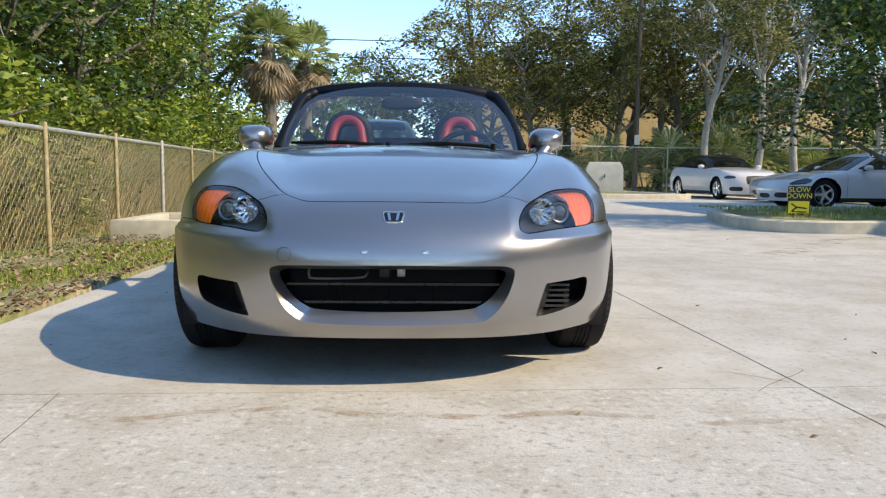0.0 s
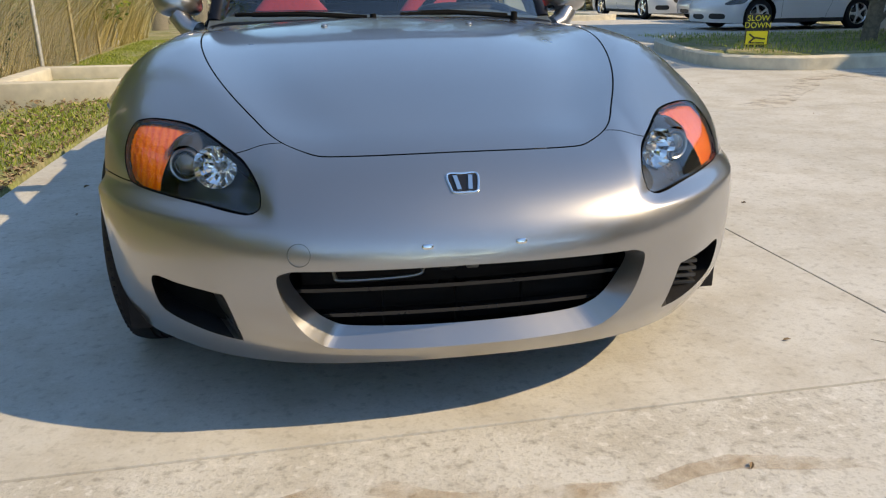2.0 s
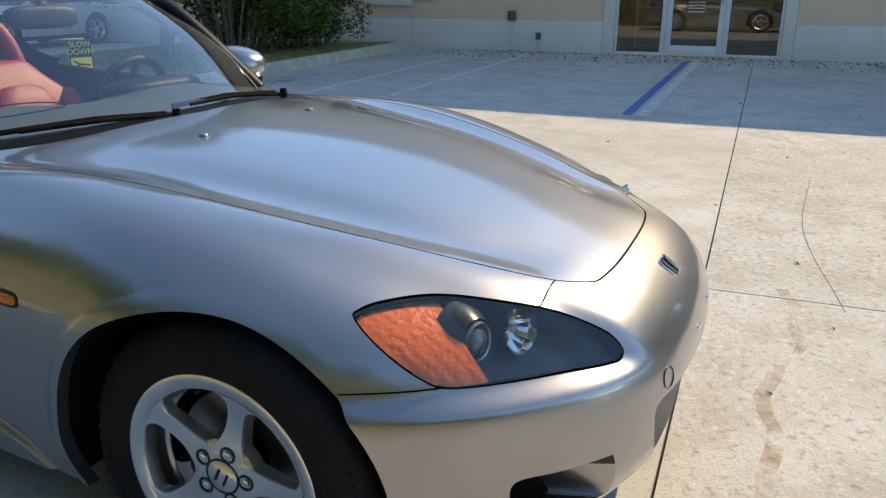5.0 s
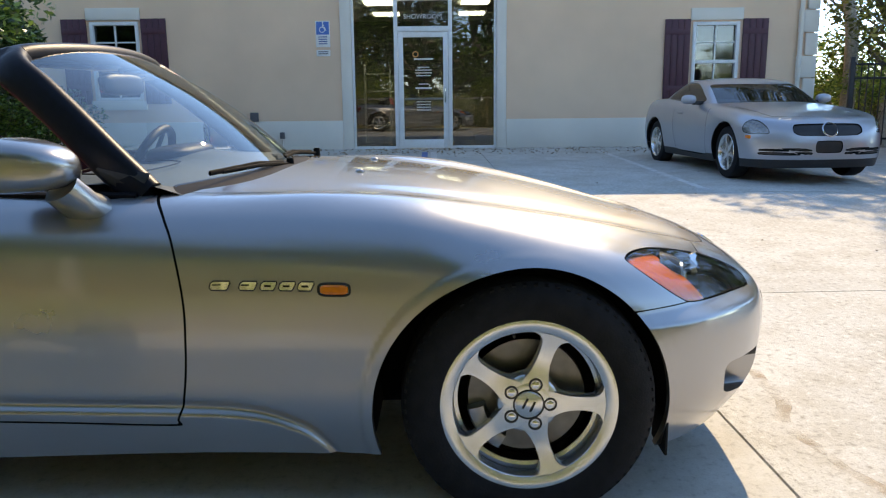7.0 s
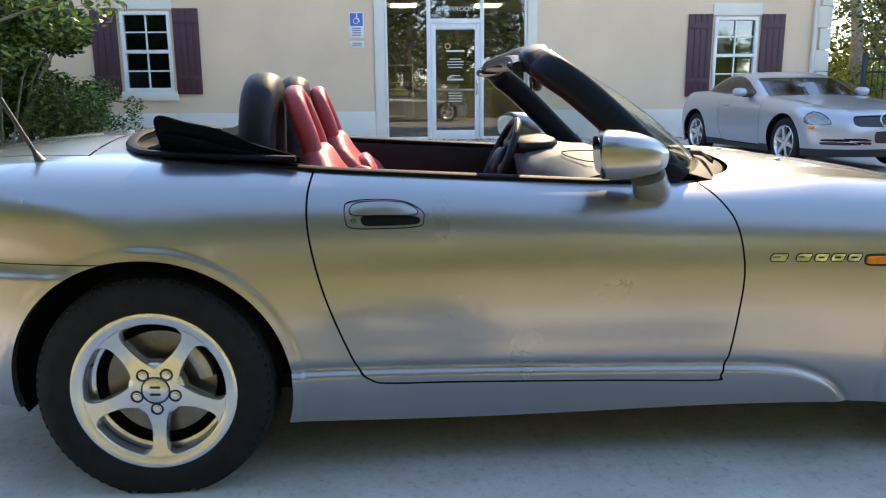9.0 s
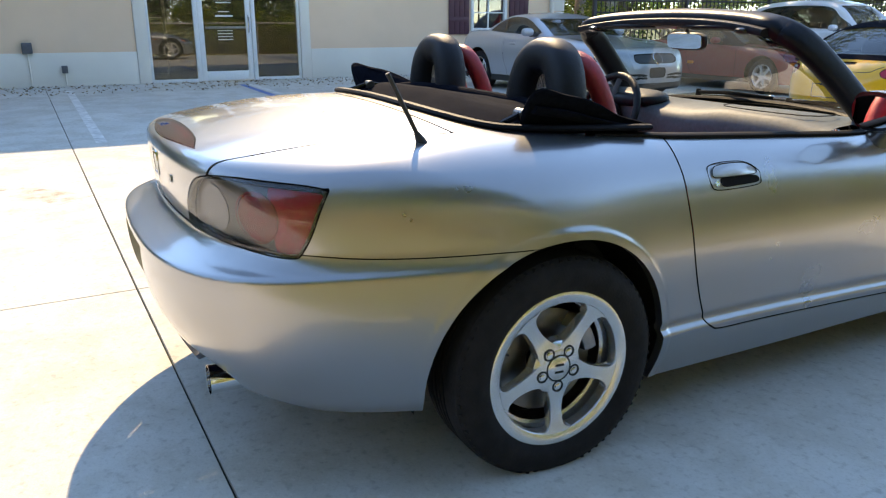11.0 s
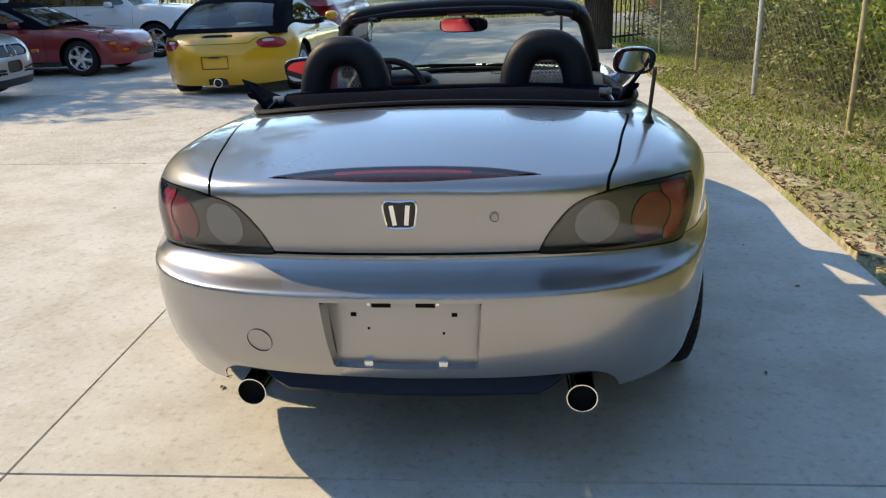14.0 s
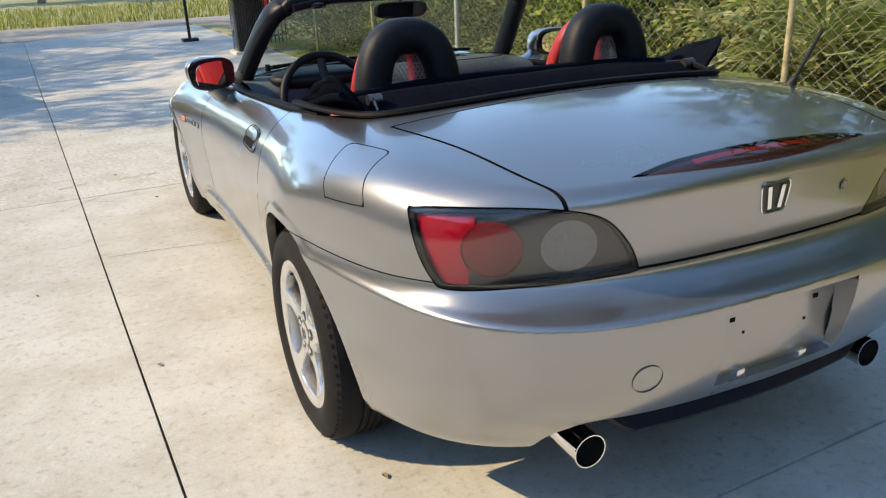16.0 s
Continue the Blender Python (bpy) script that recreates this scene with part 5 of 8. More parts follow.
def island_mat(name, lo, mid, hi, rough=.55, through=.35):
    """Leaves or blades: each one its own tint, some light passing through."""
    m, t, b = nodes(name)
    g = t.nodes.new("ShaderNodeNewGeometry")
    c = ramp(t, g.outputs["Random Per Island"], (.0, lo), (.55, mid), (1, hi)).outputs["Color"]
    link(t, c, b.inputs["Base Color"])
    b.inputs["Roughness"].default_value = rough
    tr, mix = t.nodes.new("ShaderNodeBsdfTranslucent"), t.nodes.new("ShaderNodeMixShader")
    link(t, c, tr.inputs["Color"])
    mix.inputs[0].default_value = through
    link(t, b.outputs[0], mix.inputs[1])
    link(t, tr.outputs[0], mix.inputs[2])
    link(t, mix.outputs[0], t.nodes["Material Output"].inputs["Surface"])
    return m


concrete = concrete_mat()
worn_concrete = concrete_mat("worn_concrete", 1.0)
kerb_mat = plain("kerb_concrete", (.62, .57, .46), .85, grain=.25, vary=.16, scale=7)
turf = soil_mat("rough_turf", (.36, .30, .20), (.25, .28, .10), (.48, .41, .28))
grass_blade = island_mat("grass_blades", (.12, .20, .03), (.28, .38, .05), (.52, .52, .15))
field_blade = island_mat("field_blades", (.14, .17, .035), (.30, .31, .07), (.50, .46, .16))
dry_blade = island_mat("dry_reeds", (.32, .26, .09), (.54, .44, .19), (.70, .60, .34), .7)
joint_dark = plain("joint_dirt", (.06, .055, .045), .95)


def gz(x, y):
    """The lot rises gently towards the showroom and falls towards the street."""
    fall = .12 * float(ease(-3.8, -6.5, np.asarray(y, float)) * ease(-1.4, 1.8, np.asarray(x, float)))
    return .0125 * max(0.0, x - 1.5) * float(1 - ease(6, 14, np.asarray(y, float))) - fall


def sheet(name, xs, ys, height, mat, label, cat, kind="structure"):
    v = [(x, y, height(x, y)) for y in ys for x in xs]
    n = len(xs)
    f = [(j * n + i, j * n + i + 1, (j + 1) * n + i + 1, (j + 1) * n + i) for j in range(len(ys) - 1) for i in range(n - 1)]
    return tagged(piece(name, mesh_of(name, v, f, mat)), label, cat, kind=kind)


def turf_height(x, y):
    side = float(ease(-1.85, -3.2, np.asarray(x)))
    edge = -.16 if y < -16 else .02 if x < -1.82 else -.26 if y < -3.5 else -.12
    return edge - .10 * side + .025 * noise.noise((x * .9, y * .9, 3)) * float(ease(-1.9, -2.5, np.asarray(x))) + (-.12 if abs(y) > 70 else 0)


sheet("ground", [-400, -120, -60, -30, -16, -10, -8, -6, -5, -4.4, -3.9, -3.4, -3, -2.7, -2.4, -2.1, -1.95, -1.83, -1.81, 0, 12, 30, 60, 120, 400],
      [-400, -120, -60, -35, -26, -22.5, -22, -21, -16, -12, -9, -6, -4.5, -3, -1.5, 0, 1.5, 3, 4.5, 6, 8, 10, 13, 16, 20, 26, 32, 40, 60, 120, 400], turf_height, turf,
      "rough grass and bare soil reaching to the horizon", "ground")

# concrete slabs with open joints, laid in bays
pavement = thing("pavement", "pale weathered concrete slabs of the parking lot with dark joints", "pavement", kind="structure")
xj = [-1.80, 1.307, 5.25, 9.15, 12.4]
yj = [-.70 + 3.92 * k for k in range(-4, 9)]


def bay(x, y):
    return (x - .046 * (y - 1) * float(ease(-1.8, 1.3, np.asarray(x))), y + .028 * x)


for i in range(len(xj) - 1):
    for j in range(len(yj) - 1):
        g = .0050
        us, ws = np.linspace(xj[i] + g, xj[i + 1] - g, 4), np.linspace(yj[j] + g, yj[j + 1] - g, 4)
        bm = bmesh.new()
        topv = [[bm.verts.new((*bay(u, w), gz(u, w))) for u in us] for w in ws]
        for p, q in zip(topv, topv[1:]):
            for k in range(3):
                bm.faces.new((p[k], p[k + 1], q[k + 1], q[k]))
        rim = [topv[0][k] for k in range(4)] + [topv[k][3] for k in range(1, 4)] + [topv[3][k] for k in (2, 1, 0)] + [topv[k][0] for k in (2, 1)]
        mid = sum((v.co for v in rim), Vector()) / 12
        low = [bm.verts.new(v.co + Vector(((v.co.x - mid.x) * .0008, (v.co.y - mid.y) * .0008, -.006))) for v in rim]
        deep = [bm.verts.new(v.co + Vector((0, 0, -.07))) for v in low]
        for a, b in ((rim, low), (low, deep)):
            for k in range(12):
                bm.faces.new((a[k], b[k], b[(k + 1) % 12], a[(k + 1) % 12]))
        part("slab", bm, worn_concrete if j < 4 else concrete, pavement, smooth=0)
sheet("joint_bed", [-1.79, -1, 0, 1, 1.5, 2, 12.38], [-16.3, -10, -7, -6.5, -6, -5.5, -5, -4.5, -4, -3.2, -2.9, 0, 6, 10, 14, 20, 30.4], lambda x, y: gz(x, y) - (.012 if y > -3 else .04), joint_dark, "dirt packed in the joints between the slabs", "pavement")
# hairline cracks and saw marks beside the joint
crack = plain("crack_dirt", (.13, .12, .10), .95)
for name, pts in (("crack", [(1.20, -.70), (1.33, -.58), (1.43, -.50), (1.50, -.42)]), ("crack", [(1.28, .54), (1.02, .57), (.76, .62), (.45, .66)]), ("crack", [(1.36, -.60), (1.26, -.52), (1.20, -.46)]),
                  ("crack", [(-1.05, -.72), (-1.02, -.95), (-.98, -1.3)]), ("crack", [(1.35, -1.2), (2.4, -1.05), (3.6, -1.1)])):
    bm = bmesh.new()
    path = smooth_path([(x, y, 0) for x, y in pts], 4)
    rows = []
    for k, p in enumerate(path):
        q = path[min(k + 1, len(path) - 1)] - path[max(k - 1, 0)]
        side = Vector((-q.y, q.x, 0)).normalized() * .0016
        c = p + Vector((noise.noise(p * 9) * .008, noise.noise(p * 7 + Vector((5, 0, 0))) * .008, gz(p.x, p.y) + .0012))
        rows.append((bm.verts.new(c - side), bm.verts.new(c + side)))
    for p, q in zip(rows, rows[1:]):
        bm.faces.new((p[0], p[1], q[1], q[0]))
    tagged(part(name, bm, crack), "fine dark crack in the concrete", "crack", kind="structure")


def stain_mat():
    m = bpy.data.materials.new("rust_stain")
    m.use_nodes = True
    t = m.node_tree
    b = t.nodes["Principled BSDF"]
    b.inputs["Base Color"].default_value, b.inputs["Roughness"].default_value = (.46, .30, .15, 1), .9
    see, mix = t.nodes.new("ShaderNodeBsdfTransparent"), t.nodes.new("ShaderNodeMixShader")
    n = tex(t, "Noise", 9, 7)
    f = ramp(t, n.outputs["Fac"], (.42, (0, 0, 0)), (.70, (.42, .42, .42)))
    link(t, f.outputs["Color"], mix.inputs[0])
    link(t, see.outputs[0], mix.inputs[1])
    link(t, b.outputs[0], mix.inputs[2])
    link(t, mix.outputs[0], t.nodes["Material Output"].inputs["Surface"])
    return m


rust = stain_mat()
for name, pts, w in (("rust_stain", [(-1.2, -.93), (-.8, -.98), (-.3, -.90), (.1, -.97), (.6, -.95), (1.1, -1.04), (1.5, -.98)], .022), ("rust_stain", [(3.2, 3.4), (4.2, 4.3), (5.0, 4.95), (7.5, 5.1)], .16)):
    bm = bmesh.new()
    rows = []
    path = smooth_path([(x, y, 0) for x, y in pts], 6)
    for k, p in enumerate(path):
        q = path[min(k + 1, len(path) - 1)] - path[max(k - 1, 0)]
        side = Vector((-q.y, q.x, 0)).normalized() * w * (1 + .7 * noise.noise(p * 3))
        c = p + Vector((noise.noise(p * 4) * .05, noise.noise(p * 5 + Vector((9, 0, 0))) * .05, gz(p.x, p.y) + .0025))
        rows.append((bm.verts.new(c - side), bm.verts.new(c + side)))
    for p, q in zip(rows, rows[1:]):
        bm.faces.new((p[0], p[1], q[1], q[0]))
    tagged(part(name, bm, rust), "faint brown rust stain on the concrete", "stain", kind="structure")
# street beyond the drive, field behind it
road_mat = soil_mat("old_asphalt", (.30, .29, .27), (.36, .35, .33), (.33, .32, .29))
sheet("road", [-150, -20, -2.5, 6, 20, 150], [-21.5, -19, -16.2], lambda x, y: -.10, road_mat, "sunlit pale asphalt street crossing the drive", "road")


def blades(name, n, place, tall, wide, mat, label, cat, seed=1, lean=.35):
    """Many single blades as one sheet of stuff. place(rng) gives x, y, z and a factor for the height."""
    rng = np.random.default_rng(seed)
    v, f = [], []
    for _ in range(n):
        x, y, z, k = place(rng)
        a, h, w = rng.uniform(0, 6.28), tall * k * rng.uniform(.5, 1.2), wide * rng.uniform(.6, 1.3)
        dx, dy, b = math.cos(a), math.sin(a), rng.uniform(0, 6.28)
        lx, ly = lean * h * math.cos(b), lean * h * math.sin(b)
        i = len(v)
        v += [(x - dx * w, y - dy * w, z), (x + dx * w, y + dy * w, z), (x + dx * w * .7 + lx * .4, y + dy * w * .7 + ly * .4, z + h * .6), (x - dx * w * .7 + lx * .4, y - dy * w * .7 + ly * .4, z + h * .6), (x + lx, y + ly, z + h)]
        f += [(i, i + 1, i + 2, i + 3), (i + 3, i + 2, i + 4)]
    return tagged(piece(name, mesh_of(name, v, f, mat, smooth=False)), label, cat, kind="stuff")


def verge(rng):
    while True:
        y = rng.uniform(-11, 16)
        x = -1.80 - 1.9 * rng.random()**1.1
        bare = noise.noise((x * 1.1, y * .8, 0)) + .35 * float(ease(3.5, 0, np.asarray(abs(y + .5))))
        bare += .45 * float(ease(.42, 0, np.asarray(-1.80 - x)))
        if bare < .18 + .3 * rng.random():
            return x, y, turf_height(min(x, -1.83), y) - .004, 1.0


blades("grass", 60000, verge, .034, .0045, grass_blade, "short patchy green grass on the verge", "grass", 3)
blades("field_grass", 16000, lambda r: (r.uniform(-25, 30), -21.6 - 15 * r.random()**1.3, -.16, 1.0), .24, .022, field_blade, "rough yellow-green grass across the street", "grass", 4)
blades("dry_reeds", 15000, lambda r: (-3.40 - .07 * 6 - 2.1 * r.random(), r.uniform(2.4, 16.5), -.12, 1.0), 1.15, .008, dry_blade, "straw-coloured dry reeds and vines behind the fence", "reeds", 5, .75)

# fallen leaves and bits on the concrete
leaf_brown = island_mat("dead_leaves", (.11, .07, .04), (.28, .19, .11), (.50, .38, .24), .7, .1)


def fallen_leaf(x, y, z, a, s):
    bm = bmesh.new()
    mid = [bm.verts.new((s * t, 0, s * .10 * math.sin(t * 2.2))) for t in (-.5, -.2, .15, .5)]
    up = [bm.verts.new((s * t, s * w, s * (.16 + .05 * k))) for k, (t, w) in enumerate(((-.25, .17), (.12, .2)))]
    dn = [bm.verts.new((s * t, -s * w, s * .12)) for t, w in ((-.25, .17), (.12, .2))]
    for side in (up, dn):
        bm.faces.new((mid[0], mid[1], side[0]))
        bm.faces.new((mid[1], mid[2], side[1], side[0]))
        bm.faces.new((mid[2], mid[3], side[1]))
    bm.transform(pose(x, y, z + s * .04, 0, 0, a))
    return part("fallen_leaf", bm, leaf_brown, smooth=0)


rng = np.random.default_rng(8)
spots = [(.965, -.425), (1.21, 1.80), (-1.10, 2.59), (.55, -.95), (1.15, -1.15), (1.9, -.2), (2.3, .6), (1.6, .9), (2.7, -.6), (.75, 2.75), (-1.35, 1.3)]
spots += [(rng.uniform(1.2, 8), rng.uniform(-4.5, 5)) for _ in range(26)] + [(rng.uniform(-1.7, -1.0), rng.uniform(-1, 6)) for _ in range(8)] + [(rng.uniform(9.5, 11.7), rng.uniform(-4, 5)) for _ in range(40)]
for x, y in spots:
    tagged(fallen_leaf(x, y, gz(x, y) + .002, rng.uniform(0, 360), rng.uniform(.02, .036)), "small dry brown leaf lying on the concrete", "leaf", group="fallen leaves on the lot")
blades("leaf_litter", 6500, lambda r: (-1.83 - 1.3 * r.random()**2.2, r.uniform(-6, 7), turf_height(-2.2, 1) + .012, .4), .05, .014, leaf_brown, "brown leaf litter scattered on the verge", "leaf litter", 6, 1.6)

# kerbed planting island
def kerb_ring(name, pts, h, w, label, n=5):
    path = smooth_path([(x, y, gz(x, y)) for x, y in pts], n, closed=True)
    bm = sweep(path, [(-.06, -w / 2), (h - .025, -w / 2), (h, -w / 2 + .03), (h, w / 2 - .03), (h - .02, w / 2), (-.06, w / 2)], (0, 0, 1), closed=True)
    return tagged(part(name, bm, kerb_mat), label, "kerb", kind="structure")


def bed(name, pts, z, mat, label):
    path = smooth_path([(x, y, gz(x, y) + z) for x, y in pts], 5, closed=True)
    bm = bmesh.new()
    c = bm.verts.new(sum(path, Vector()) / len(path) + Vector((0, 0, .05)))
    r = [bm.verts.new(p) for p in path]
    for k in range(len(r)):
        bm.faces.new((c, r[k], r[(k + 1) % len(r)]))
    return tagged(part(name, bm, mat), label, "planting bed", kind="structure")


isle = [(4.35, 6.25), (4.8, 5.72), (5.6, 5.60), (8.5, 5.62), (11.2, 5.7), (11.6, 6.3), (11.6, 9.2), (11.0, 9.9), (7.5, 10.0), (5.6, 9.8), (4.9, 9.0), (4.5, 7.6)]
kerb_ring("kerb", isle, .15, .16, "pale stained concrete kerb round the planting island")
bed("island_bed", isle, .10, turf, "grassy soil of the planting island")
far_isle = [(3.0, 19.7), (6.0, 19.4), (8.1, 19.6), (8.5, 20.2), (8.0, 21.2), (6, 30), (-1, 30.3), (-1.5, 20.6)]
kerb_ring("kerb", far_isle, .15, .16, "white-painted concrete kerb at the end of the lot")
bed("island_bed", far_isle, .10, turf, "thin grass behind the far kerb")
blades("island_grass", 4500, lambda r: (r.uniform(4.7, 11), r.uniform(5.9, 9.5), .12 + gz(8, 7), 1), .05, .005, grass_blade, "grass growing on the planting island", "grass", 9)
# parking lines in front of the showroom
line_blue, line_white = plain("blue_line_paint", (.06, .17, .42), .7, vary=.3, scale=12), plain("white_line_paint", (.62, .62, .60), .7, vary=.25, scale=12)
for y0, mat, lab in ((.45, line_blue, "worn blue parking line"), (.30, line_white, "worn white parking line"), (3.1, line_white, "worn white parking line"), (4.1, line_white, "worn white parking line"), (-2.6, line_white, "worn white parking line")):
    bm = bmesh.new()
    r = [[bm.verts.new((x, y0 + s * .05 + .02 * (x - 5), gz(x, y0) + .003)) for s in (-1, 1)] for x in (5.6, 7.5, 9.5, 11.0)]
    for p, q in zip(r, r[1:]):
        bm.faces.new((p[0], p[1], q[1], q[0]))
    tagged(part("parking_line", bm, mat), lab, "road marking", kind="structure")

# low concrete drain box on the verge
drain = thing("drain_box", "low weathered concrete drain box open at the top beside the fence", "drain")
for a in ((-3.15, -1.86, 5.15, 5.33, -.15, .17), (-3.15, -1.86, 6.60, 6.78, -.15, .17), (-3.15, -2.97, 5.334, 6.596, -.15, .17), (-2.04, -1.86, 5.334, 6.596, -.15, .17)):
    part("drain_wall", box(*a, .012), kerb_mat, drain)
part("drain_floor", box(-2.966, -2.044, 5.336, 6.594, -.15, .05), turf, drain)

blades("wall_debris", 900, lambda r: (11.74 - 1.6 * r.random()**1.6, r.uniform(-6.2, 5.0), gz(11.4, 0) + .004, .5), .05, .016, leaf_brown, "dark leaf debris swept against the foot of the wall", "leaf litter", 12, 1.6)


# ---------------------------------------------------------------- fences
wire = plain("weathered_wire", (.40, .37, .29), .55, .4, vary=.2, scale=30)
galv = plain("galvanised_steel", (.52, .52, .50), .5, .5, vary=.2, scale=30)
galv_old = plain("weathered_tan_post", (.40, .33, .19), .6, .1, vary=.3, scale=20)
iron = plain("black_iron", (.015, .015, .017), .45, .3)


def wire_mesh(length, height, pitch=.050, r=.0021):
    """Chain-link: zigzag wires along x, in the xz plane."""
    n, rows = int(length / pitch), int(height / (pitch * .95))
    v, f = [], []
    for i in range(n):
        first = len(v)
        for k in range(rows + 1):
            s = (1 if (k + i) % 2 else -1)
            x, z = (i + .5) * pitch + s * pitch / 2, k * height / rows
            d = .004 * s
            v += [(x - r, d, z), (x + r, d - r, z), (x + r, d + r, z)]
        for k in range(rows):
            a, b = first + 3 * k, first + 3 * k + 3
            for j in range(3):
                f.append((a + j, a + (j + 1) % 3, b + (j + 1) % 3, b + j))
    return v, f


def chain_fence(p0, p1, height, posts, label, z0=0.0, lean=0.0):
    a, b = Vector((*p0, z0)), Vector((*p1, z0))
    d = b - a
    fence = thing("chain_link_fence", label, "fence", Matrix.Translation(a) @ pose(0, 0, 0, 0, 0, math.degrees(math.atan2(d.y, d.x))))
    L = d.length
    v, f = wire_mesh(L, height - .06)
    m = piece("wire_mesh", mesh_of("wire_mesh", v, f, wire, smooth=False), fence, "grey diamond wire mesh", pose(0, 0, .03))
    tagged(m, kind="stuff")
    for k, u in enumerate(posts):
        rr = .026 if k % 3 == 0 else .021
        part("post", rod([(-.2, rr), (height + .03, rr), (height + .05, rr * .8), (height + .06, .004)], 14), galv if k % 3 == 0 else galv_old, fence, at=pose(u, -.03, 0, 0, lean * (k % 2), 0))
    part("top_rail", sweep([(0, -.005, height), (L, -.005, height)], oval(.021, .021, 10)), galv, fence)
    part("tension_wire", sweep([(0, .0, .05), (L, .0, .05)], oval(.002, .002, 4)), galv, fence)
    return fence


line_x = lambda y: -2.93 - .07 * y
side_posts = [-10.0, -7.85, -5.7, -3.5, -1.34, .7, 2.2, 3.82, 5.8, 7.87, 9.83, 11.7, 13.6, 15.6]
base = Vector((line_x(-10), -10))
chain_fence(base, (line_x(15.6), 15.6), 1.16, [(Vector((line_x(y), y)) - base).length for y in side_posts], "galvanised chain-link fence with tan and grey posts along the verge", -.10)
chain_fence((line_x(15.6), 15.6), (-1.2, 26.0), 1.5, [0, 3, 6, 9], "chain-link fence at the back of the lot", -.05)
chain_fence((-1.2, 26.0), (10.7, 28.6), 1.85, [.0, 2.4, 4.8, 7.2, 9.6, 12.0], "tall chain-link fence across the end of the lot", 0)
chain_fence((10.7, 28.6), (30, 24.0), 1.85, [0, 3, 6, 9, 12, 15, 18], "tall chain-link fence behind the parked cars", 0)


def iron_fence(p0, p1, height, label, z0=0.0):
    a, b = Vector((*p0, z0)), Vector((*p1, z0))
    d = b - a
    L = d.length
    fence = thing("iron_fence", label, "fence", Matrix.Translation(a) @ pose(0, 0, 0, 0, 0, math.degrees(math.atan2(d.y, d.x))))
    for z in (.15, height - .30, height - .06):
        part("rail", box(0, L, -.016, .016, z, z + .035, .003), iron, fence)
    n = int(L / .11)
    bar = bmesh.new()
    box(-.008, .008, -.008, .008, .05, height, bm=bar)
    first = part("bar", bar, iron, fence, at=pose(.055, 0, 0), smooth=0)
    for k in range(1, n):
        piece("bar", first.data, fence, at=pose(.055 + L * k / n, 0, 0))
    for u in np.arange(0, L + .1, 2.4):
        part("post", box(u - .035, u + .035, -.035, .035, -.1, height + .08, .006), iron, fence)
    return fence


iron_fence((11.2, -6.9), (10.6, -16.0), 1.5, "black iron railing beside the showroom", .1)
iron_fence((-1.5, -8.9), (-2.35, -9.6), 1.5, "short black iron railing by the gate")
iron_fence((6.5, -14.2), (11, -14.6), 1.6, "black iron railing behind the parked cars", .05)
cab = thing("gate_cabinet", "black slatted steel gate cabinet standing beside the drive", "gate")
part("body", box(-1.66, -1.20, -8.75, -8.30, -.05, 1.95, .02), gloss_black, cab)
for k in range(12):
    part("slat", box(-1.645 + .038 * k, -1.625 + .038 * k, -8.30, -8.285, .05, 1.90, .003), iron, cab)
part("plinth", box(-1.72, -1.14, -8.80, -8.24, -.1, .04, .01), kerb_mat, cab)
part("label", box(-1.50, -1.38, -8.284, -8.281, 1.25, 1.28), line_white, cab, "small white plate")
pole = thing("gate_post", "thin black steel post on a flat base by the drive", "post")
part("shaft", rod([(0, .03), (2.6, .03)], 12), iron, pole, at=pose(-.95, -11.7, 0))
part("base_plate", box(-1.10, -.80, -11.85, -11.55, -.04, .05, .01), iron, pole)


# ---------------------------------------------------------------- trees, palms, shrubs
bark = soil_mat("grey_bark", (.16, .14, .11), (.24, .21, .17), (.20, .17, .13))
pale_bark = soil_mat("pale_bark", (.34, .31, .26), (.45, .42, .36), (.38, .33, .26))
leaf_deep = island_mat("deep_green_leaves", (.012, .032, .006), (.055, .12, .020), (.22, .32, .065), .32, .22)
leaf_mid = island_mat("green_leaves", (.040, .085, .010), (.17, .28, .035), (.48, .52, .10), .38, .35)
leaf_olive = island_mat("olive_leaves", (.040, .050, .010), (.12, .13, .028), (.38, .34, .09), .45, .3)
leaf_straw = island_mat("straw_leaves", (.075, .10, .028), (.23, .255, .085), (.50, .47, .20), .5, .35)
frond_green = island_mat("palm_green", (.14, .20, .05), (.32, .40, .13), (.62, .62, .32), .4, .3)
frond_dead = island_mat("dead_fronds", (.18, .13, .08), (.32, .24, .15), (.46, .36, .24), .8, .2)


def leaves(rng, clumps, n, size, flat=.5):
    """Single leaves scattered over clumps (x, y, z, r): vertices and faces, four corners each."""
    c = np.array(clumps)
    pick = rng.choice(len(c), n, p=c[:, 3]**2 / (c[:, 3]**2).sum())
    d = rng.normal(size=(n, 3))
    d /= np.linalg.norm(d, axis=1, keepdims=True)
    p = c[pick, :3] + d * (c[pick, 3] * rng.uniform(.35, 1.08, n)**.6)[:, None] * (1, 1, .8)
    a = rng.normal(size=(n, 3)) * (1, 1, flat)
    a /= np.linalg.norm(a, axis=1, keepdims=True)
    b = np.cross(a, d + rng.normal(size=(n, 3)) * .6)
    b /= np.linalg.norm(b, axis=1, keepdims=True) + 1e-9
    s = (size * rng.uniform(.6, 1.35, n))[:, None]
    v = np.stack([p - a * s, p + b * s * .42, p + a * s, p - b * s * .42], 1).reshape(-1, 3)
    f = np.arange(4 * n).reshape(-1, 4)
    return v, f


def limb(bm, path, r0, r1, seg=7):
    sweep(path, lambda u: oval(r0 + (r1 - r0) * u, r0 + (r1 - r0) * u, seg), None, bm=bm)


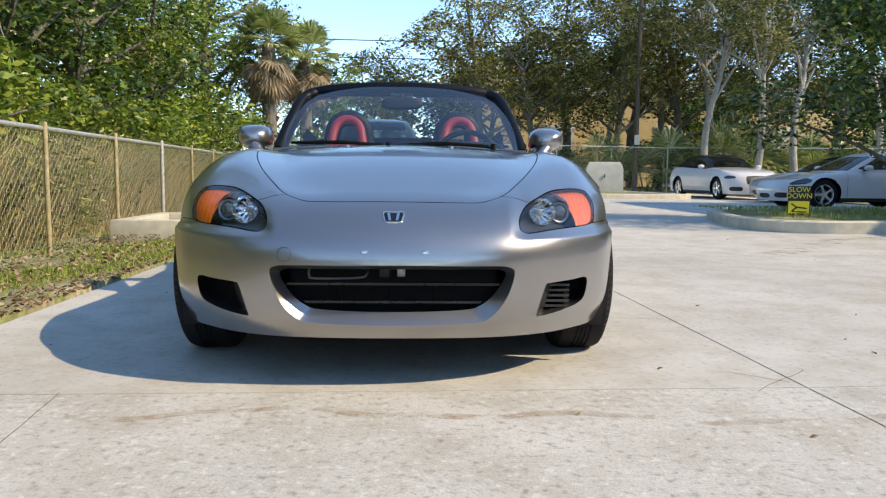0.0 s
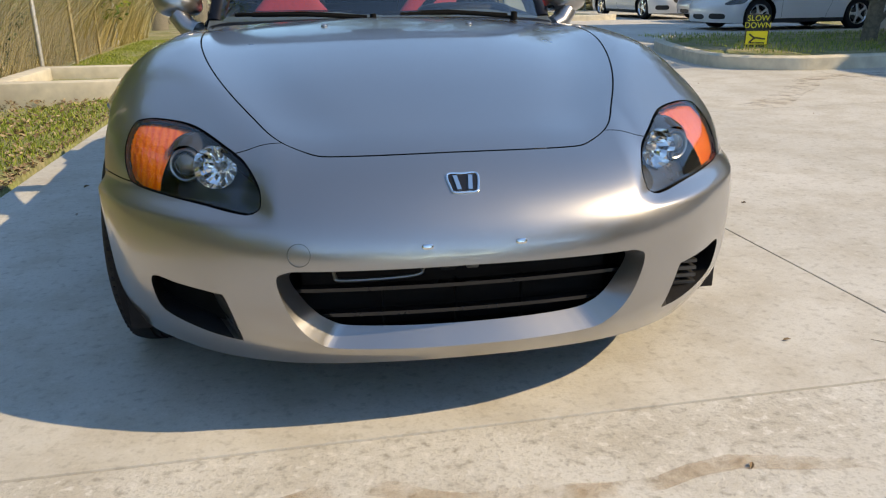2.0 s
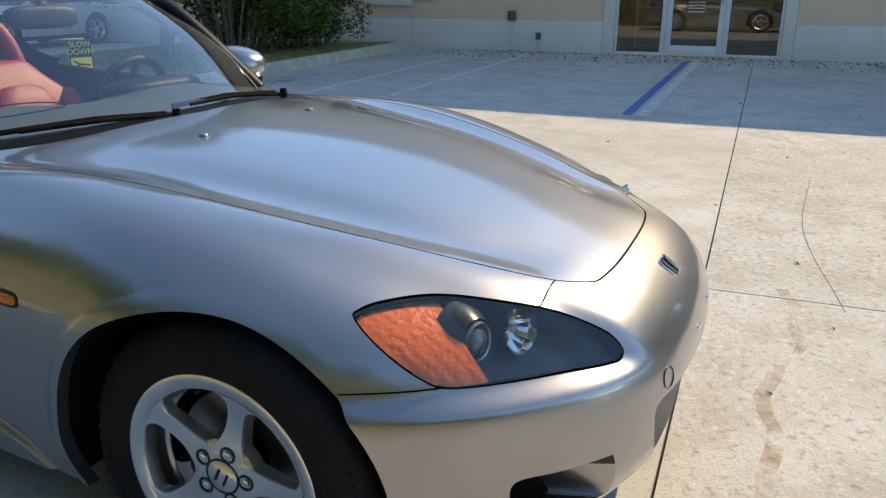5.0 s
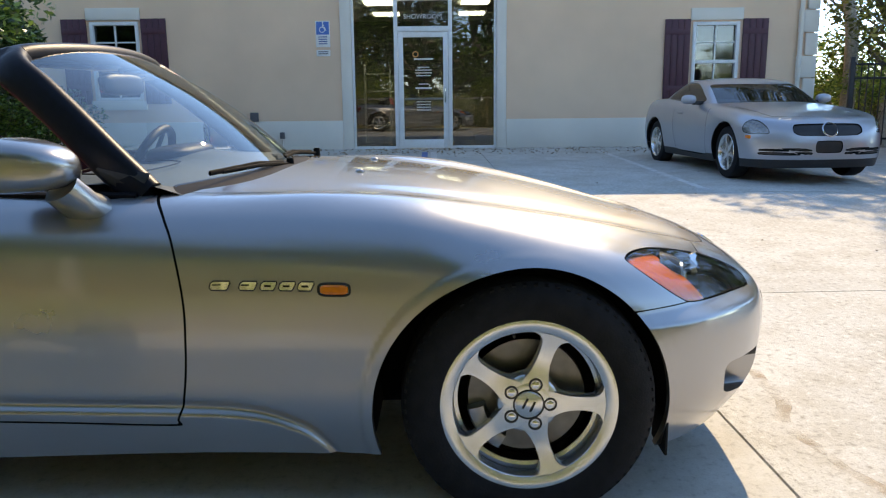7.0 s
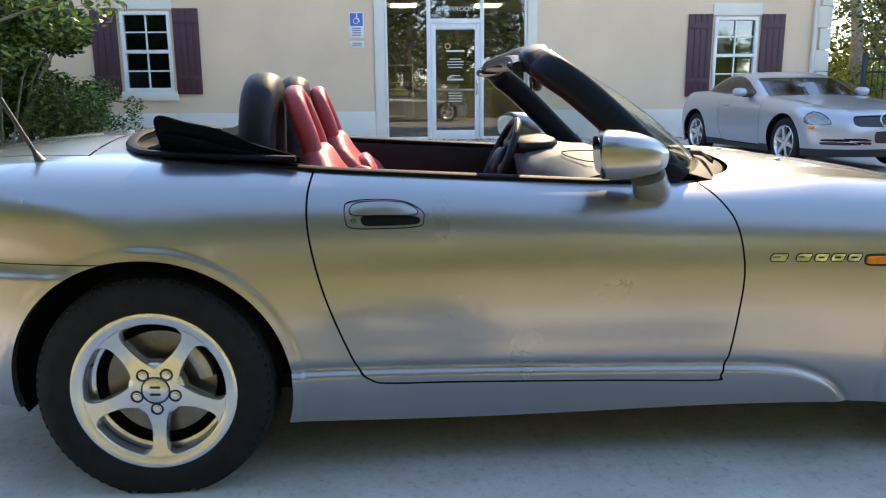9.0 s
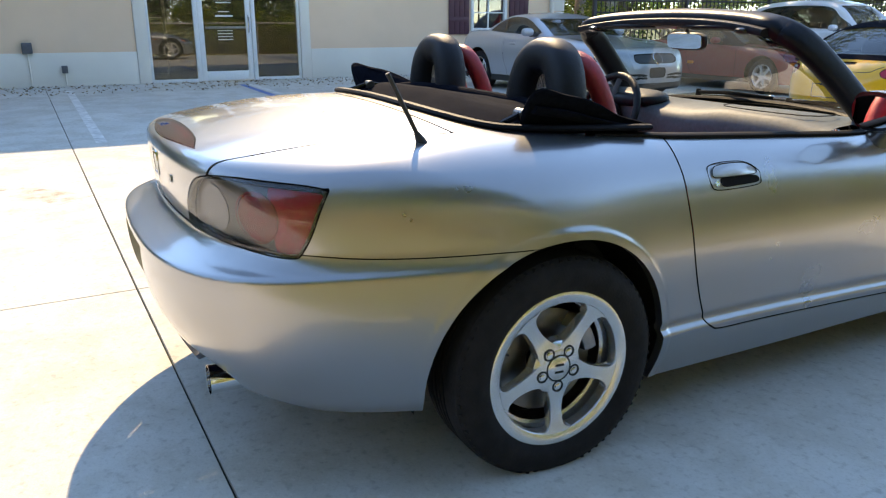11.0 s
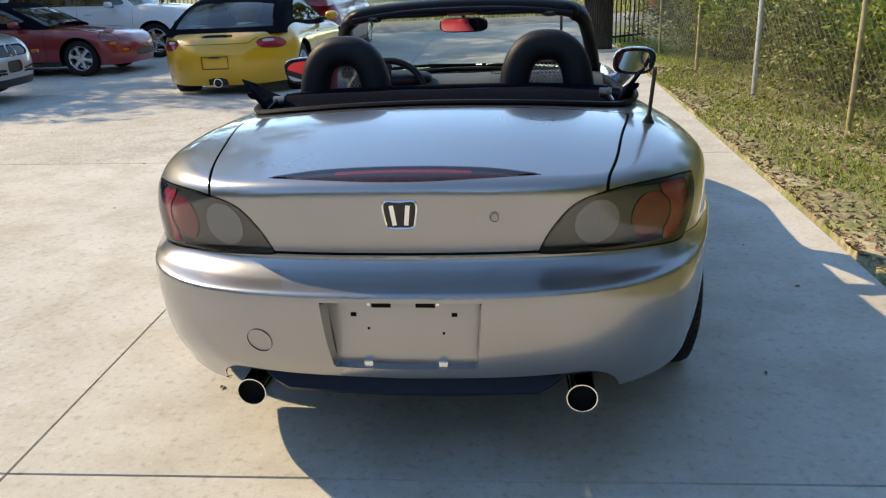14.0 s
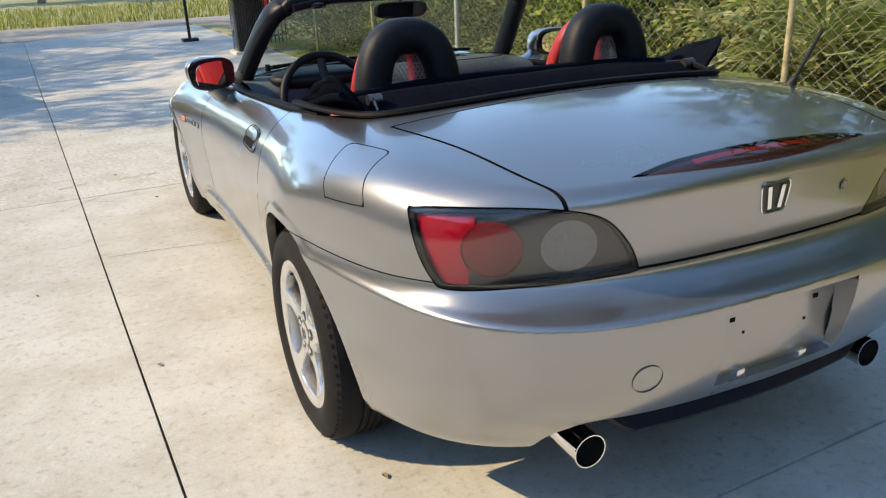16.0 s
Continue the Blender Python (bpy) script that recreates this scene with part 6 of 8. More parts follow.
def tree(name, label, seed, height, spread, trunk_r, mat_leaf, mat_bark, n_leaves, leaf, clear_stem=.35, limbs=9, clump=.55, lean=(0, 0), at=None):
    rng = np.random.default_rng(seed)
    t = thing(name, label, "tree", at)
    bm = bmesh.new()
    top = Vector((lean[0], lean[1], height * .72))
    stem = smooth_path([(0, 0, -.2), (.04 * height * rng.normal() * .4, .04 * height * rng.normal() * .4, height * .25), (lean[0] * .6, lean[1] * .6, height * .5), top], 4)
    limb(bm, stem, trunk_r, trunk_r * .35, 9)
    clumps = []
    for k in range(limbs):
        u = clear_stem + (1 - clear_stem) * (k + rng.random()) / limbs
        root = stem[min(int(u * (len(stem) - 1)), len(stem) - 1)]
        a = k * 2.4 + rng.uniform(-.4, .4)
        reach = spread * rng.uniform(.6, 1.05) * (1.1 - .45 * u)
        rise = height * rng.uniform(.10, .30)
        tip = root + Vector((math.cos(a) * reach, math.sin(a) * reach, rise))
        mid = root.lerp(tip, .5) + Vector((rng.normal() * .12 * reach, rng.normal() * .12 * reach, rise * .12))
        path = smooth_path([root, mid, tip], 4)
        limb(bm, path, trunk_r * .36, trunk_r * .08, 6)
        for _ in range(2):
            q = path[rng.integers(4, len(path))]
            e = q + Vector((rng.normal() * .3 * reach, rng.normal() * .3 * reach, rng.uniform(.0, .3) * reach))
            limb(bm, [q, q.lerp(e, .5) + Vector((0, 0, .03)), e], trunk_r * .12, trunk_r * .04, 5)
            clumps.append((*e, clump * spread * rng.uniform(.25, .5)))
        clumps.append((*tip, clump * spread * rng.uniform(.3, .62)))
        clumps.append((*mid, clump * spread * rng.uniform(.2, .45)))
    for _ in range(limbs // 2):
        a, rr = rng.uniform(0, 6.28), spread * rng.uniform(.1, .6)
        clumps.append((lean[0] + rr * math.cos(a), lean[1] + rr * math.sin(a), height * rng.uniform(.72, .98), clump * spread * rng.uniform(.25, .5)))
    part("trunk", bm, mat_bark, t, smooth=60)
    v, f = leaves(rng, clumps, n_leaves, leaf)
    piece("crown", mesh_of("crown", v, f, mat_leaf, smooth=False), t)
    return t


def shrub(name, label, seed, rx, ry, h, mat_leaf, n, leaf, at=None, low=.0):
    rng = np.random.default_rng(seed)
    t = thing(name, label, "shrub", at)
    bm = bmesh.new()
    clumps = []
    for k in range(16):
        a, u = rng.uniform(0, 6.28), rng.random()**.5
        tip = Vector((rx * u * math.cos(a), ry * u * math.sin(a), low + (h - low) * rng.uniform(.25, .95) * (1.05 - .35 * u)))
        limb(bm, [(tip.x * .2, tip.y * .2, -.1), (tip.x * .6, tip.y * .6, tip.z * .6), tip], .022, .006, 5)
        clumps.append((*tip, .34 * min(rx, ry, h) * rng.uniform(.7, 1.3)))
    part("stem", bm, bark, t)
    v, f = leaves(rng, clumps, n, leaf)
    piece("foliage", mesh_of("foliage", v, f, mat_leaf, smooth=False), t)
    return t


def fan_palm(name, label, seed, height, fronds, reach, at=None, dead=8):
    rng = np.random.default_rng(seed)
    t = thing(name, label, "palm", at)
    if height > .6:
        bm = bmesh.new()
        sweep([(0, 0, -.2), (.03, 0, height * .5), (0, .03, height)], lambda u: oval(.22 - .03 * u, .22 - .03 * u, 10), bm=bm)
        for k in range(int(height / .16)):
            a = k * 2.4
            join(bm, box(-.03, .03, .0, .10, 0, .16), pose(.18 * math.cos(a), .18 * math.sin(a), .16 * k + .2, -25, 0, math.degrees(a) - 90))
        part("trunk", bm, bark, t)
    for what, count, mat in (("frond_crown", fronds, frond_green), ("dead_skirt", dead, frond_dead)):
        if not count:
            continue
        v, f = [], []
        for k in range(count):
            a = k * 2.399 + rng.uniform(-.3, .3)
            el = rng.uniform(-.45, 1.35) if what == "frond_crown" else rng.uniform(-1.45, -.7)
            out = Vector((math.cos(a) * math.cos(el), math.sin(a) * math.cos(el), math.sin(el)))
            side = out.cross(Vector((0, 0, 1))).normalized()
            up = side.cross(out)
            root = Vector((0, 0, max(height - .05, .05) - (0 if what == "frond_crown" or height < 1 else .55 * rng.random())))
            hand_at = root + out * reach * .55
            w = side * .012
            i = len(v)
            v += [root - w, root + w, hand_at + w, hand_at - w]
            f.append((i, i + 1, i + 2, i + 3))
            for j in range(17):
                b = (j - 8) / 8 * 1.75
                way = (out * math.cos(b) + side * math.sin(b) + up * .10).normalized()
                L = reach * rng.uniform(.42, .56) * (1 - .18 * abs(b) / 1.75)
                mid = hand_at + way * L * .6
                tip = hand_at + way * L - Vector((0, 0, .22 * L))
                q = way.cross(up).normalized() * (.022 if height < 1 else .034)
                i = len(v)
                v += [hand_at, mid - q, tip, mid + q]
                f.append((i, i + 1, i + 2, i + 3))
        piece(what, mesh_of(what, v, f, mat, smooth=False), t)
    return t


def put(ob, x, y, z=0.0, turn=0.0, k=1.0):
    return copy_thing(ob, Matrix.Translation((x, y, z)) @ pose(0, 0, 0, 0, 0, turn) @ Matrix.Scale(k, 4))


# wood behind the side fence
rng = np.random.default_rng(21)
oak = tree("broadleaf_tree", "dense dark green broadleaf tree overgrown with vines", 1, 8.5, 3.2, .22, leaf_deep, bark, 12000, .071, .10, 20, .46, at=pose(-7.0, 9.0, -.1))
bright = tree("broadleaf_tree", "bright green broadleaf tree in full leaf", 2, 6.2, 2.6, .15, leaf_mid, bark, 11500, .063, .06, 20, .48, at=pose(-6.2, 16.0, -.1))
far_oak = tree("broadleaf_tree", "distant green broadleaf tree", 8, 8.5, 3.2, .22, leaf_deep, bark, 3400, .18, .15, 13, .6, at=pose(-24, -36, 0))
brake_bush = shrub("tall_shrub", "tangled green shrub with thin stems behind the fence", 3, 1.5, 1.5, 2.6, leaf_mid, 3600, .062, at=pose(-5.2, 12.5, -.1))
dark_bush = shrub("tall_shrub", "dark green leafy shrub behind the fence", 4, 1.4, 1.4, 2.2, leaf_deep, 3200, .064, at=pose(-5.3, -2.5, -.1))
olive_bush = shrub("tall_shrub", "dry olive-coloured shrub behind the fence", 5, 1.3, 1.3, 1.7, leaf_straw, 4600, .042, at=pose(-4.8, 4.5, -.1))
for x, y, k in ((-8.5, 5.5, 1.1), (-9.5, 12.5, 1.2), (-6.6, 12.8, .85), (-7.4, 1.0, 1.0), (-8.6, -4, .7), (-7.2, -9.0, .42), (-10, 18, 1.2), (-6.4, 21.5, 1.0), (-10, -13, .45)):
    put(oak, x, y, -.1, rng.uniform(0, 360), k)
for x, y, k in ((-11, 8, 1.25), (-10.5, -1, 1.2), (-12.5, 15, 1.35), (-13, 2, 1.3)):
    put(far_oak, x, y, -.1, rng.uniform(0, 360), k)
for x, y, k in ((-7.4, 19.8, .95), (-7.5, 24, 1.05), (-4.8, 23.5, .75), (-3.4, 27.5, .8), (-8.8, 15.5, 1.1), (-6.3, 5.8, .8), (-6.2, -6.6, .75), (-6.8, -12.5, .5)):
    put(bright, x, y, -.1, rng.uniform(0, 360), k)
for k in range(20):
    y = -13 + 1.55 * k + rng.uniform(-.4, .4)
    src = (olive_bush, brake_bush, olive_bush)[(k * 7) % 3] if y < 3 or y > 14 else (olive_bush, brake_bush)[k % 2]
    put(src, line_x(y) - 1.9 - rng.uniform(0, .9), y, -.12, rng.uniform(0, 360), rng.uniform(.8, 1.15))
for k in range(9):
    y = -11 + 2.9 * k
    put(dark_bush, line_x(y) - 4.3 - rng.uniform(0, .8), y, -.12, rng.uniform(0, 360), rng.uniform(1.2, 1.7))
for k in range(15):
    y = 1.6 + 1.0 * k + rng.uniform(-.3, .3)
    put((olive_bush, brake_bush, olive_bush, dark_bush)[k % 4], line_x(y) - .95 - rng.uniform(0, .5), y, -.14, 61 * k, rng.uniform(.42, .66))
palmetto = fan_palm("palmetto", "low green palmetto with spreading fan fronds behind the fence", 6, .3, 26, 1.25, at=pose(-4.35, -.6, -.1), dead=4)
for x, y, k in ((-4.2, 1.4, 1.0), (-4.9, -3.4, 1.0), (-5.2, 3.4, 1.15), (-4.3, .3, 1.2), (-4.6, -7.6, .9)):
    put(palmetto, x, y, -.1, rng.uniform(0, 360), k)
cabbage = fan_palm("cabbage_palm", "tall cabbage palm with a shaggy skirt of dead fronds", 7, 4.5, 52, 1.25, at=pose(-4.1, 19.6, -.1), dead=42)
put(cabbage, -3.25, 21.2, -.1, 100, .98)
put(cabbage, -7.9, 8.0, -.1, 40, .7)
# hanging vines and a bare pale stem close to the fence
vine = thing("vine", "bare grey vines hanging from the trees", "vine")
for k in range(10):
    x, y = -5.0 - rng.uniform(0, 1.4), 5.0 + rng.uniform(0, 3.5)
    pts = [(x + .1 * rng.normal(), y + .1 * rng.normal(), 5.2 - .8 * j + .1 * rng.normal()) for j in range(6)]
    part("vine_stem", sweep(smooth_path(pts, 3), oval(.009, .009, 5)), pale_bark, vine)
stem = thing("bare_trunk", "pale bare trunk standing behind the fence", "tree trunk")
part("trunk", sweep(smooth_path([(-4.6, 5.6, -.2), (-4.62, 5.65, 1.0), (-4.7, 5.7, 2.2), (-4.9, 5.9, 3.6)]), lambda u: oval(.09 - .03 * u, .09 - .03 * u, 9)), pale_bark, stem)

# sparse wood at the far end of the lot
thin = tree("slender_tree", "slender pale-trunked tree with a thin olive crown", 11, 9.5, 3.0, .17, leaf_olive, pale_bark, 5600, .075, .55, 10, .42, (.8, .2), at=pose(11.8, 27.2, 0))
airy = tree("spreading_tree", "wide spreading tree with dark crooked limbs and sparse leaves", 12, 8.0, 4.2, .20, leaf_olive, bark, 10000, .078, .38, 14, .40, (-.6, 0), at=pose(5.6, 32.0, 0))
for x, y, a, k in ((15.0, 26.2, 40, 1.0), (13.2, 30, 120, 1.15), (18.5, 27, 200, 1.05), (22, 28, 300, 1.1), (17, 33, 80, 1.2), (9.4, 33, 10, 1.0), (12.6, 24.6, 250, .9)):
    put(thin, x, y, 0, a, k)
for x, y, a, k in ((4.5, 39, 80, 1.0), (9.2, 31.5, 200, 1.0), (12.8, 33, 20, 1.15), (19.5, 31.5, 130, 1.1), (25, 30, 60, 1.1), (-1.5, 34, 190, .78), (3.4, 33.5, 40, 1.2), (7.6, 35, 290, 1.3), (11.2, 35.5, 130, 1.3), (15.2, 29.5, 250, .85)):
    put(airy, x, y, 0, a, k)
for x, y, k in ((8.4, 30.2, 1.2), (11.2, 30.0, 1.3), (13.6, 29.2, 1.5), (16.5, 28.6, 1.2), (19.5, 27.8, 1.2)):
    put(palmetto, x, y, 0, rng.uniform(0, 360), k * 1.6)
for k in range(8):
    x = 12.5 + 2.6 * k
    put((dark_bush, olive_bush, brake_bush)[k % 3], x, 31.0 - .22 * max(0, x - 10) + rng.uniform(0, 1.5), 0, rng.uniform(0, 360), rng.uniform(.8, 1.2))
for x, y, k in ((-5, 36, .8), (-1.5, 40, .8), (2.0, 38.5, .62), (14.5, 38, .72), (18.0, 40, .85), (22.5, 37, .8), (27, 39, .9), (31, 34, .85)):
    put(far_oak, x, y, 0, rng.uniform(0, 360), k)
for k in range(9):
    put((dark_bush, brake_bush, dark_bush)[k % 3], 1.0 + 2.5 * k, 31.5 + rng.uniform(0, 2), 0, rng.uniform(0, 360), rng.uniform(.75, 1.1))
# planting island and showroom front
tree("island_tree", "dense dark green tree on the planting island", 14, 4.6, 2.1, .11, leaf_deep, bark, 18000, .055, .12, 16, .62, at=pose(7.2, 7.5, .2))
glossy = shrub("shrub", "tall glossy green shrub with yellow young leaves on the planting island", 15, 1.15, 1.05, 3.1, leaf_deep, 17000, .056, at=pose(8.5, 7.35, .22), low=.9)
put(glossy, 9.3, 8.2, .2, 140, 1.0)
put(dark_bush, 10.4, 6.85, .2, 30, .56)
put(dark_bush, 9.7, 7.2, .2, 250, .62)
put(dark_bush, 8.8, 6.9, .2, 90, .5)
put(dark_bush, 10.2, 6.95, .2, 200, .54)
put(dark_bush, 9.4, 6.9, .2, 310, .5)
put(dark_bush, 10.4, 8.4, .2, 130, .5)
put(dark_bush, 9.2, 8.0, .2, 130, .42)
for k in range(9):
    put((olive_bush, brake_bush)[k % 3 == 1], line_x(-1.0 - k) - .95 - .35 * (k % 2), -1.4 - 1.05 * k, -.12, 77 * k, .62 + .08 * (k % 3))
# woods round the showroom and over the street
for x, y, a, k in ((15.5, -10.5, 0, .95), (13.2, -14.5, 90, 1.5), (18, -13, 200, 1.1), (12.6, -19, 30, 1.5), (13.3, -8.7, 160, .72)):
    put(airy, x, y, 0, a, k)
for x, y, a, k in ((12.9, -7.7, 70, .9), (12.7, -8.4, 190, 1.08)):
    put(thin, x, y, 0, a, k)
for x, y, k in ((13.4, -9.4, .8), (14.2, -12.2, .9), (13.0, -16.0, .8), (15, -17.5, .9)):
    put(bright, x, y, 0, rng.uniform(0, 360), k)
for k in range(16):
    put(far_oak, -48 + 7.2 * k + rng.uniform(-1.5, 1.5), -44 - rng.uniform(0, 8), 0, rng.uniform(0, 360), rng.uniform(.9, 1.3))
for x, y in ((27, -19), (20, -19), (17, -22)):
    put(far_oak, x, y, 0, 31 * x, 1.1)
for k in range(9):
    put(far_oak, -20 - rng.uniform(0, 5), -28 + 8.5 * k, 0, rng.uniform(0, 360), .5 if k in (1, 2) else 1.35)
for k in range(6):
    put(far_oak, 20 + 7 * k, 58 + rng.uniform(0, 8), 0, rng.uniform(0, 360), rng.uniform(1.1, 1.4))

for k in range(8):
    put((brake_bush, olive_bush, dark_bush)[k % 3], 13.0 + 1.15 * k, -8.1 - .35 * k, 0, 55 * k, .8 + .1 * (k % 3))


# ---------------------------------------------------------------- showroom
def stucco(name, col):
    m, t, b = nodes(name)
    n, k = tex(t, "Noise", .8, 6), tex(t, "Noise", 110, 5)
    lo, hi = tuple(c * .93 for c in col), tuple(min(1, c * 1.04) for c in col)
    link(t, ramp(t, n.outputs["Fac"], (.35, lo), (.65, hi)).outputs["Color"], b.inputs["Base Color"])
    b.inputs["Roughness"].default_value = .9
    bump(t, b, k.outputs["Fac"], .5, .004)
    return m


tan_wall, cream = stucco("tan_stucco", (.86, .575, .40)), stucco("cream_stucco", (.77, .70, .61))
white_trim = plain("white_frame_paint", (.75, .75, .73), .4, vary=.05)
maroon = plain("maroon_shutter_paint", (.085, .022, .035), .55, vary=.15, scale=20)
pane_dark = clear("window_glass", (.34, .39, .40), ior=2.0)
# the room's lack of light is put into this dark grey
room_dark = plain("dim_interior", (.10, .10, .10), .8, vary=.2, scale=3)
roof_tile = plain("clay_roof", (.30, .14, .09), .8, vary=.3, scale=9)
BX, Z0 = 11.80, .13
wall = thing("wall_showroom", "tan stucco showroom wall with cream base and quoins", "wall", kind="structure")
win_z, win_h = 1.06, 1.40
WINDOWS = ((6.185, .88, 1.06), (-4.70, .84, .95))
spans = [(-6.48, -5.12), (-4.28, -.92), (2.10, 5.745), (6.625, 14.0)]
for a, b in spans:
    part("wall_panel", box(BX, BX + .3, a, b, Z0 - .1, 5.0), tan_wall, wall, smooth=0)
    part("base_band", box(BX - .025, BX - .002, a, b, Z0 - .1, .66, .006), cream, wall)
for c, w, win_z in WINDOWS:
    part("wall_panel", box(BX, BX + .3, c - w / 2, c + w / 2, Z0 - .1, win_z), tan_wall, wall, smooth=0)
    part("wall_panel", box(BX, BX + .3, c - w / 2, c + w / 2, win_z + win_h, 5.0), tan_wall, wall, smooth=0)
    part("base_band", box(BX - .025, BX - .002, c - w / 2 + .002, c + w / 2 - .002, Z0 - .1, .66, .006), cream, wall)
part("wall_panel", box(BX, BX + .3, -.92, 2.10, 3.35, 5.0), tan_wall, wall, smooth=0)
part("door_surround", box(BX - .03, BX + .29, -.915, -.735, Z0 - .1, 3.35, .006), cream, wall)
part("door_surround", box(BX - .03, BX + .29, 1.90, 2.095, Z0 - .1, 3.35, .006), cream, wall)
part("door_surround", box(BX - .03, BX + .29, -.733, 1.898, 3.20, 3.346, .006), cream, wall)
for k in range(12):
    z = Z0 + .02 + .40 * k
    w = .36 if k % 2 else .22
    part("quoin", box(BX - .05, BX - .004, -6.53, -6.53 + w, z, z + .385, .008), cream, wall)
part("downpipe", sweep([(BX - .07, -6.20, 4.6), (BX - .07, -6.20, .2)], oval(.04, .04, 10)), cream, wall)
tagged(part("wall_showroom_south", box(BX + .302, 24, -6.48, -6.18, 0, 5.0), tan_wall), "tan stucco end wall of the showroom", "wall", kind="structure")
tagged(part("wall_showroom_north", box(BX + .302, 24, 13.7, 14.0, 0, 5.0), tan_wall), "tan stucco end wall of the showroom", "wall", kind="structure")
tagged(part("wall_showroom_back", box(17.0, 17.2, -6.0, 13.6, 0, 4.6), room_dark), "inner wall of the showroom, dimness put into its grey", "wall", kind="structure")
tagged(part("showroom_floor", box(BX + .31, 17.0, -6.0, 13.6, 0, Z0), plain("grey_floor_tiles", (.22, .22, .22), .3, vary=.1, scale=2)), "grey tiled showroom floor", "floor", kind="structure")
tagged(part("ceiling", box(BX + .31, 17.0, -6.0, 13.6, 2.92, 3.0), plain("white_ceiling", (.6, .6, .6), .9)), "white showroom ceiling", "ceiling", kind="structure")
eave = thing("roof_showroom", "low hipped clay tile roof with cream eaves", "roof", kind="structure")
part("soffit", box(BX - .55, 24.4, -6.85, 14.5, 5.00, 5.16, .01), cream, eave)
bm = bmesh.new()
lo = [bm.verts.new(p) for p in ((BX - .6, -6.9, 5.164), (24.5, -6.9, 5.164), (24.5, 14.6, 5.164), (BX - .6, 14.6, 5.164))]
hi = [bm.verts.new(p) for p in ((17.6, -1.0, 7.0), (17.8, 9.0, 7.0))]
for q in ((lo[0], lo[1], hi[0]), (lo[1], lo[2], hi[1], hi[0]), (lo[2], lo[3], hi[1]), (lo[3], lo[0], hi[0], hi[1]), lo[::-1]):
    bm.faces.new(q)
part("tile_cover", bm, roof_tile, eave, smooth=0)
light_panel = bpy.data.materials.new("ceiling_light_panel")
light_panel.use_nodes = True
light_panel.node_tree.nodes["Principled BSDF"].inputs["Emission Color"].default_value = (1, .97, .9, 1)
light_panel.node_tree.nodes["Principled BSDF"].inputs["Emission Strength"].default_value = 9.0
for x in (13.2, 15.2):
    for y in (-.4, 1.5, 3.4):
        lt = thing("ceiling_light", "square white ceiling light inside the showroom", "lamp", group="showroom ceiling lights")
        part("diffuser", box(x - .28, x + .28, y - .28, y + .28, 2.885, 2.916), light_panel, lt)
desk = thing("counter", "counter inside the showroom, its top in the room's dim grey", "counter")
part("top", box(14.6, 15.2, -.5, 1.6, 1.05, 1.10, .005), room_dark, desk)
part("front", box(14.65, 14.7, -.45, 1.55, Z0, 1.05), plain("grey_panel", (.3, .3, .3), .5), desk)
shelf = thing("display_shelf", "shelf with boxed parts inside the showroom", "shelf")
for k in range(5):
    part("board", box(13.6, 13.9, 1.35, 1.86, Z0 + .35 * k + .02, Z0 + .35 * k + .04), white_trim, shelf)
for y in (1.34, 1.86):
    part("upright", box(13.6, 13.9, y, y + .02, Z0, 1.75), white_trim, shelf)
for n_win, (c, w, win_z) in enumerate(WINDOWS):
    o = thing(f"window_{n_win + 1}", "white sash window with six-light panes in a tan wall", "window", kind="structure")
    y0, y1, z0, z1 = c - w / 2, c + w / 2, win_z, win_z + win_h
    for a in ((y0, y0 + .06, z0, z1), (y1 - .06, y1, z0, z1), (y0 + .06, y1 - .06, z1 - .06, z1), (y0 + .06, y1 - .06, z0, z0 + .06), (y0 + .06, y1 - .06, (z0 + z1) / 2 - .03, (z0 + z1) / 2 + .03)):
        part("window_frame", box(BX - .03, BX + .08, *a, .004), white_trim, o)
    for a in ((c - .012, c + .012, z0 + .06, (z0 + z1) / 2 - .03), (c - .012, c + .012, (z0 + z1) / 2 + .03, z1 - .06)):
        part("glazing_bar", box(BX + .01, BX + .04, *a), white_trim, o)
    for k in (.25, .75):
        z = z0 + win_h * k + (.01 if k < .5 else -.01)
        part("glazing_bar", box(BX + .012, BX + .038, y0 + .06, y1 - .06, z - .012, z + .012), white_trim, o)
    for a in ((z0 + .06, (z0 + z1) / 2 - .03), ((z0 + z1) / 2 + .03, z1 - .06)):
        for b in ((y0 + .06, c - .012), (c + .012, y1 - .06)):
            part("pane", box(BX + .045, BX + .052, *b, *a), pane_dark, o)
    part("window_sill", box(BX - .06, BX + .02, y0 - .06, y1 + .06, z0 - .17, z0 - .004, .008), cream, o)
    part("lintel", box(BX - .045, BX - .004, y0 - .05, y1 + .05, z1 + .03, z1 + .24, .008), cream, o)
    # dark sheet standing in for the unlit room behind the panes
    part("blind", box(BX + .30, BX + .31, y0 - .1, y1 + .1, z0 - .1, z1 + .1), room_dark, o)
    for s in (-1, 1):
        sh = thing("shutter", "maroon board shutter fixed beside the window", "shutter", group="window shutters")
        e = y0 - .05 - .46 if s < 0 else y1 + .05
        for k in range(4):
            part("board", box(BX - .045, BX - .012, e + .115 * k + .003, e + .115 * k + .112, z0 - .06, z1 + .05, .004), maroon, sh)
        for z in (z0 + .18, z1 - .22):
            part("batten", box(BX - .050, BX - .0455, e + .01, e + .45, z, z + .10, .002), maroon, sh)
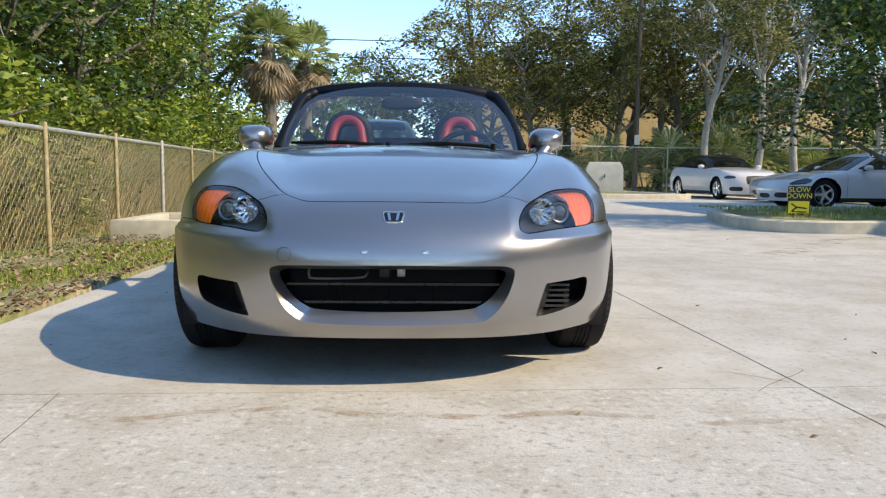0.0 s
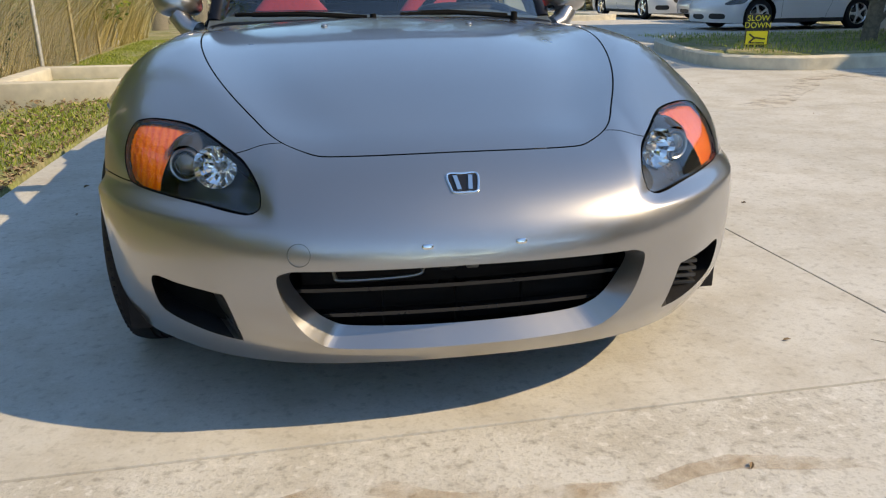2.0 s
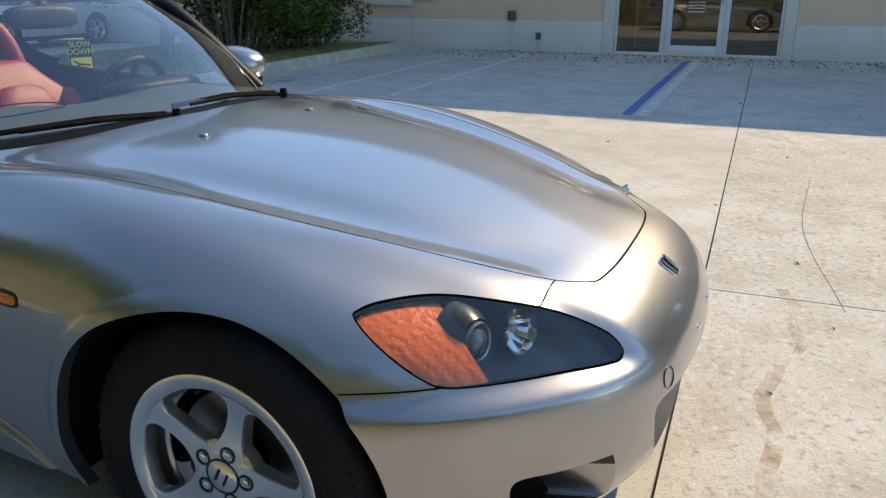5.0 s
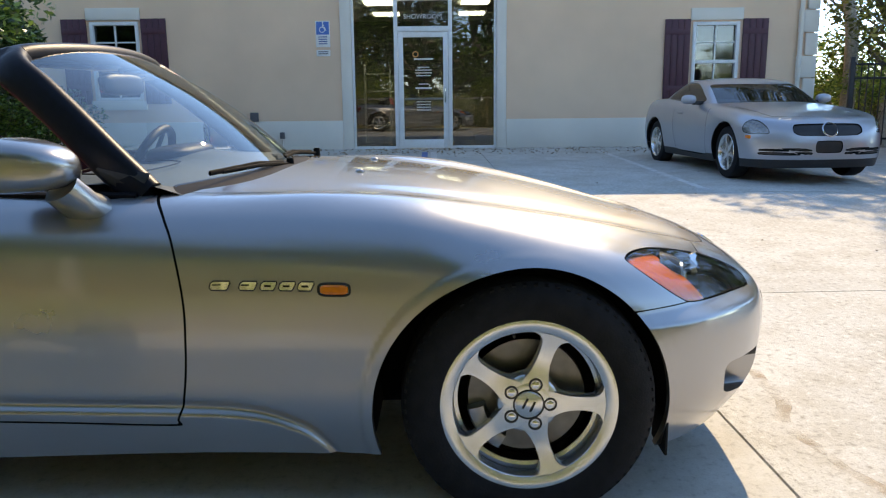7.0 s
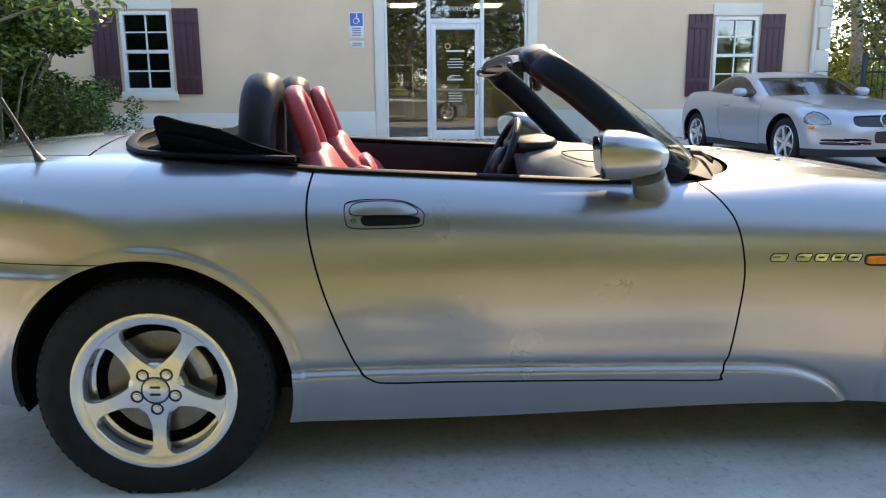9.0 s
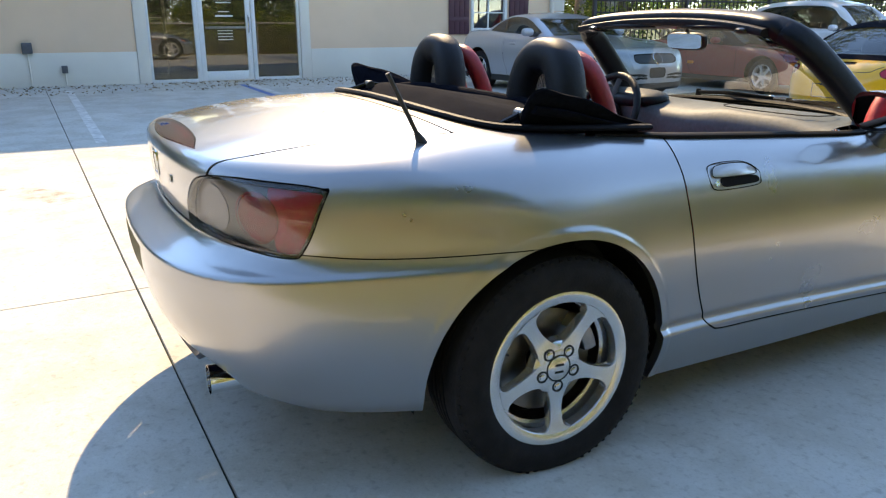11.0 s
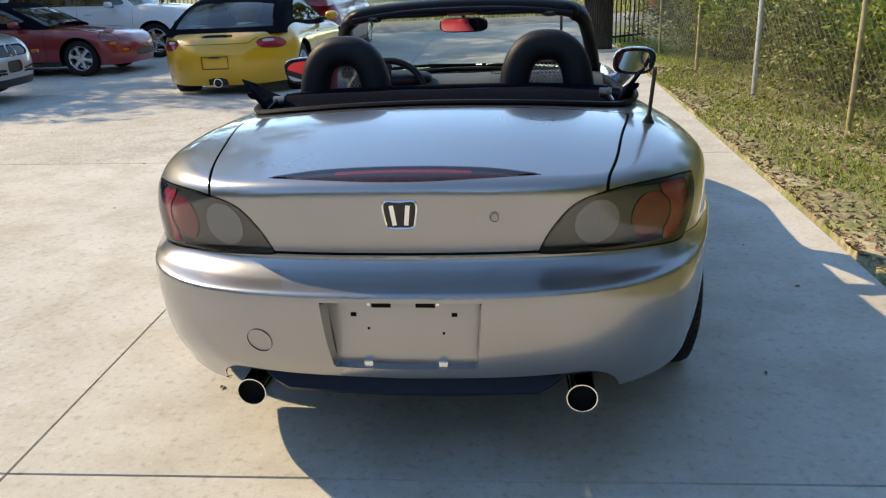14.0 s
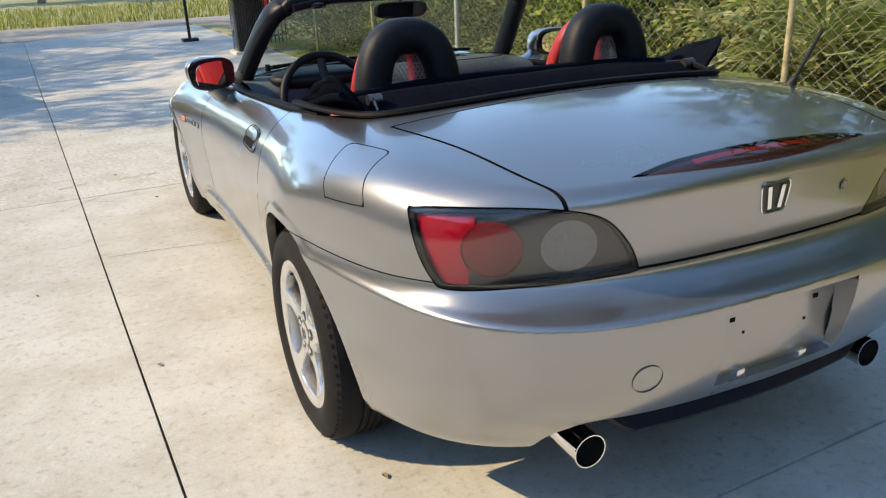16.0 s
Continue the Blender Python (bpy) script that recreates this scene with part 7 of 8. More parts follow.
# glazed entrance
ent = thing("door_1", "white-framed glass showroom entrance with fixed side lights", "door", kind="structure")
F = BX + .06
for a in ((-.73, -.69, Z0, 3.19), (.07, .14, Z0, 3.19), (1.06, 1.13, Z0, 3.19), (1.855, 1.895, Z0, 3.19), (.14, 1.06, 2.24, 2.33), (.14, 1.06, 2.78, 2.84), (-.69, .07, Z0, Z0 + .05), (1.13, 1.855, Z0, Z0 + .05), (-.69, .07, 3.14, 3.19), (1.13, 1.855, 3.14, 3.19), (.14, 1.06, 3.14, 3.19)):
    part("frame", box(F - .05, F + .05, *a, .004), white_trim, ent)
for a in ((-.69, .07, Z0 + .05, 3.14), (1.13, 1.855, Z0 + .05, 3.14), (.14, 1.06, 2.33, 2.78), (.14, 1.06, 2.84, 3.14)):
    part("pane", box(F - .004, F + .004, *a), pane_dark, ent)
leaf = part("door_leaf", box(F - .03, F + .03, .145, .235, Z0 + .01, 2.235, .004), white_trim, ent)
for a in ((.965, 1.055, Z0 + .01, 2.235), (.235, .965, 2.14, 2.235), (.235, .965, Z0 + .01, Z0 + .17)):
    part("door_leaf", box(F - .03, F + .03, *a, .004), white_trim, ent)
part("door_pane", box(F - .004, F + .004, .235, .965, Z0 + .17, 2.14), pane_dark, ent)
part("door_handle", sweep([(F - .035, .20, .95), (F - .085, .20, .97), (F - .085, .20, 1.22), (F - .035, .20, 1.24)], oval(.011, .011, 8)), chrome, ent)
part("push_bar", box(F - .06, F - .035, .25, .95, 1.02, 1.06, .006), steel, ent)
vinyl = plain("white_vinyl_print", (.62, .62, .60), .6, vary=.05)


def printed(text, size, m, mat, parent, name="lettering", extrude=.0015):
    c = bpy.data.curves.new(name, "FONT")
    c.body, c.size, c.extrude, c.align_x, c.align_y = text, size, extrude, "CENTER", "CENTER"
    tmp = bpy.data.objects.new(name, c)
    me = bpy.data.meshes.new_from_object(tmp)
    bpy.data.objects.remove(tmp)
    me.materials.clear()
    me.materials.append(mat)
    return piece(name, me, parent, at=m)


FACE = pose(0, 0, 0, 90, 0, -90)                # letters that face -x
printed("SHOWROOM", .115, Matrix.Translation((F - .012, .60, 2.50)) @ FACE, vinyl, ent)
for k, (w, z) in enumerate(((.34, 1.74), (.22, 1.60), (.30, 1.55), (.30, 1.50), (.26, 1.45), (.18, 1.30), (.30, 1.22), (.26, .98), (.26, .93), (.26, .88), (.26, .83))):
    part("print_bar", box(F - .008, F - .005, .60 - w / 2, .60 + w / 2, z, z + (.03 if k in (0, 6) else .016)), vinyl, ent)
part("logo_shape", lathe([(F - .008, .055), (F - .005, .055), (F - .005, .038), (F - .008, .038)], 24), plain("orange_vinyl", (.75, .35, .12), .6), ent, at=pose(0, .74, 1.84))
# signs and fittings on the wall
sign = thing("parking_sign", "blue and white disabled parking sign fixed to the wall", "sign")
part("board", box(BX - .012, BX - .003, 2.28, 2.54, 1.98, 2.44, .003), white_trim, sign)
part("blue_field", box(BX - .0155, BX - .0125, 2.295, 2.525, 2.20, 2.425), plain("sign_blue", (.03, .17, .50), .4), sign)
part("symbol", lathe([(BX - .0185, .052), (BX - .0165, .052), (BX - .0165, .040), (BX - .0185, .040)], 24), white_trim, sign, at=pose(0, 2.42, 2.285))
for a, b in (((2.405, 2.395), (2.412, 2.335)), ((2.412, 2.335), (2.375, 2.330)), ((2.375, 2.330), (2.352, 2.270)), ((2.408, 2.365), (2.378, 2.362))):
    part("symbol", sweep([(BX - .0175, a[0], a[1]), (BX - .0175, b[0], b[1])], oval(.0085, .001, 8), (0, 0, 1)), white_trim, sign)
part("symbol", rod([(BX - .0185, .014), (BX - .0165, .014)], 16, "x"), white_trim, sign, at=pose(0, 2.405, 2.408))
for z in (2.15, 2.11, 2.07, 2.03):
    part("print_bar", box(BX - .0145, BX - .0125, 2.33, 2.49, z, z + .017), plain("sign_ink", (.05, .12, .3), .5), sign)
fine = thing("notice_plate", "small white notice plate below the parking sign", "sign")
part("board", box(BX - .012, BX - .003, 2.285, 2.535, 1.82, 1.93, .003), white_trim, fine)
for z in (1.89, 1.855):
    part("print_bar", box(BX - .0145, BX - .0125, 2.32, 2.50, z, z + .015), plain("notice_ink", (.05, .05, .06), .5), fine)
for y, z, w, h, lab in ((3.72, .74, .075, .085, "dark grey outlet box on the wall"), (3.22, .40, .045, .06, "small grey tap box low on the wall")):
    ob = thing("wall_box", lab, "outlet box")
    part("cover", box(BX - .085, BX - .026, y - w, y + w, z - h, z + h, .01), plain("box_grey", (.10, .10, .11), .5), ob)
    part("conduit", sweep([(BX - .04, y, z - h), (BX - .04, y, Z0 + .02)], oval(.012, .012, 8)), cream, ob)

# yellow building behind the far trees
far_wall = stucco("yellow_stucco", (.70, .52, .26))
house = thing("far_building", "yellow stucco building half hidden by trees", "building")
part("wall", box(2.0, 34, 44, 54, 0, 6.0), far_wall, house, smooth=0)
part("parapet", box(1.8, 34.2, 43.8, 54.2, 6.004, 6.6, .02), cream, house)
part("cornice", box(1.9, 34.1, 43.75, 43.99, 5.45, 5.95, .03), cream, house)
for x in (9.1, 16.0, 22.5):
    w = part("garage_door", box(x - .9, x + .9, 43.9, 43.995, 0, 3.55, .01), plain("grey_door_paint", (.38, .38, .39), .5), house)
    part("door_trim", box(x - 1.05, x + 1.05, 43.93, 43.996, 3.56, 3.75, .01), cream, house)
roof = part("tile_roof", box(6.0, 9.5, 45, 52, 6.5, 7.6, .3), roof_tile, house)


# ---------------------------------------------------------------- poles, wires, signs at the far end
pole = thing("utility_pole", "tall dark steel lamp pole with a small tag near its foot", "pole")
part("shaft", rod([(-.1, .11), (9.5, .075)], 16), plain("brown_steel", (.10, .075, .05), .6, .3), pole, at=pose(9.3, 28.4, 0))
part("tag", box(9.19, 9.41, 28.26, 28.28, 1.95, 2.35), plain("pale_tag", (.6, .6, .45), .6), pole)
old = thing("utility_pole", "weathered wooden utility pole among the trees", "pole")
part("shaft", rod([(-.1, .15), (10, .11)], 14), bark, old, at=pose(11.8, 33.0, 0))
part("cross_arm", box(10.6, 13.0, 32.94, 33.06, 8.3, 8.42, .01), bark, old)
for k, z in enumerate((5.9, 6.7)):
    w = thing("power_line", "black overhead cable sagging between poles", "cable", group="overhead cables")
    pts = [(x, 33.0 + .04 * x, z + .02 * x + .0035 * (x - 6)**2 * .35) for x in np.linspace(-26, 40, 24)]
    part("cable", sweep(pts, oval(.022, .022, 6)), iron, w)
util = thing("utility_box", "pale utility cabinet with sloped shoulders and a rust-stained base", "utility box")
bm = bmesh.new()
lo = [(-.66, -.45), (.66, -.45), (.66, .45), (-.66, .45)]
rows = [[bm.verts.new((x * a, y * a, z)) for x, y in lo] for a, z in ((1, 0), (.97, .86), (.80, 1.06))]
for p, q in zip(rows, rows[1:]):
    for k in range(4):
        bm.faces.new((p[k], p[(k + 1) % 4], q[(k + 1) % 4], q[k]))
bm.faces.new(rows[-1])
bmesh.ops.bevel(bm, geom=bm.edges[:], offset=.02, segments=2, affect="EDGES")
part("cabinet", bm, plain("pale_fibreglass", (.62, .60, .52), .6, vary=.1, scale=3), util, at=pose(6.95, 24.2, .10, 0, 0, -12))
part("plinth", box(-.72, .72, -.52, .52, 0, .10, .01), kerb_mat, util, at=pose(6.95, 24.2, 0, 0, 0, -12))
part("lock", box(-.02, .02, -.47, -.45, .5, .62), iron, util, at=pose(6.95, 24.2, .10, 0, 0, -12))
slow = thing("warning_sign", "yellow and black plastic warning sign staked in the island grass", "sign")
at = pose(5.32, 7.10, .16, 0, 0, -14)
yel, ink = plain("sign_yellow", (.80, .72, .05), .5, vary=.05), plain("sign_black", (.015, .015, .015), .5)
part("board", box(-.145, .145, -.003, .003, .02, .42, .002), ink, slow, at=at)
part("lower_field", box(-.132, .132, -.006, -.0035, .05, .215), yel, slow, at=at)
for k, word in enumerate(("SLOW", "DOWN")):
    printed(word, .098, at @ Matrix.Translation((0, -.0065, .368 - .085 * k)) @ pose(0, 0, 0, 90), yel, slow)
for x, z, a, w in ((-.055, .15, 35, .05), (-.05, .11, -40, .045), (.045, .125, 8, .06)):
    part("symbol", box(-w, w, -.009, -.0065, -.010, .010), ink, slow, at=at @ pose(x, 0, z, 0, a, 0))
part("print_bar", box(-.10, .10, -.009, -.0065, .062, .078), ink, slow, at=at)
for x in (-.1, .1):
    part("stake", rod([(-.12, .004), (.05, .004)], 8), iron, slow, at=at @ pose(x, .004, 0))


# ---------------------------------------------------------------- other parked cars
def car_form(p):
    """Lower body and cabin of a car, front axle at y = 0, as two forms."""
    wb, fo, ro, half = p["wheelbase"], p["front"], p["rear"], p["width"] / 2
    deck, roof = curve(*p["deck"]), curve(*p["roof"])
    bulge = p.get("bulge", .02)
    lo = p.get("low", .17)

    def body(a, y, z):
        a = np.abs(a)
        t = deck(y) - .05 * (a / half)**2.4 + bulge * np.exp(-((a - half * .82) / .12)**2) * (np.exp(-(y / .42)**2) + np.exp(-((y - wb) / .45)**2))
        w = half - .10 * np.clip((z - .58) / .35, 0, 1.3)**2 - .06 * np.clip((.5 - z) / .33, 0, 1.4)**2
        w = w - .015 * np.exp(-((y - wb / 2) / .55)**2)
        f = -fo + .10 * np.clip(np.abs(z - .40) / .32, 0, 2)**2.2 + p.get("sweep", .38) * (a / half)**3.4
        r = wb + ro - .10 * np.clip(np.abs(z - .50) / .36, 0, 2)**2.2 - p.get("tail_sweep", .30) * (a / half)**(3.6 if "tail_sweep" not in p else 2.8)
        return smax(smax(smax(a - w, f - y, .16), y - r, .16), (z - t) * .95, p.get("round", .10))

    def cabin(a, y, z):
        a = np.abs(a)
        t = roof(y) - .045 * (a / .6)**2.5
        w = half - .10 - .36 * (z - .80)
        return smax(a - w, (z - t) * .8, .10)
    return body, cabin, lo


def simple_wheel(parent, x, y, r, sign, spokes, mat):
    m = pose(x, y, r) if sign > 0 else pose(x, y, r, 0, 0, 180)
    part("tyre", lathe([(-.19, r * .68), (-.20, r * .85), (-.185, r * .97), (-.16, r), (-.04, r), (-.015, r * .97), (.0, r * .86), (-.006, r * .70), (-.02, r * .66)], 40), rubber, parent, at=m)
    part("rim", lathe([(-.14, r * .60), (-.05, r * .60), (-.02, r * .64), (-.004, r * .68), (-.012, r * .71)], 40), mat, parent, at=m)
    own = bmesh.new()
    rows = []
    for q, w in ((.04, .034), (r * .35, .024), (r * .55, .026), (r * .63, .040)):
        rows.append([own.verts.new(c) for c in ((-.05, -w, q), (-.022, -w, q), (-.014, 0, q), (-.022, w, q), (-.05, w, q))])
    for g, h in zip(rows, rows[1:]):
        for j in range(5):
            own.faces.new((g[j], g[(j + 1) % 5], h[(j + 1) % 5], h[j]))
    turn = lambda k: m @ Matrix.Rotation(2 * math.pi * k / spokes + .3, 4, "X")
    first = part("spoke", own, mat, parent, at=turn(0))
    for k in range(1, spokes):
        piece("spoke", first.data, parent, at=turn(k))
    part("hub", rod([(-.05, .055), (-.016, .05), (-.012, .03)], 20, "x"), mat, parent, at=m)
    part("brake_disc", rod([(-.10, .13), (-.085, .13)], 28, "x"), steel, parent, at=m)


def parked_car(label, paint, at, p):
    car = thing("car", label, "car", at, group="cars parked round the lot")
    body, cabin, lo = car_form(p)
    wb, half, fo, ro, r = p["wheelbase"], p["width"] / 2, p["front"], p["rear"], p.get("wheel", .31)
    shell = body_grid(body, .15, wb + .15, -.15, 60, 60, 24)
    shell = cut(shell, lo - shell[0][:, 2])[0]
    arches = [lambda a, y, z, c=c: np.where(a > .4, np.hypot(y - c, z - r) - (r + .055), 1) for c in (0, wb)]
    for h in arches:
        shell = cut(shell, h(*shell[0].T))[1]
    # lamps, joints
    lines = []

    def take(fun, w=.003):
        nonlocal shell
        f = fun(*shell[0].T)
        low, high = cut(shell, f + w)[0], cut(shell, f - w)[1]
        mid = cut(shell, f + w + .004)[1]
        mid = cut(mid, fun(*mid[0].T) - w - .004)[0]
        v, n, t = tidy(mid)
        lines.append((v - n * .008, n, t))
        shell = high
        return low
    u = lambda a, y: .62 * a + .78 * y
    hl = ring(p["headlamp"], 4)
    head = take(lambda a, y, z: np.where(y < .25, inside(hl, u(a, y), z), 1.0))
    ub = lambda a, y: .80 * a - .60 * (y - wb - ro)
    tl = ring(p["tail_lamp"], 4)
    rear = take(lambda a, y, z: np.where(y > wb, inside(tl, ub(a, y), z), 1.0))
    d0, d1 = p["door"]
    belt = p["belt"]
    dline = ring([(d0 + .06, belt + .3), (d0 + .02, belt - .05), (d0, .55), (d0 + .02, .30), (d0 + .10, .24), (d1 - .15, .25), (d1 - .05, .34), (d1 + .04, .6), (d1 + .06, belt - .05), (d1 + .05, belt + .3)], 4)
    door = take(lambda a, y, z: np.where(a > .4, inside(dline, y, z), 1.0))
    door = cut(door, door[0][:, 2] - .25)[1]
    hood = take(lambda a, y, z: np.maximum.reduce([a - half * (.62 + .12 * ease(-.6, .8, y)), -fo + .26 + .22 * a**2 - y, y - p["base"] + .05 - .15 * a**2, .5 - z]))
    panel("bonnet", both(hood), paint, car)
    for name, x, z, w, h, end, mat in p["fittings"]:
        edge = ring([(x + c * w, z + e * h) for c, e in oval(1, 1, 12, 5)], 3)
        if x == 0:
            fun = lambda a, y, q: np.where((y < -.1) if end < 0 else (y > wb + .1), inside(edge, a, q), 1.0)
        else:
            fun = lambda a, y, q: np.where((y < -.1) if end < 0 else (y > wb + .1), inside(edge, a, q), 1.0)
        fit_piece = take(fun, .002)
        if x == 0:
            panel(name, both(fit_piece), mat, car, "", .012)
        else:
            for s in (1, -1):
                panel(name, one_side(fit_piece, s), mat, car, "", .012)
    skirt = p.get("skirt", .25)
    low_part, shell = cut(shell, np.maximum(shell[0][:, 2] - skirt, -9 if p.get("valance") else np.maximum(r - shell[0][:, 1], shell[0][:, 1] - wb + r)))
    for bit in islands(both(low_part)):
        panel("sill", bit, black_plastic, car)
    for s in (1, -1):
        panel("door", one_side(door, s), paint, car)
        panel("body_side", one_side(shell, s), paint, car)
        panel("headlamp", one_side(head, s), p.get("lamp", far_lens), car, "clear headlamp", .006)
        panel("headlamp_cover", one_side(head, s), glass_clear, car).visible_shadow = False
        panel("tail_lamp", one_side(rear, s), lamp_red, car, "red tail lamp", .002)
    for line in lines:
        for bit in islands(both(line)):
            panel("panel_joint", bit, well_black, car)
    part("underbody", box(-half + .30, half - .30, -fo + .3, wb + ro - .3, lo - .02, lo + .16), well_black, car)
    # cabin with its windows
    y0, y1 = p["roof"][0][0], p["roof"][-1][0]
    top = body_grid(cabin, y0 + .35, y1 - .35, .2, 60, 50, 24)
    f = np.maximum.reduce([belt - .06 - top[0][:, 2], y0 - top[0][:, 1], top[0][:, 1] - y1])
    top = cut(top, f)[0]
    zt = curve(*p["roof"])
    ends = p["roof_flat"]
    front = lambda a, y, z: np.maximum.reduce([y - ends[0] - .10 * (1 - (a / .6)**2) + .10, z - zt(np.clip(y, *ends)) + .055, a - (half - .17 - .36 * (z - .80)), belt - .01 - z])
    backw = lambda a, y, z: np.maximum.reduce([ends[1] - y, z - p["height"] + .10, a - (half - .22 - .36 * (z - .80)), belt + .03 - z])
    side = ring(p["side_glass"], 4)
    flank = lambda a, y, z: np.where(a > half - .40, inside(side, y, z), 1.0)
    glass = []
    for fun in (front, flank, backw):
        g, top = cut(top, fun(*top[0].T))
        glass.append(g)
    roof_mat = p.get("top", paint)
    panel("roof", both(top), roof_mat, car, "black cloth top" if roof_mat is canvas else "")
    gm = p.get("glass", windscreen_far)
    panel("windscreen", both(glass[0]), gm, car, "", .004)
    panel("rear_window", both(glass[2]), gm, car, "", .004)
    for s in (1, -1):
        panel("side_window", one_side(glass[1], s), gm, car, "", .004)
        m = pose(s * (half + .06), d0 + .42, belt + .05)
        part("door_mirror", blob(.095, .075, .06, 2.6, 18, 10), paint, car, at=m)
        part("mirror_arm", box(*sorted((s * (half - .14), s * (half + .0))), d0 + .40, d0 + .46, belt - .02, belt + .03, .008), black_plastic, car)
        h = settle(body, half - .2, d1 - .18, belt - .13, "a", .3, 1.2)
        part("door_handle", blob(.012, .085, .016, 3, 14, 8), p.get("handle", paint), car, at=Matrix.Translation((s * (h[0] + .008), h[1], h[2])))
        for yy in (0, wb):
            simple_wheel(car, s * (half - .035), yy, r, s, p.get("spokes", 5), p.get("rim", alloy))
            bm = bmesh.new()
            rows = []
            for q in np.linspace(-.05, math.pi + .05, 20):
                c, e = yy + (r + .057) * math.cos(q), r + (r + .057) * math.sin(q)
                skin = settle(body, .3, c, max(e, lo + .03), "a", .3, 1.2)[0] - .025
                rows.append([bm.verts.new((s * x, c, e)) for x in (skin, half - .35)] + [bm.verts.new((s * (half - .36), yy, r))])
            for g, w in zip(rows, rows[1:]):
                for j in range(2):
                    bm.faces.new((g[j], g[j + 1], w[j + 1], w[j]))
            part("wheel_well", bm, well_black, car)
    part("cabin_floor", box(-half + .2, half - .2, p["base"] + .1, y1 - .2, .3, .55), carpet, car)
    for s in (1, -1):
        part("seat_back", blob(.22, .10, .36, 3, 16, 10, at=pose(s * .36, p["base"] + 1.35, .72, -14)), leather_black, car)
        part("headrest", blob(.12, .05, .09, 3, 14, 8, at=pose(s * .36, p["base"] + 1.46, min(1.08, p["height"] - .18))), leather_black, car)
    part("dash", box(-half + .2, half - .2, p["base"] + .05, p["base"] + .55, .6, belt - .02, .05), leather_black, car)
    # grille, plates and further openings, each x, z, half width, half height, front or rear
    if p.get("star"):
        spot = settle(body, 0, 0, p["star"], "y", 0, -2)
        part("emblem_ring", lay(lathe([(-.020, .088), (-.026, .080), (-.014, .078), (-.010, .086)], 32, "y"), body, spot), chrome, car, "round chrome emblem")
    part("side_lamp", box(half - .02, half + .004, -.66, -.56, .50, .54, .006), amber, car) if p.get("marker") else None
    part("side_lamp", box(-half - .004, -half + .02, -.66, -.56, .50, .54, .006), amber, car) if p.get("marker") else None
    return car


TAIL_WIDE = [(.80, .78), (.70, .80), (.58, .79), (.55, .72), (.58, .66), (.70, .655), (.80, .68)]
grille_dark = plain("grille_black", (.02, .02, .022), .35)
plate_dark = plain("plate_holder_black", (.02, .02, .022), .4)
slk = dict(wheelbase=2.40, front=.80, rear=.80, width=1.715, height=1.27, belt=.88, base=.62, wheel=.31,
           deck=((-.9, .58), (-.75, .665), (-.5, .745), (0, .82), (.4, .87), (.8, .915), (1.6, .94), (2.2, .955), (2.7, .95), (3.1, .92), (3.3, .85)),
           roof=((.50, .86), (.75, .98), (1.0, 1.10), (1.25, 1.185), (1.55, 1.215), (1.9, 1.19), (2.2, 1.09), (2.5, .95), (2.65, .86)), roof_flat=(1.22, 1.98),
           side_glass=[(.92, .90), (1.05, 1.0), (1.28, 1.10), (1.5, 1.145), (1.8, 1.14), (2.02, 1.07), (2.18, .97), (2.2, .91), (1.6, .90)], door=(.55, 1.65),
           headlamp=[(.20, .60), (.175, .67), (.10, .705), (.01, .685), (-.075, .63), (-.125, .568), (-.11, .552), (.02, .548), (.15, .555)], tail_lamp=TAIL_WIDE, spokes=6, valance=1, skirt=.265,
           fittings=[("grille", 0, .592, .40, .066, -1, grille_dark), ("plate_holder", 0, .405, .155, .068, -1, plate_dark), ("lower_intake", .45, .375, .27, .017, -1, grille_dark), ("lower_slot", .45, .332, .27, .017, -1, grille_dark)], star=.588, marker=1)
sedan = dict(wheelbase=2.63, front=.86, rear=.96, width=1.80, height=1.40, belt=.95, base=.55, wheel=.325, bulge=.015,
             deck=((-.95, .68), (-.8, .76), (-.4, .88), (.2, .95), (.6, .985), (1.5, 1.0), (2.6, 1.02), (3.1, 1.03), (3.4, 1.01), (3.65, .93)),
             roof=((.35, .90), (.7, 1.08), (1.1, 1.29), (1.5, 1.385), (1.9, 1.40), (2.3, 1.37), (2.8, 1.22), (3.2, 1.02), (3.35, .92)), roof_flat=(1.28, 2.35),
             side_glass=[(.75, .98), (1.0, 1.12), (1.3, 1.25), (1.7, 1.30), (2.2, 1.29), (2.6, 1.18), (2.85, 1.04), (2.7, 1.0), (1.6, .985)], door=(.42, 1.55),
             headlamp=[(.22, .66), (.12, .72), (-.02, .715), (-.14, .69), (-.15, .65), (-.02, .635), (.12, .63)], tail_lamp=TAIL_WIDE, top=gloss_black, lamp=lamp_dark,
             fittings=[("grille", 0, .58, .36, .13, -1, grille_dark), ("lower_intake", .62, .33, .16, .06, -1, grille_dark), ("plate_holder", 0, .52, .24, .05, -1, plate_dark)])
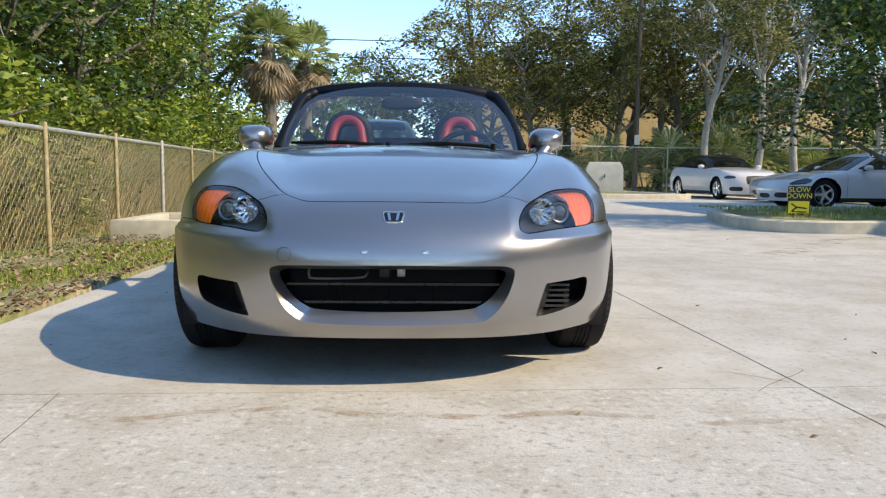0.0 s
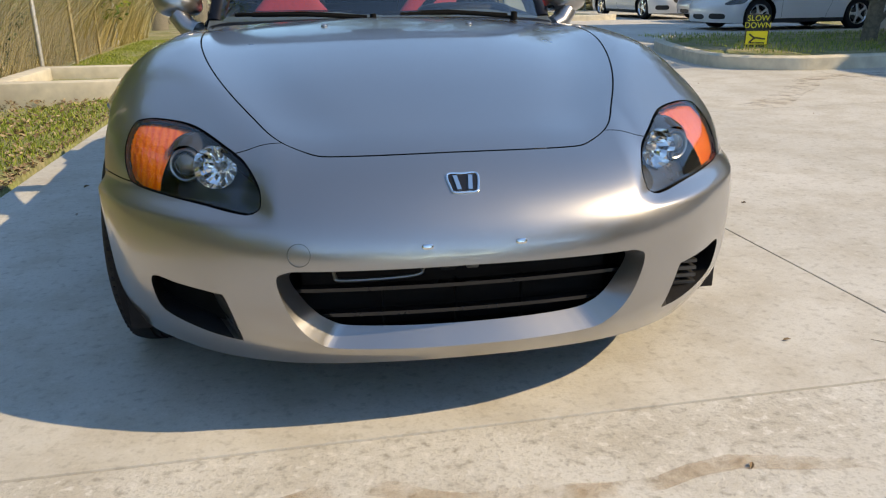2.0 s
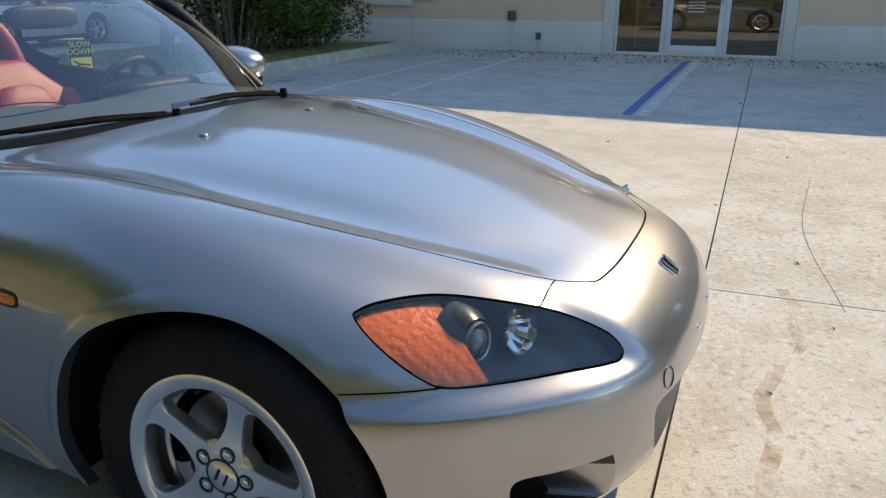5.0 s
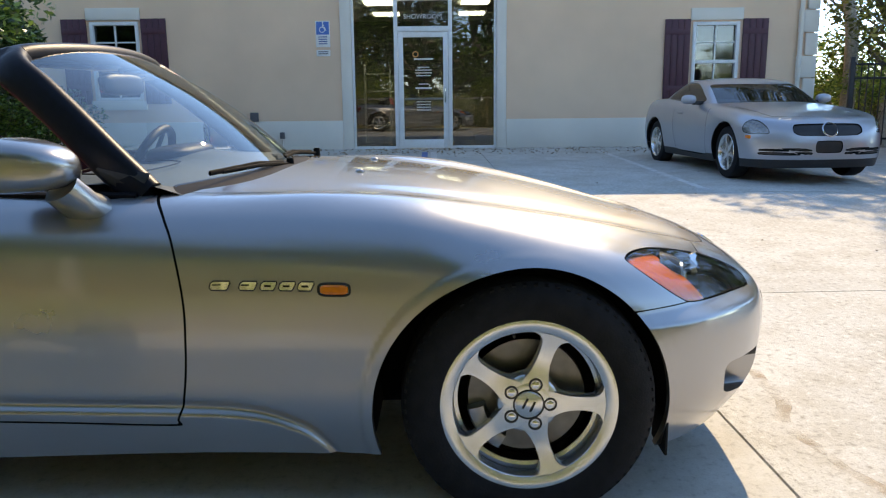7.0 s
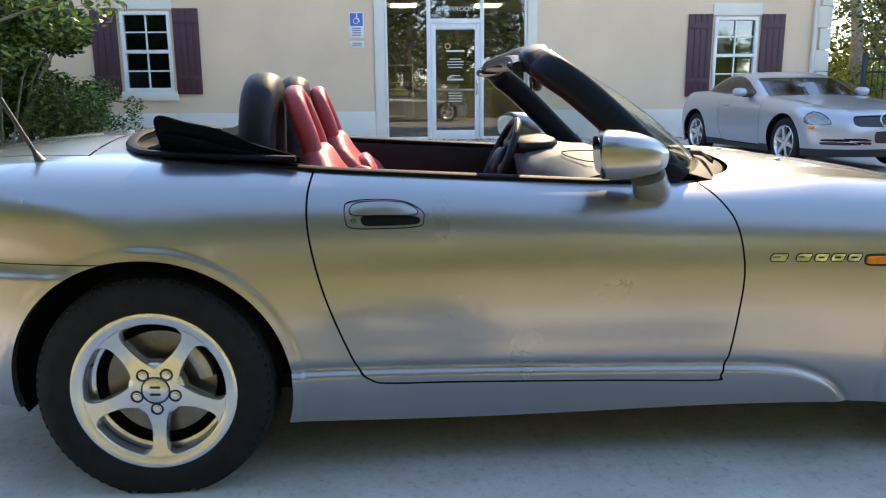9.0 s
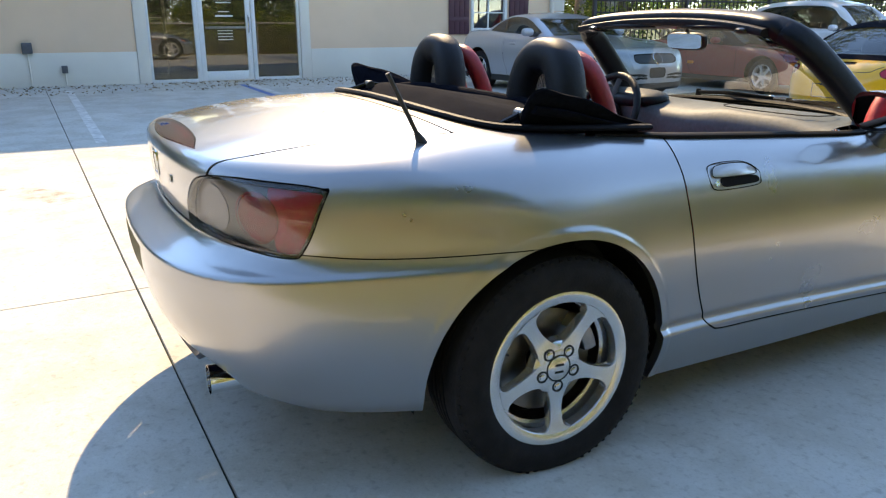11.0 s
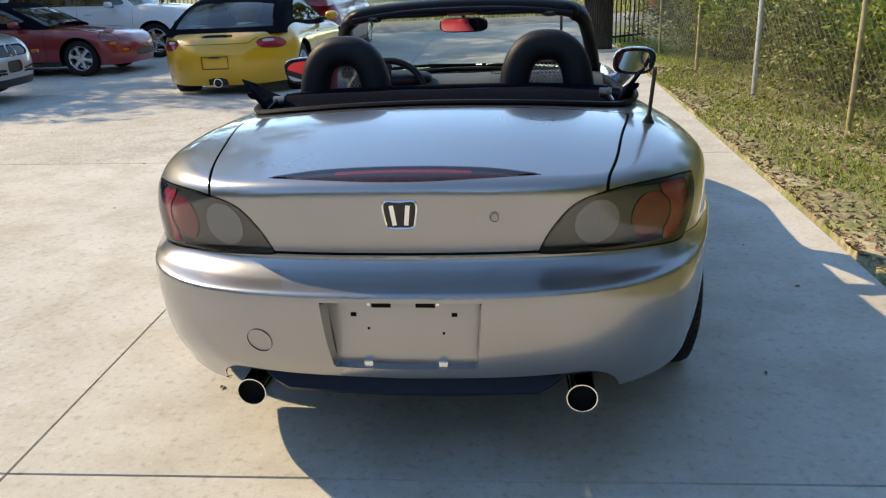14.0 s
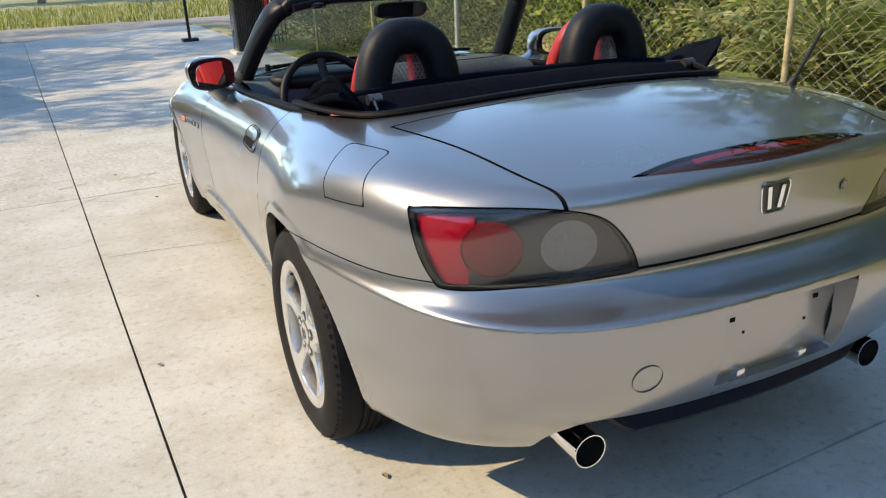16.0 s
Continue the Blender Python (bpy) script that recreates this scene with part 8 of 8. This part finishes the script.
sports = dict(wheelbase=2.40, front=.92, rear=1.0, width=1.79, height=1.28, belt=.86, base=.58, wheel=.32, bulge=.05, sweep=.42, round=.14,
              deck=((-1.0, .50), (-.85, .60), (-.5, .68), (0, .76), (.5, .84), (1.2, .88), (2.2, .92), (2.8, .92), (3.2, .86), (3.45, .72)),
              roof=((.40, .82), (.7, .97), (1.0, 1.12), (1.3, 1.235), (1.6, 1.275), (2.0, 1.25), (2.4, 1.13), (2.75, .96), (2.95, .84)), roof_flat=(1.28, 2.1),
              side_glass=[(.82, .88), (1.0, .98), (1.25, 1.12), (1.5, 1.18), (1.8, 1.18), (2.1, 1.08), (2.25, .93), (1.6, .885)], door=(.5, 1.65),
              headlamp=[(.30, .62), (.22, .675), (.10, .66), (-.06, .60), (-.14, .55), (-.10, .53), (.06, .54), (.20, .555)], tail_lamp=[(.92, .685), (.86, .735), (.74, .765), (.56, .755), (.50, .715), (.53, .665), (.70, .640), (.86, .645)], lamp=lamp_dark,
              fittings=[("lower_intake", .55, .30, .17, .055, -1, grille_dark), ("lower_intake", 0, .28, .22, .05, -1, grille_dark), ("exhaust_surround", 0, .255, .12, .06, 1, grille_dark), ("engine_vent", 0, .80, .20, .012, 1, grille_dark)])
cabrio = dict(sports, top=canvas, tail_sweep=.62, low=.22, roof_flat=(1.28, 2.45),
              deck=((-1.0, .50), (-.85, .60), (-.5, .68), (0, .76), (.5, .84), (1.2, .87), (2.2, .90), (2.7, .885), (3.1, .83), (3.45, .70)),
              roof=((.40, .82), (.7, .97), (1.0, 1.12), (1.3, 1.235), (1.6, 1.275), (2.0, 1.27), (2.35, 1.21), (2.7, 1.08), (2.95, .93), (3.1, .82)))
miata = dict(slk, valance=0, skirt=.25, width=1.675, height=1.22, wheel=.29, star=0, top=canvas, lamp=red_paint,
             deck=((-.9, .52), (-.7, .62), (-.4, .70), (0, .75), (.4, .79), (.8, .83), (1.6, .85), (2.2, .87), (2.7, .86), (3.1, .80), (3.3, .70)), belt=.82,
             fittings=[("lower_intake", 0, .34, .34, .055, -1, grille_dark), ("fog_lamp", .55, .40, .08, .03, -1, amber)])
wagon = dict(sedan, height=1.62, rear=.85, belt=1.02, wheel=.34,
             deck=((-.95, .75), (-.8, .86), (-.4, .98), (.2, 1.04), (.6, 1.06), (1.5, 1.06), (2.6, 1.06), (3.2, 1.06), (3.55, 1.0)),
             roof=((.25, .98), (.6, 1.2), (.95, 1.46), (1.3, 1.58), (1.8, 1.62), (2.5, 1.60), (3.0, 1.50), (3.35, 1.22), (3.5, 1.0)), roof_flat=(1.15, 2.85),
             side_glass=[(.65, 1.06), (.95, 1.28), (1.2, 1.45), (1.7, 1.50), (2.5, 1.48), (2.9, 1.38), (3.05, 1.10), (1.8, 1.06)], top=None)
wagon.pop("top")


def heading(x, y, dx, dy):
    """A car whose front axle stands at x, y and whose nose points along dx, dy."""
    return pose(x, y, gz(x, y), 0, 0, math.degrees(math.atan2(dy, dx)) + 90)


parked_car("silver-blue hardtop roadster parked nose out by the showroom", pearl_paint, heading(6.79, -3.98, -2.39, -.19), slk)
parked_car("white four-door saloon with a black roof by the far fence", white_paint, heading(10.15, 19.9, .25, -2.5), sedan)
parked_car("white low sports car parked behind the planting island", white_paint, heading(9.0, 14.1, -1, -.05), sports)
parked_car("silver convertible with a dark cloth top behind the white sports car", pearl_paint, heading(10.4, 17.6, -1, -.05), cabrio)
yellow_car = parked_car("bright yellow convertible sports car with a black cloth top", yellow_paint, heading(3.64, -7.68, .03, -1), cabrio)
yellow_body = car_form(cabrio)[0]
rear_spot = settle(yellow_body, 0, 2.6, .50, "y", 2.6, 3.7)
edge_pts = [(-.165, -.072), (.165, -.072), (.165, .072), (-.165, .072)]
part("plate_frame", lay(sweep([(x, 0, z) for x, z in edge_pts], oval(.009, .006, 6), (0, 1, 0), closed=True), yellow_body, rear_spot), plate_dark, yellow_car, "dark frame round the plate recess")
part("plate_light", lay(box(-.07, .07, -.006, .004, .055, .068, .001), yellow_body, rear_spot), plate_dark, yellow_car)
tip = rear_spot[1]
part("exhaust_tip", lathe([(tip - .25, .052), (tip - .02, .055), (tip - .02, .047), (tip - .2, .045)], 24, "y"), chrome, yellow_car, at=pose(0, 0, .255))
# solid black end in place of the shade within the pipe
part("exhaust_bore", rod([(tip - .2, .048), (tip - .08, .047)], 20, "y"), well_black, yellow_car, at=pose(0, 0, .255))
lid = []
for x in np.linspace(-.50, .50, 25):
    q = settle(yellow_body, abs(x), 2.6, .715 + .06 * ease(.40, .50, abs(x)), "y", 2.6, 3.7)
    lid.append((x, q[1], q[2]))
part("lid_joint", sweep(lid, oval(.0035, .0035, 6)), plate_dark, yellow_car, "dark line of the boot lid")
for side in (1, -1):
    q = settle(yellow_body, .62, 2.6, .735, "y", 2.6, 3.7)
    part("reverse_lens", lay(blob(.085, .006, .018, 3, 16, 8), yellow_body, q, side), lamp_white, yellow_car, "pale reversing lens")
parked_car("dark red car parked ahead of the yellow sports car", red_paint, heading(4.12, -12.5, .03, -1), wagon)
parked_car("dark red small roadster with a black cloth top", red_paint, heading(7.2, -8.2, -1, -.06), miata)
parked_car("white wagon parked beside the red roadster", white_paint, heading(7.3, -11.3, -1, -.04), wagon)
parked_car("bright red saloon standing on the street past the railing", bright_red_paint, heading(-7.2, -18.2, -1, 0), dict(sedan, top=bright_red_paint))
parked_car("dark teal wagon parked behind the roadster", teal_paint, heading(-.5, 12.5, 0, 1), wagon)
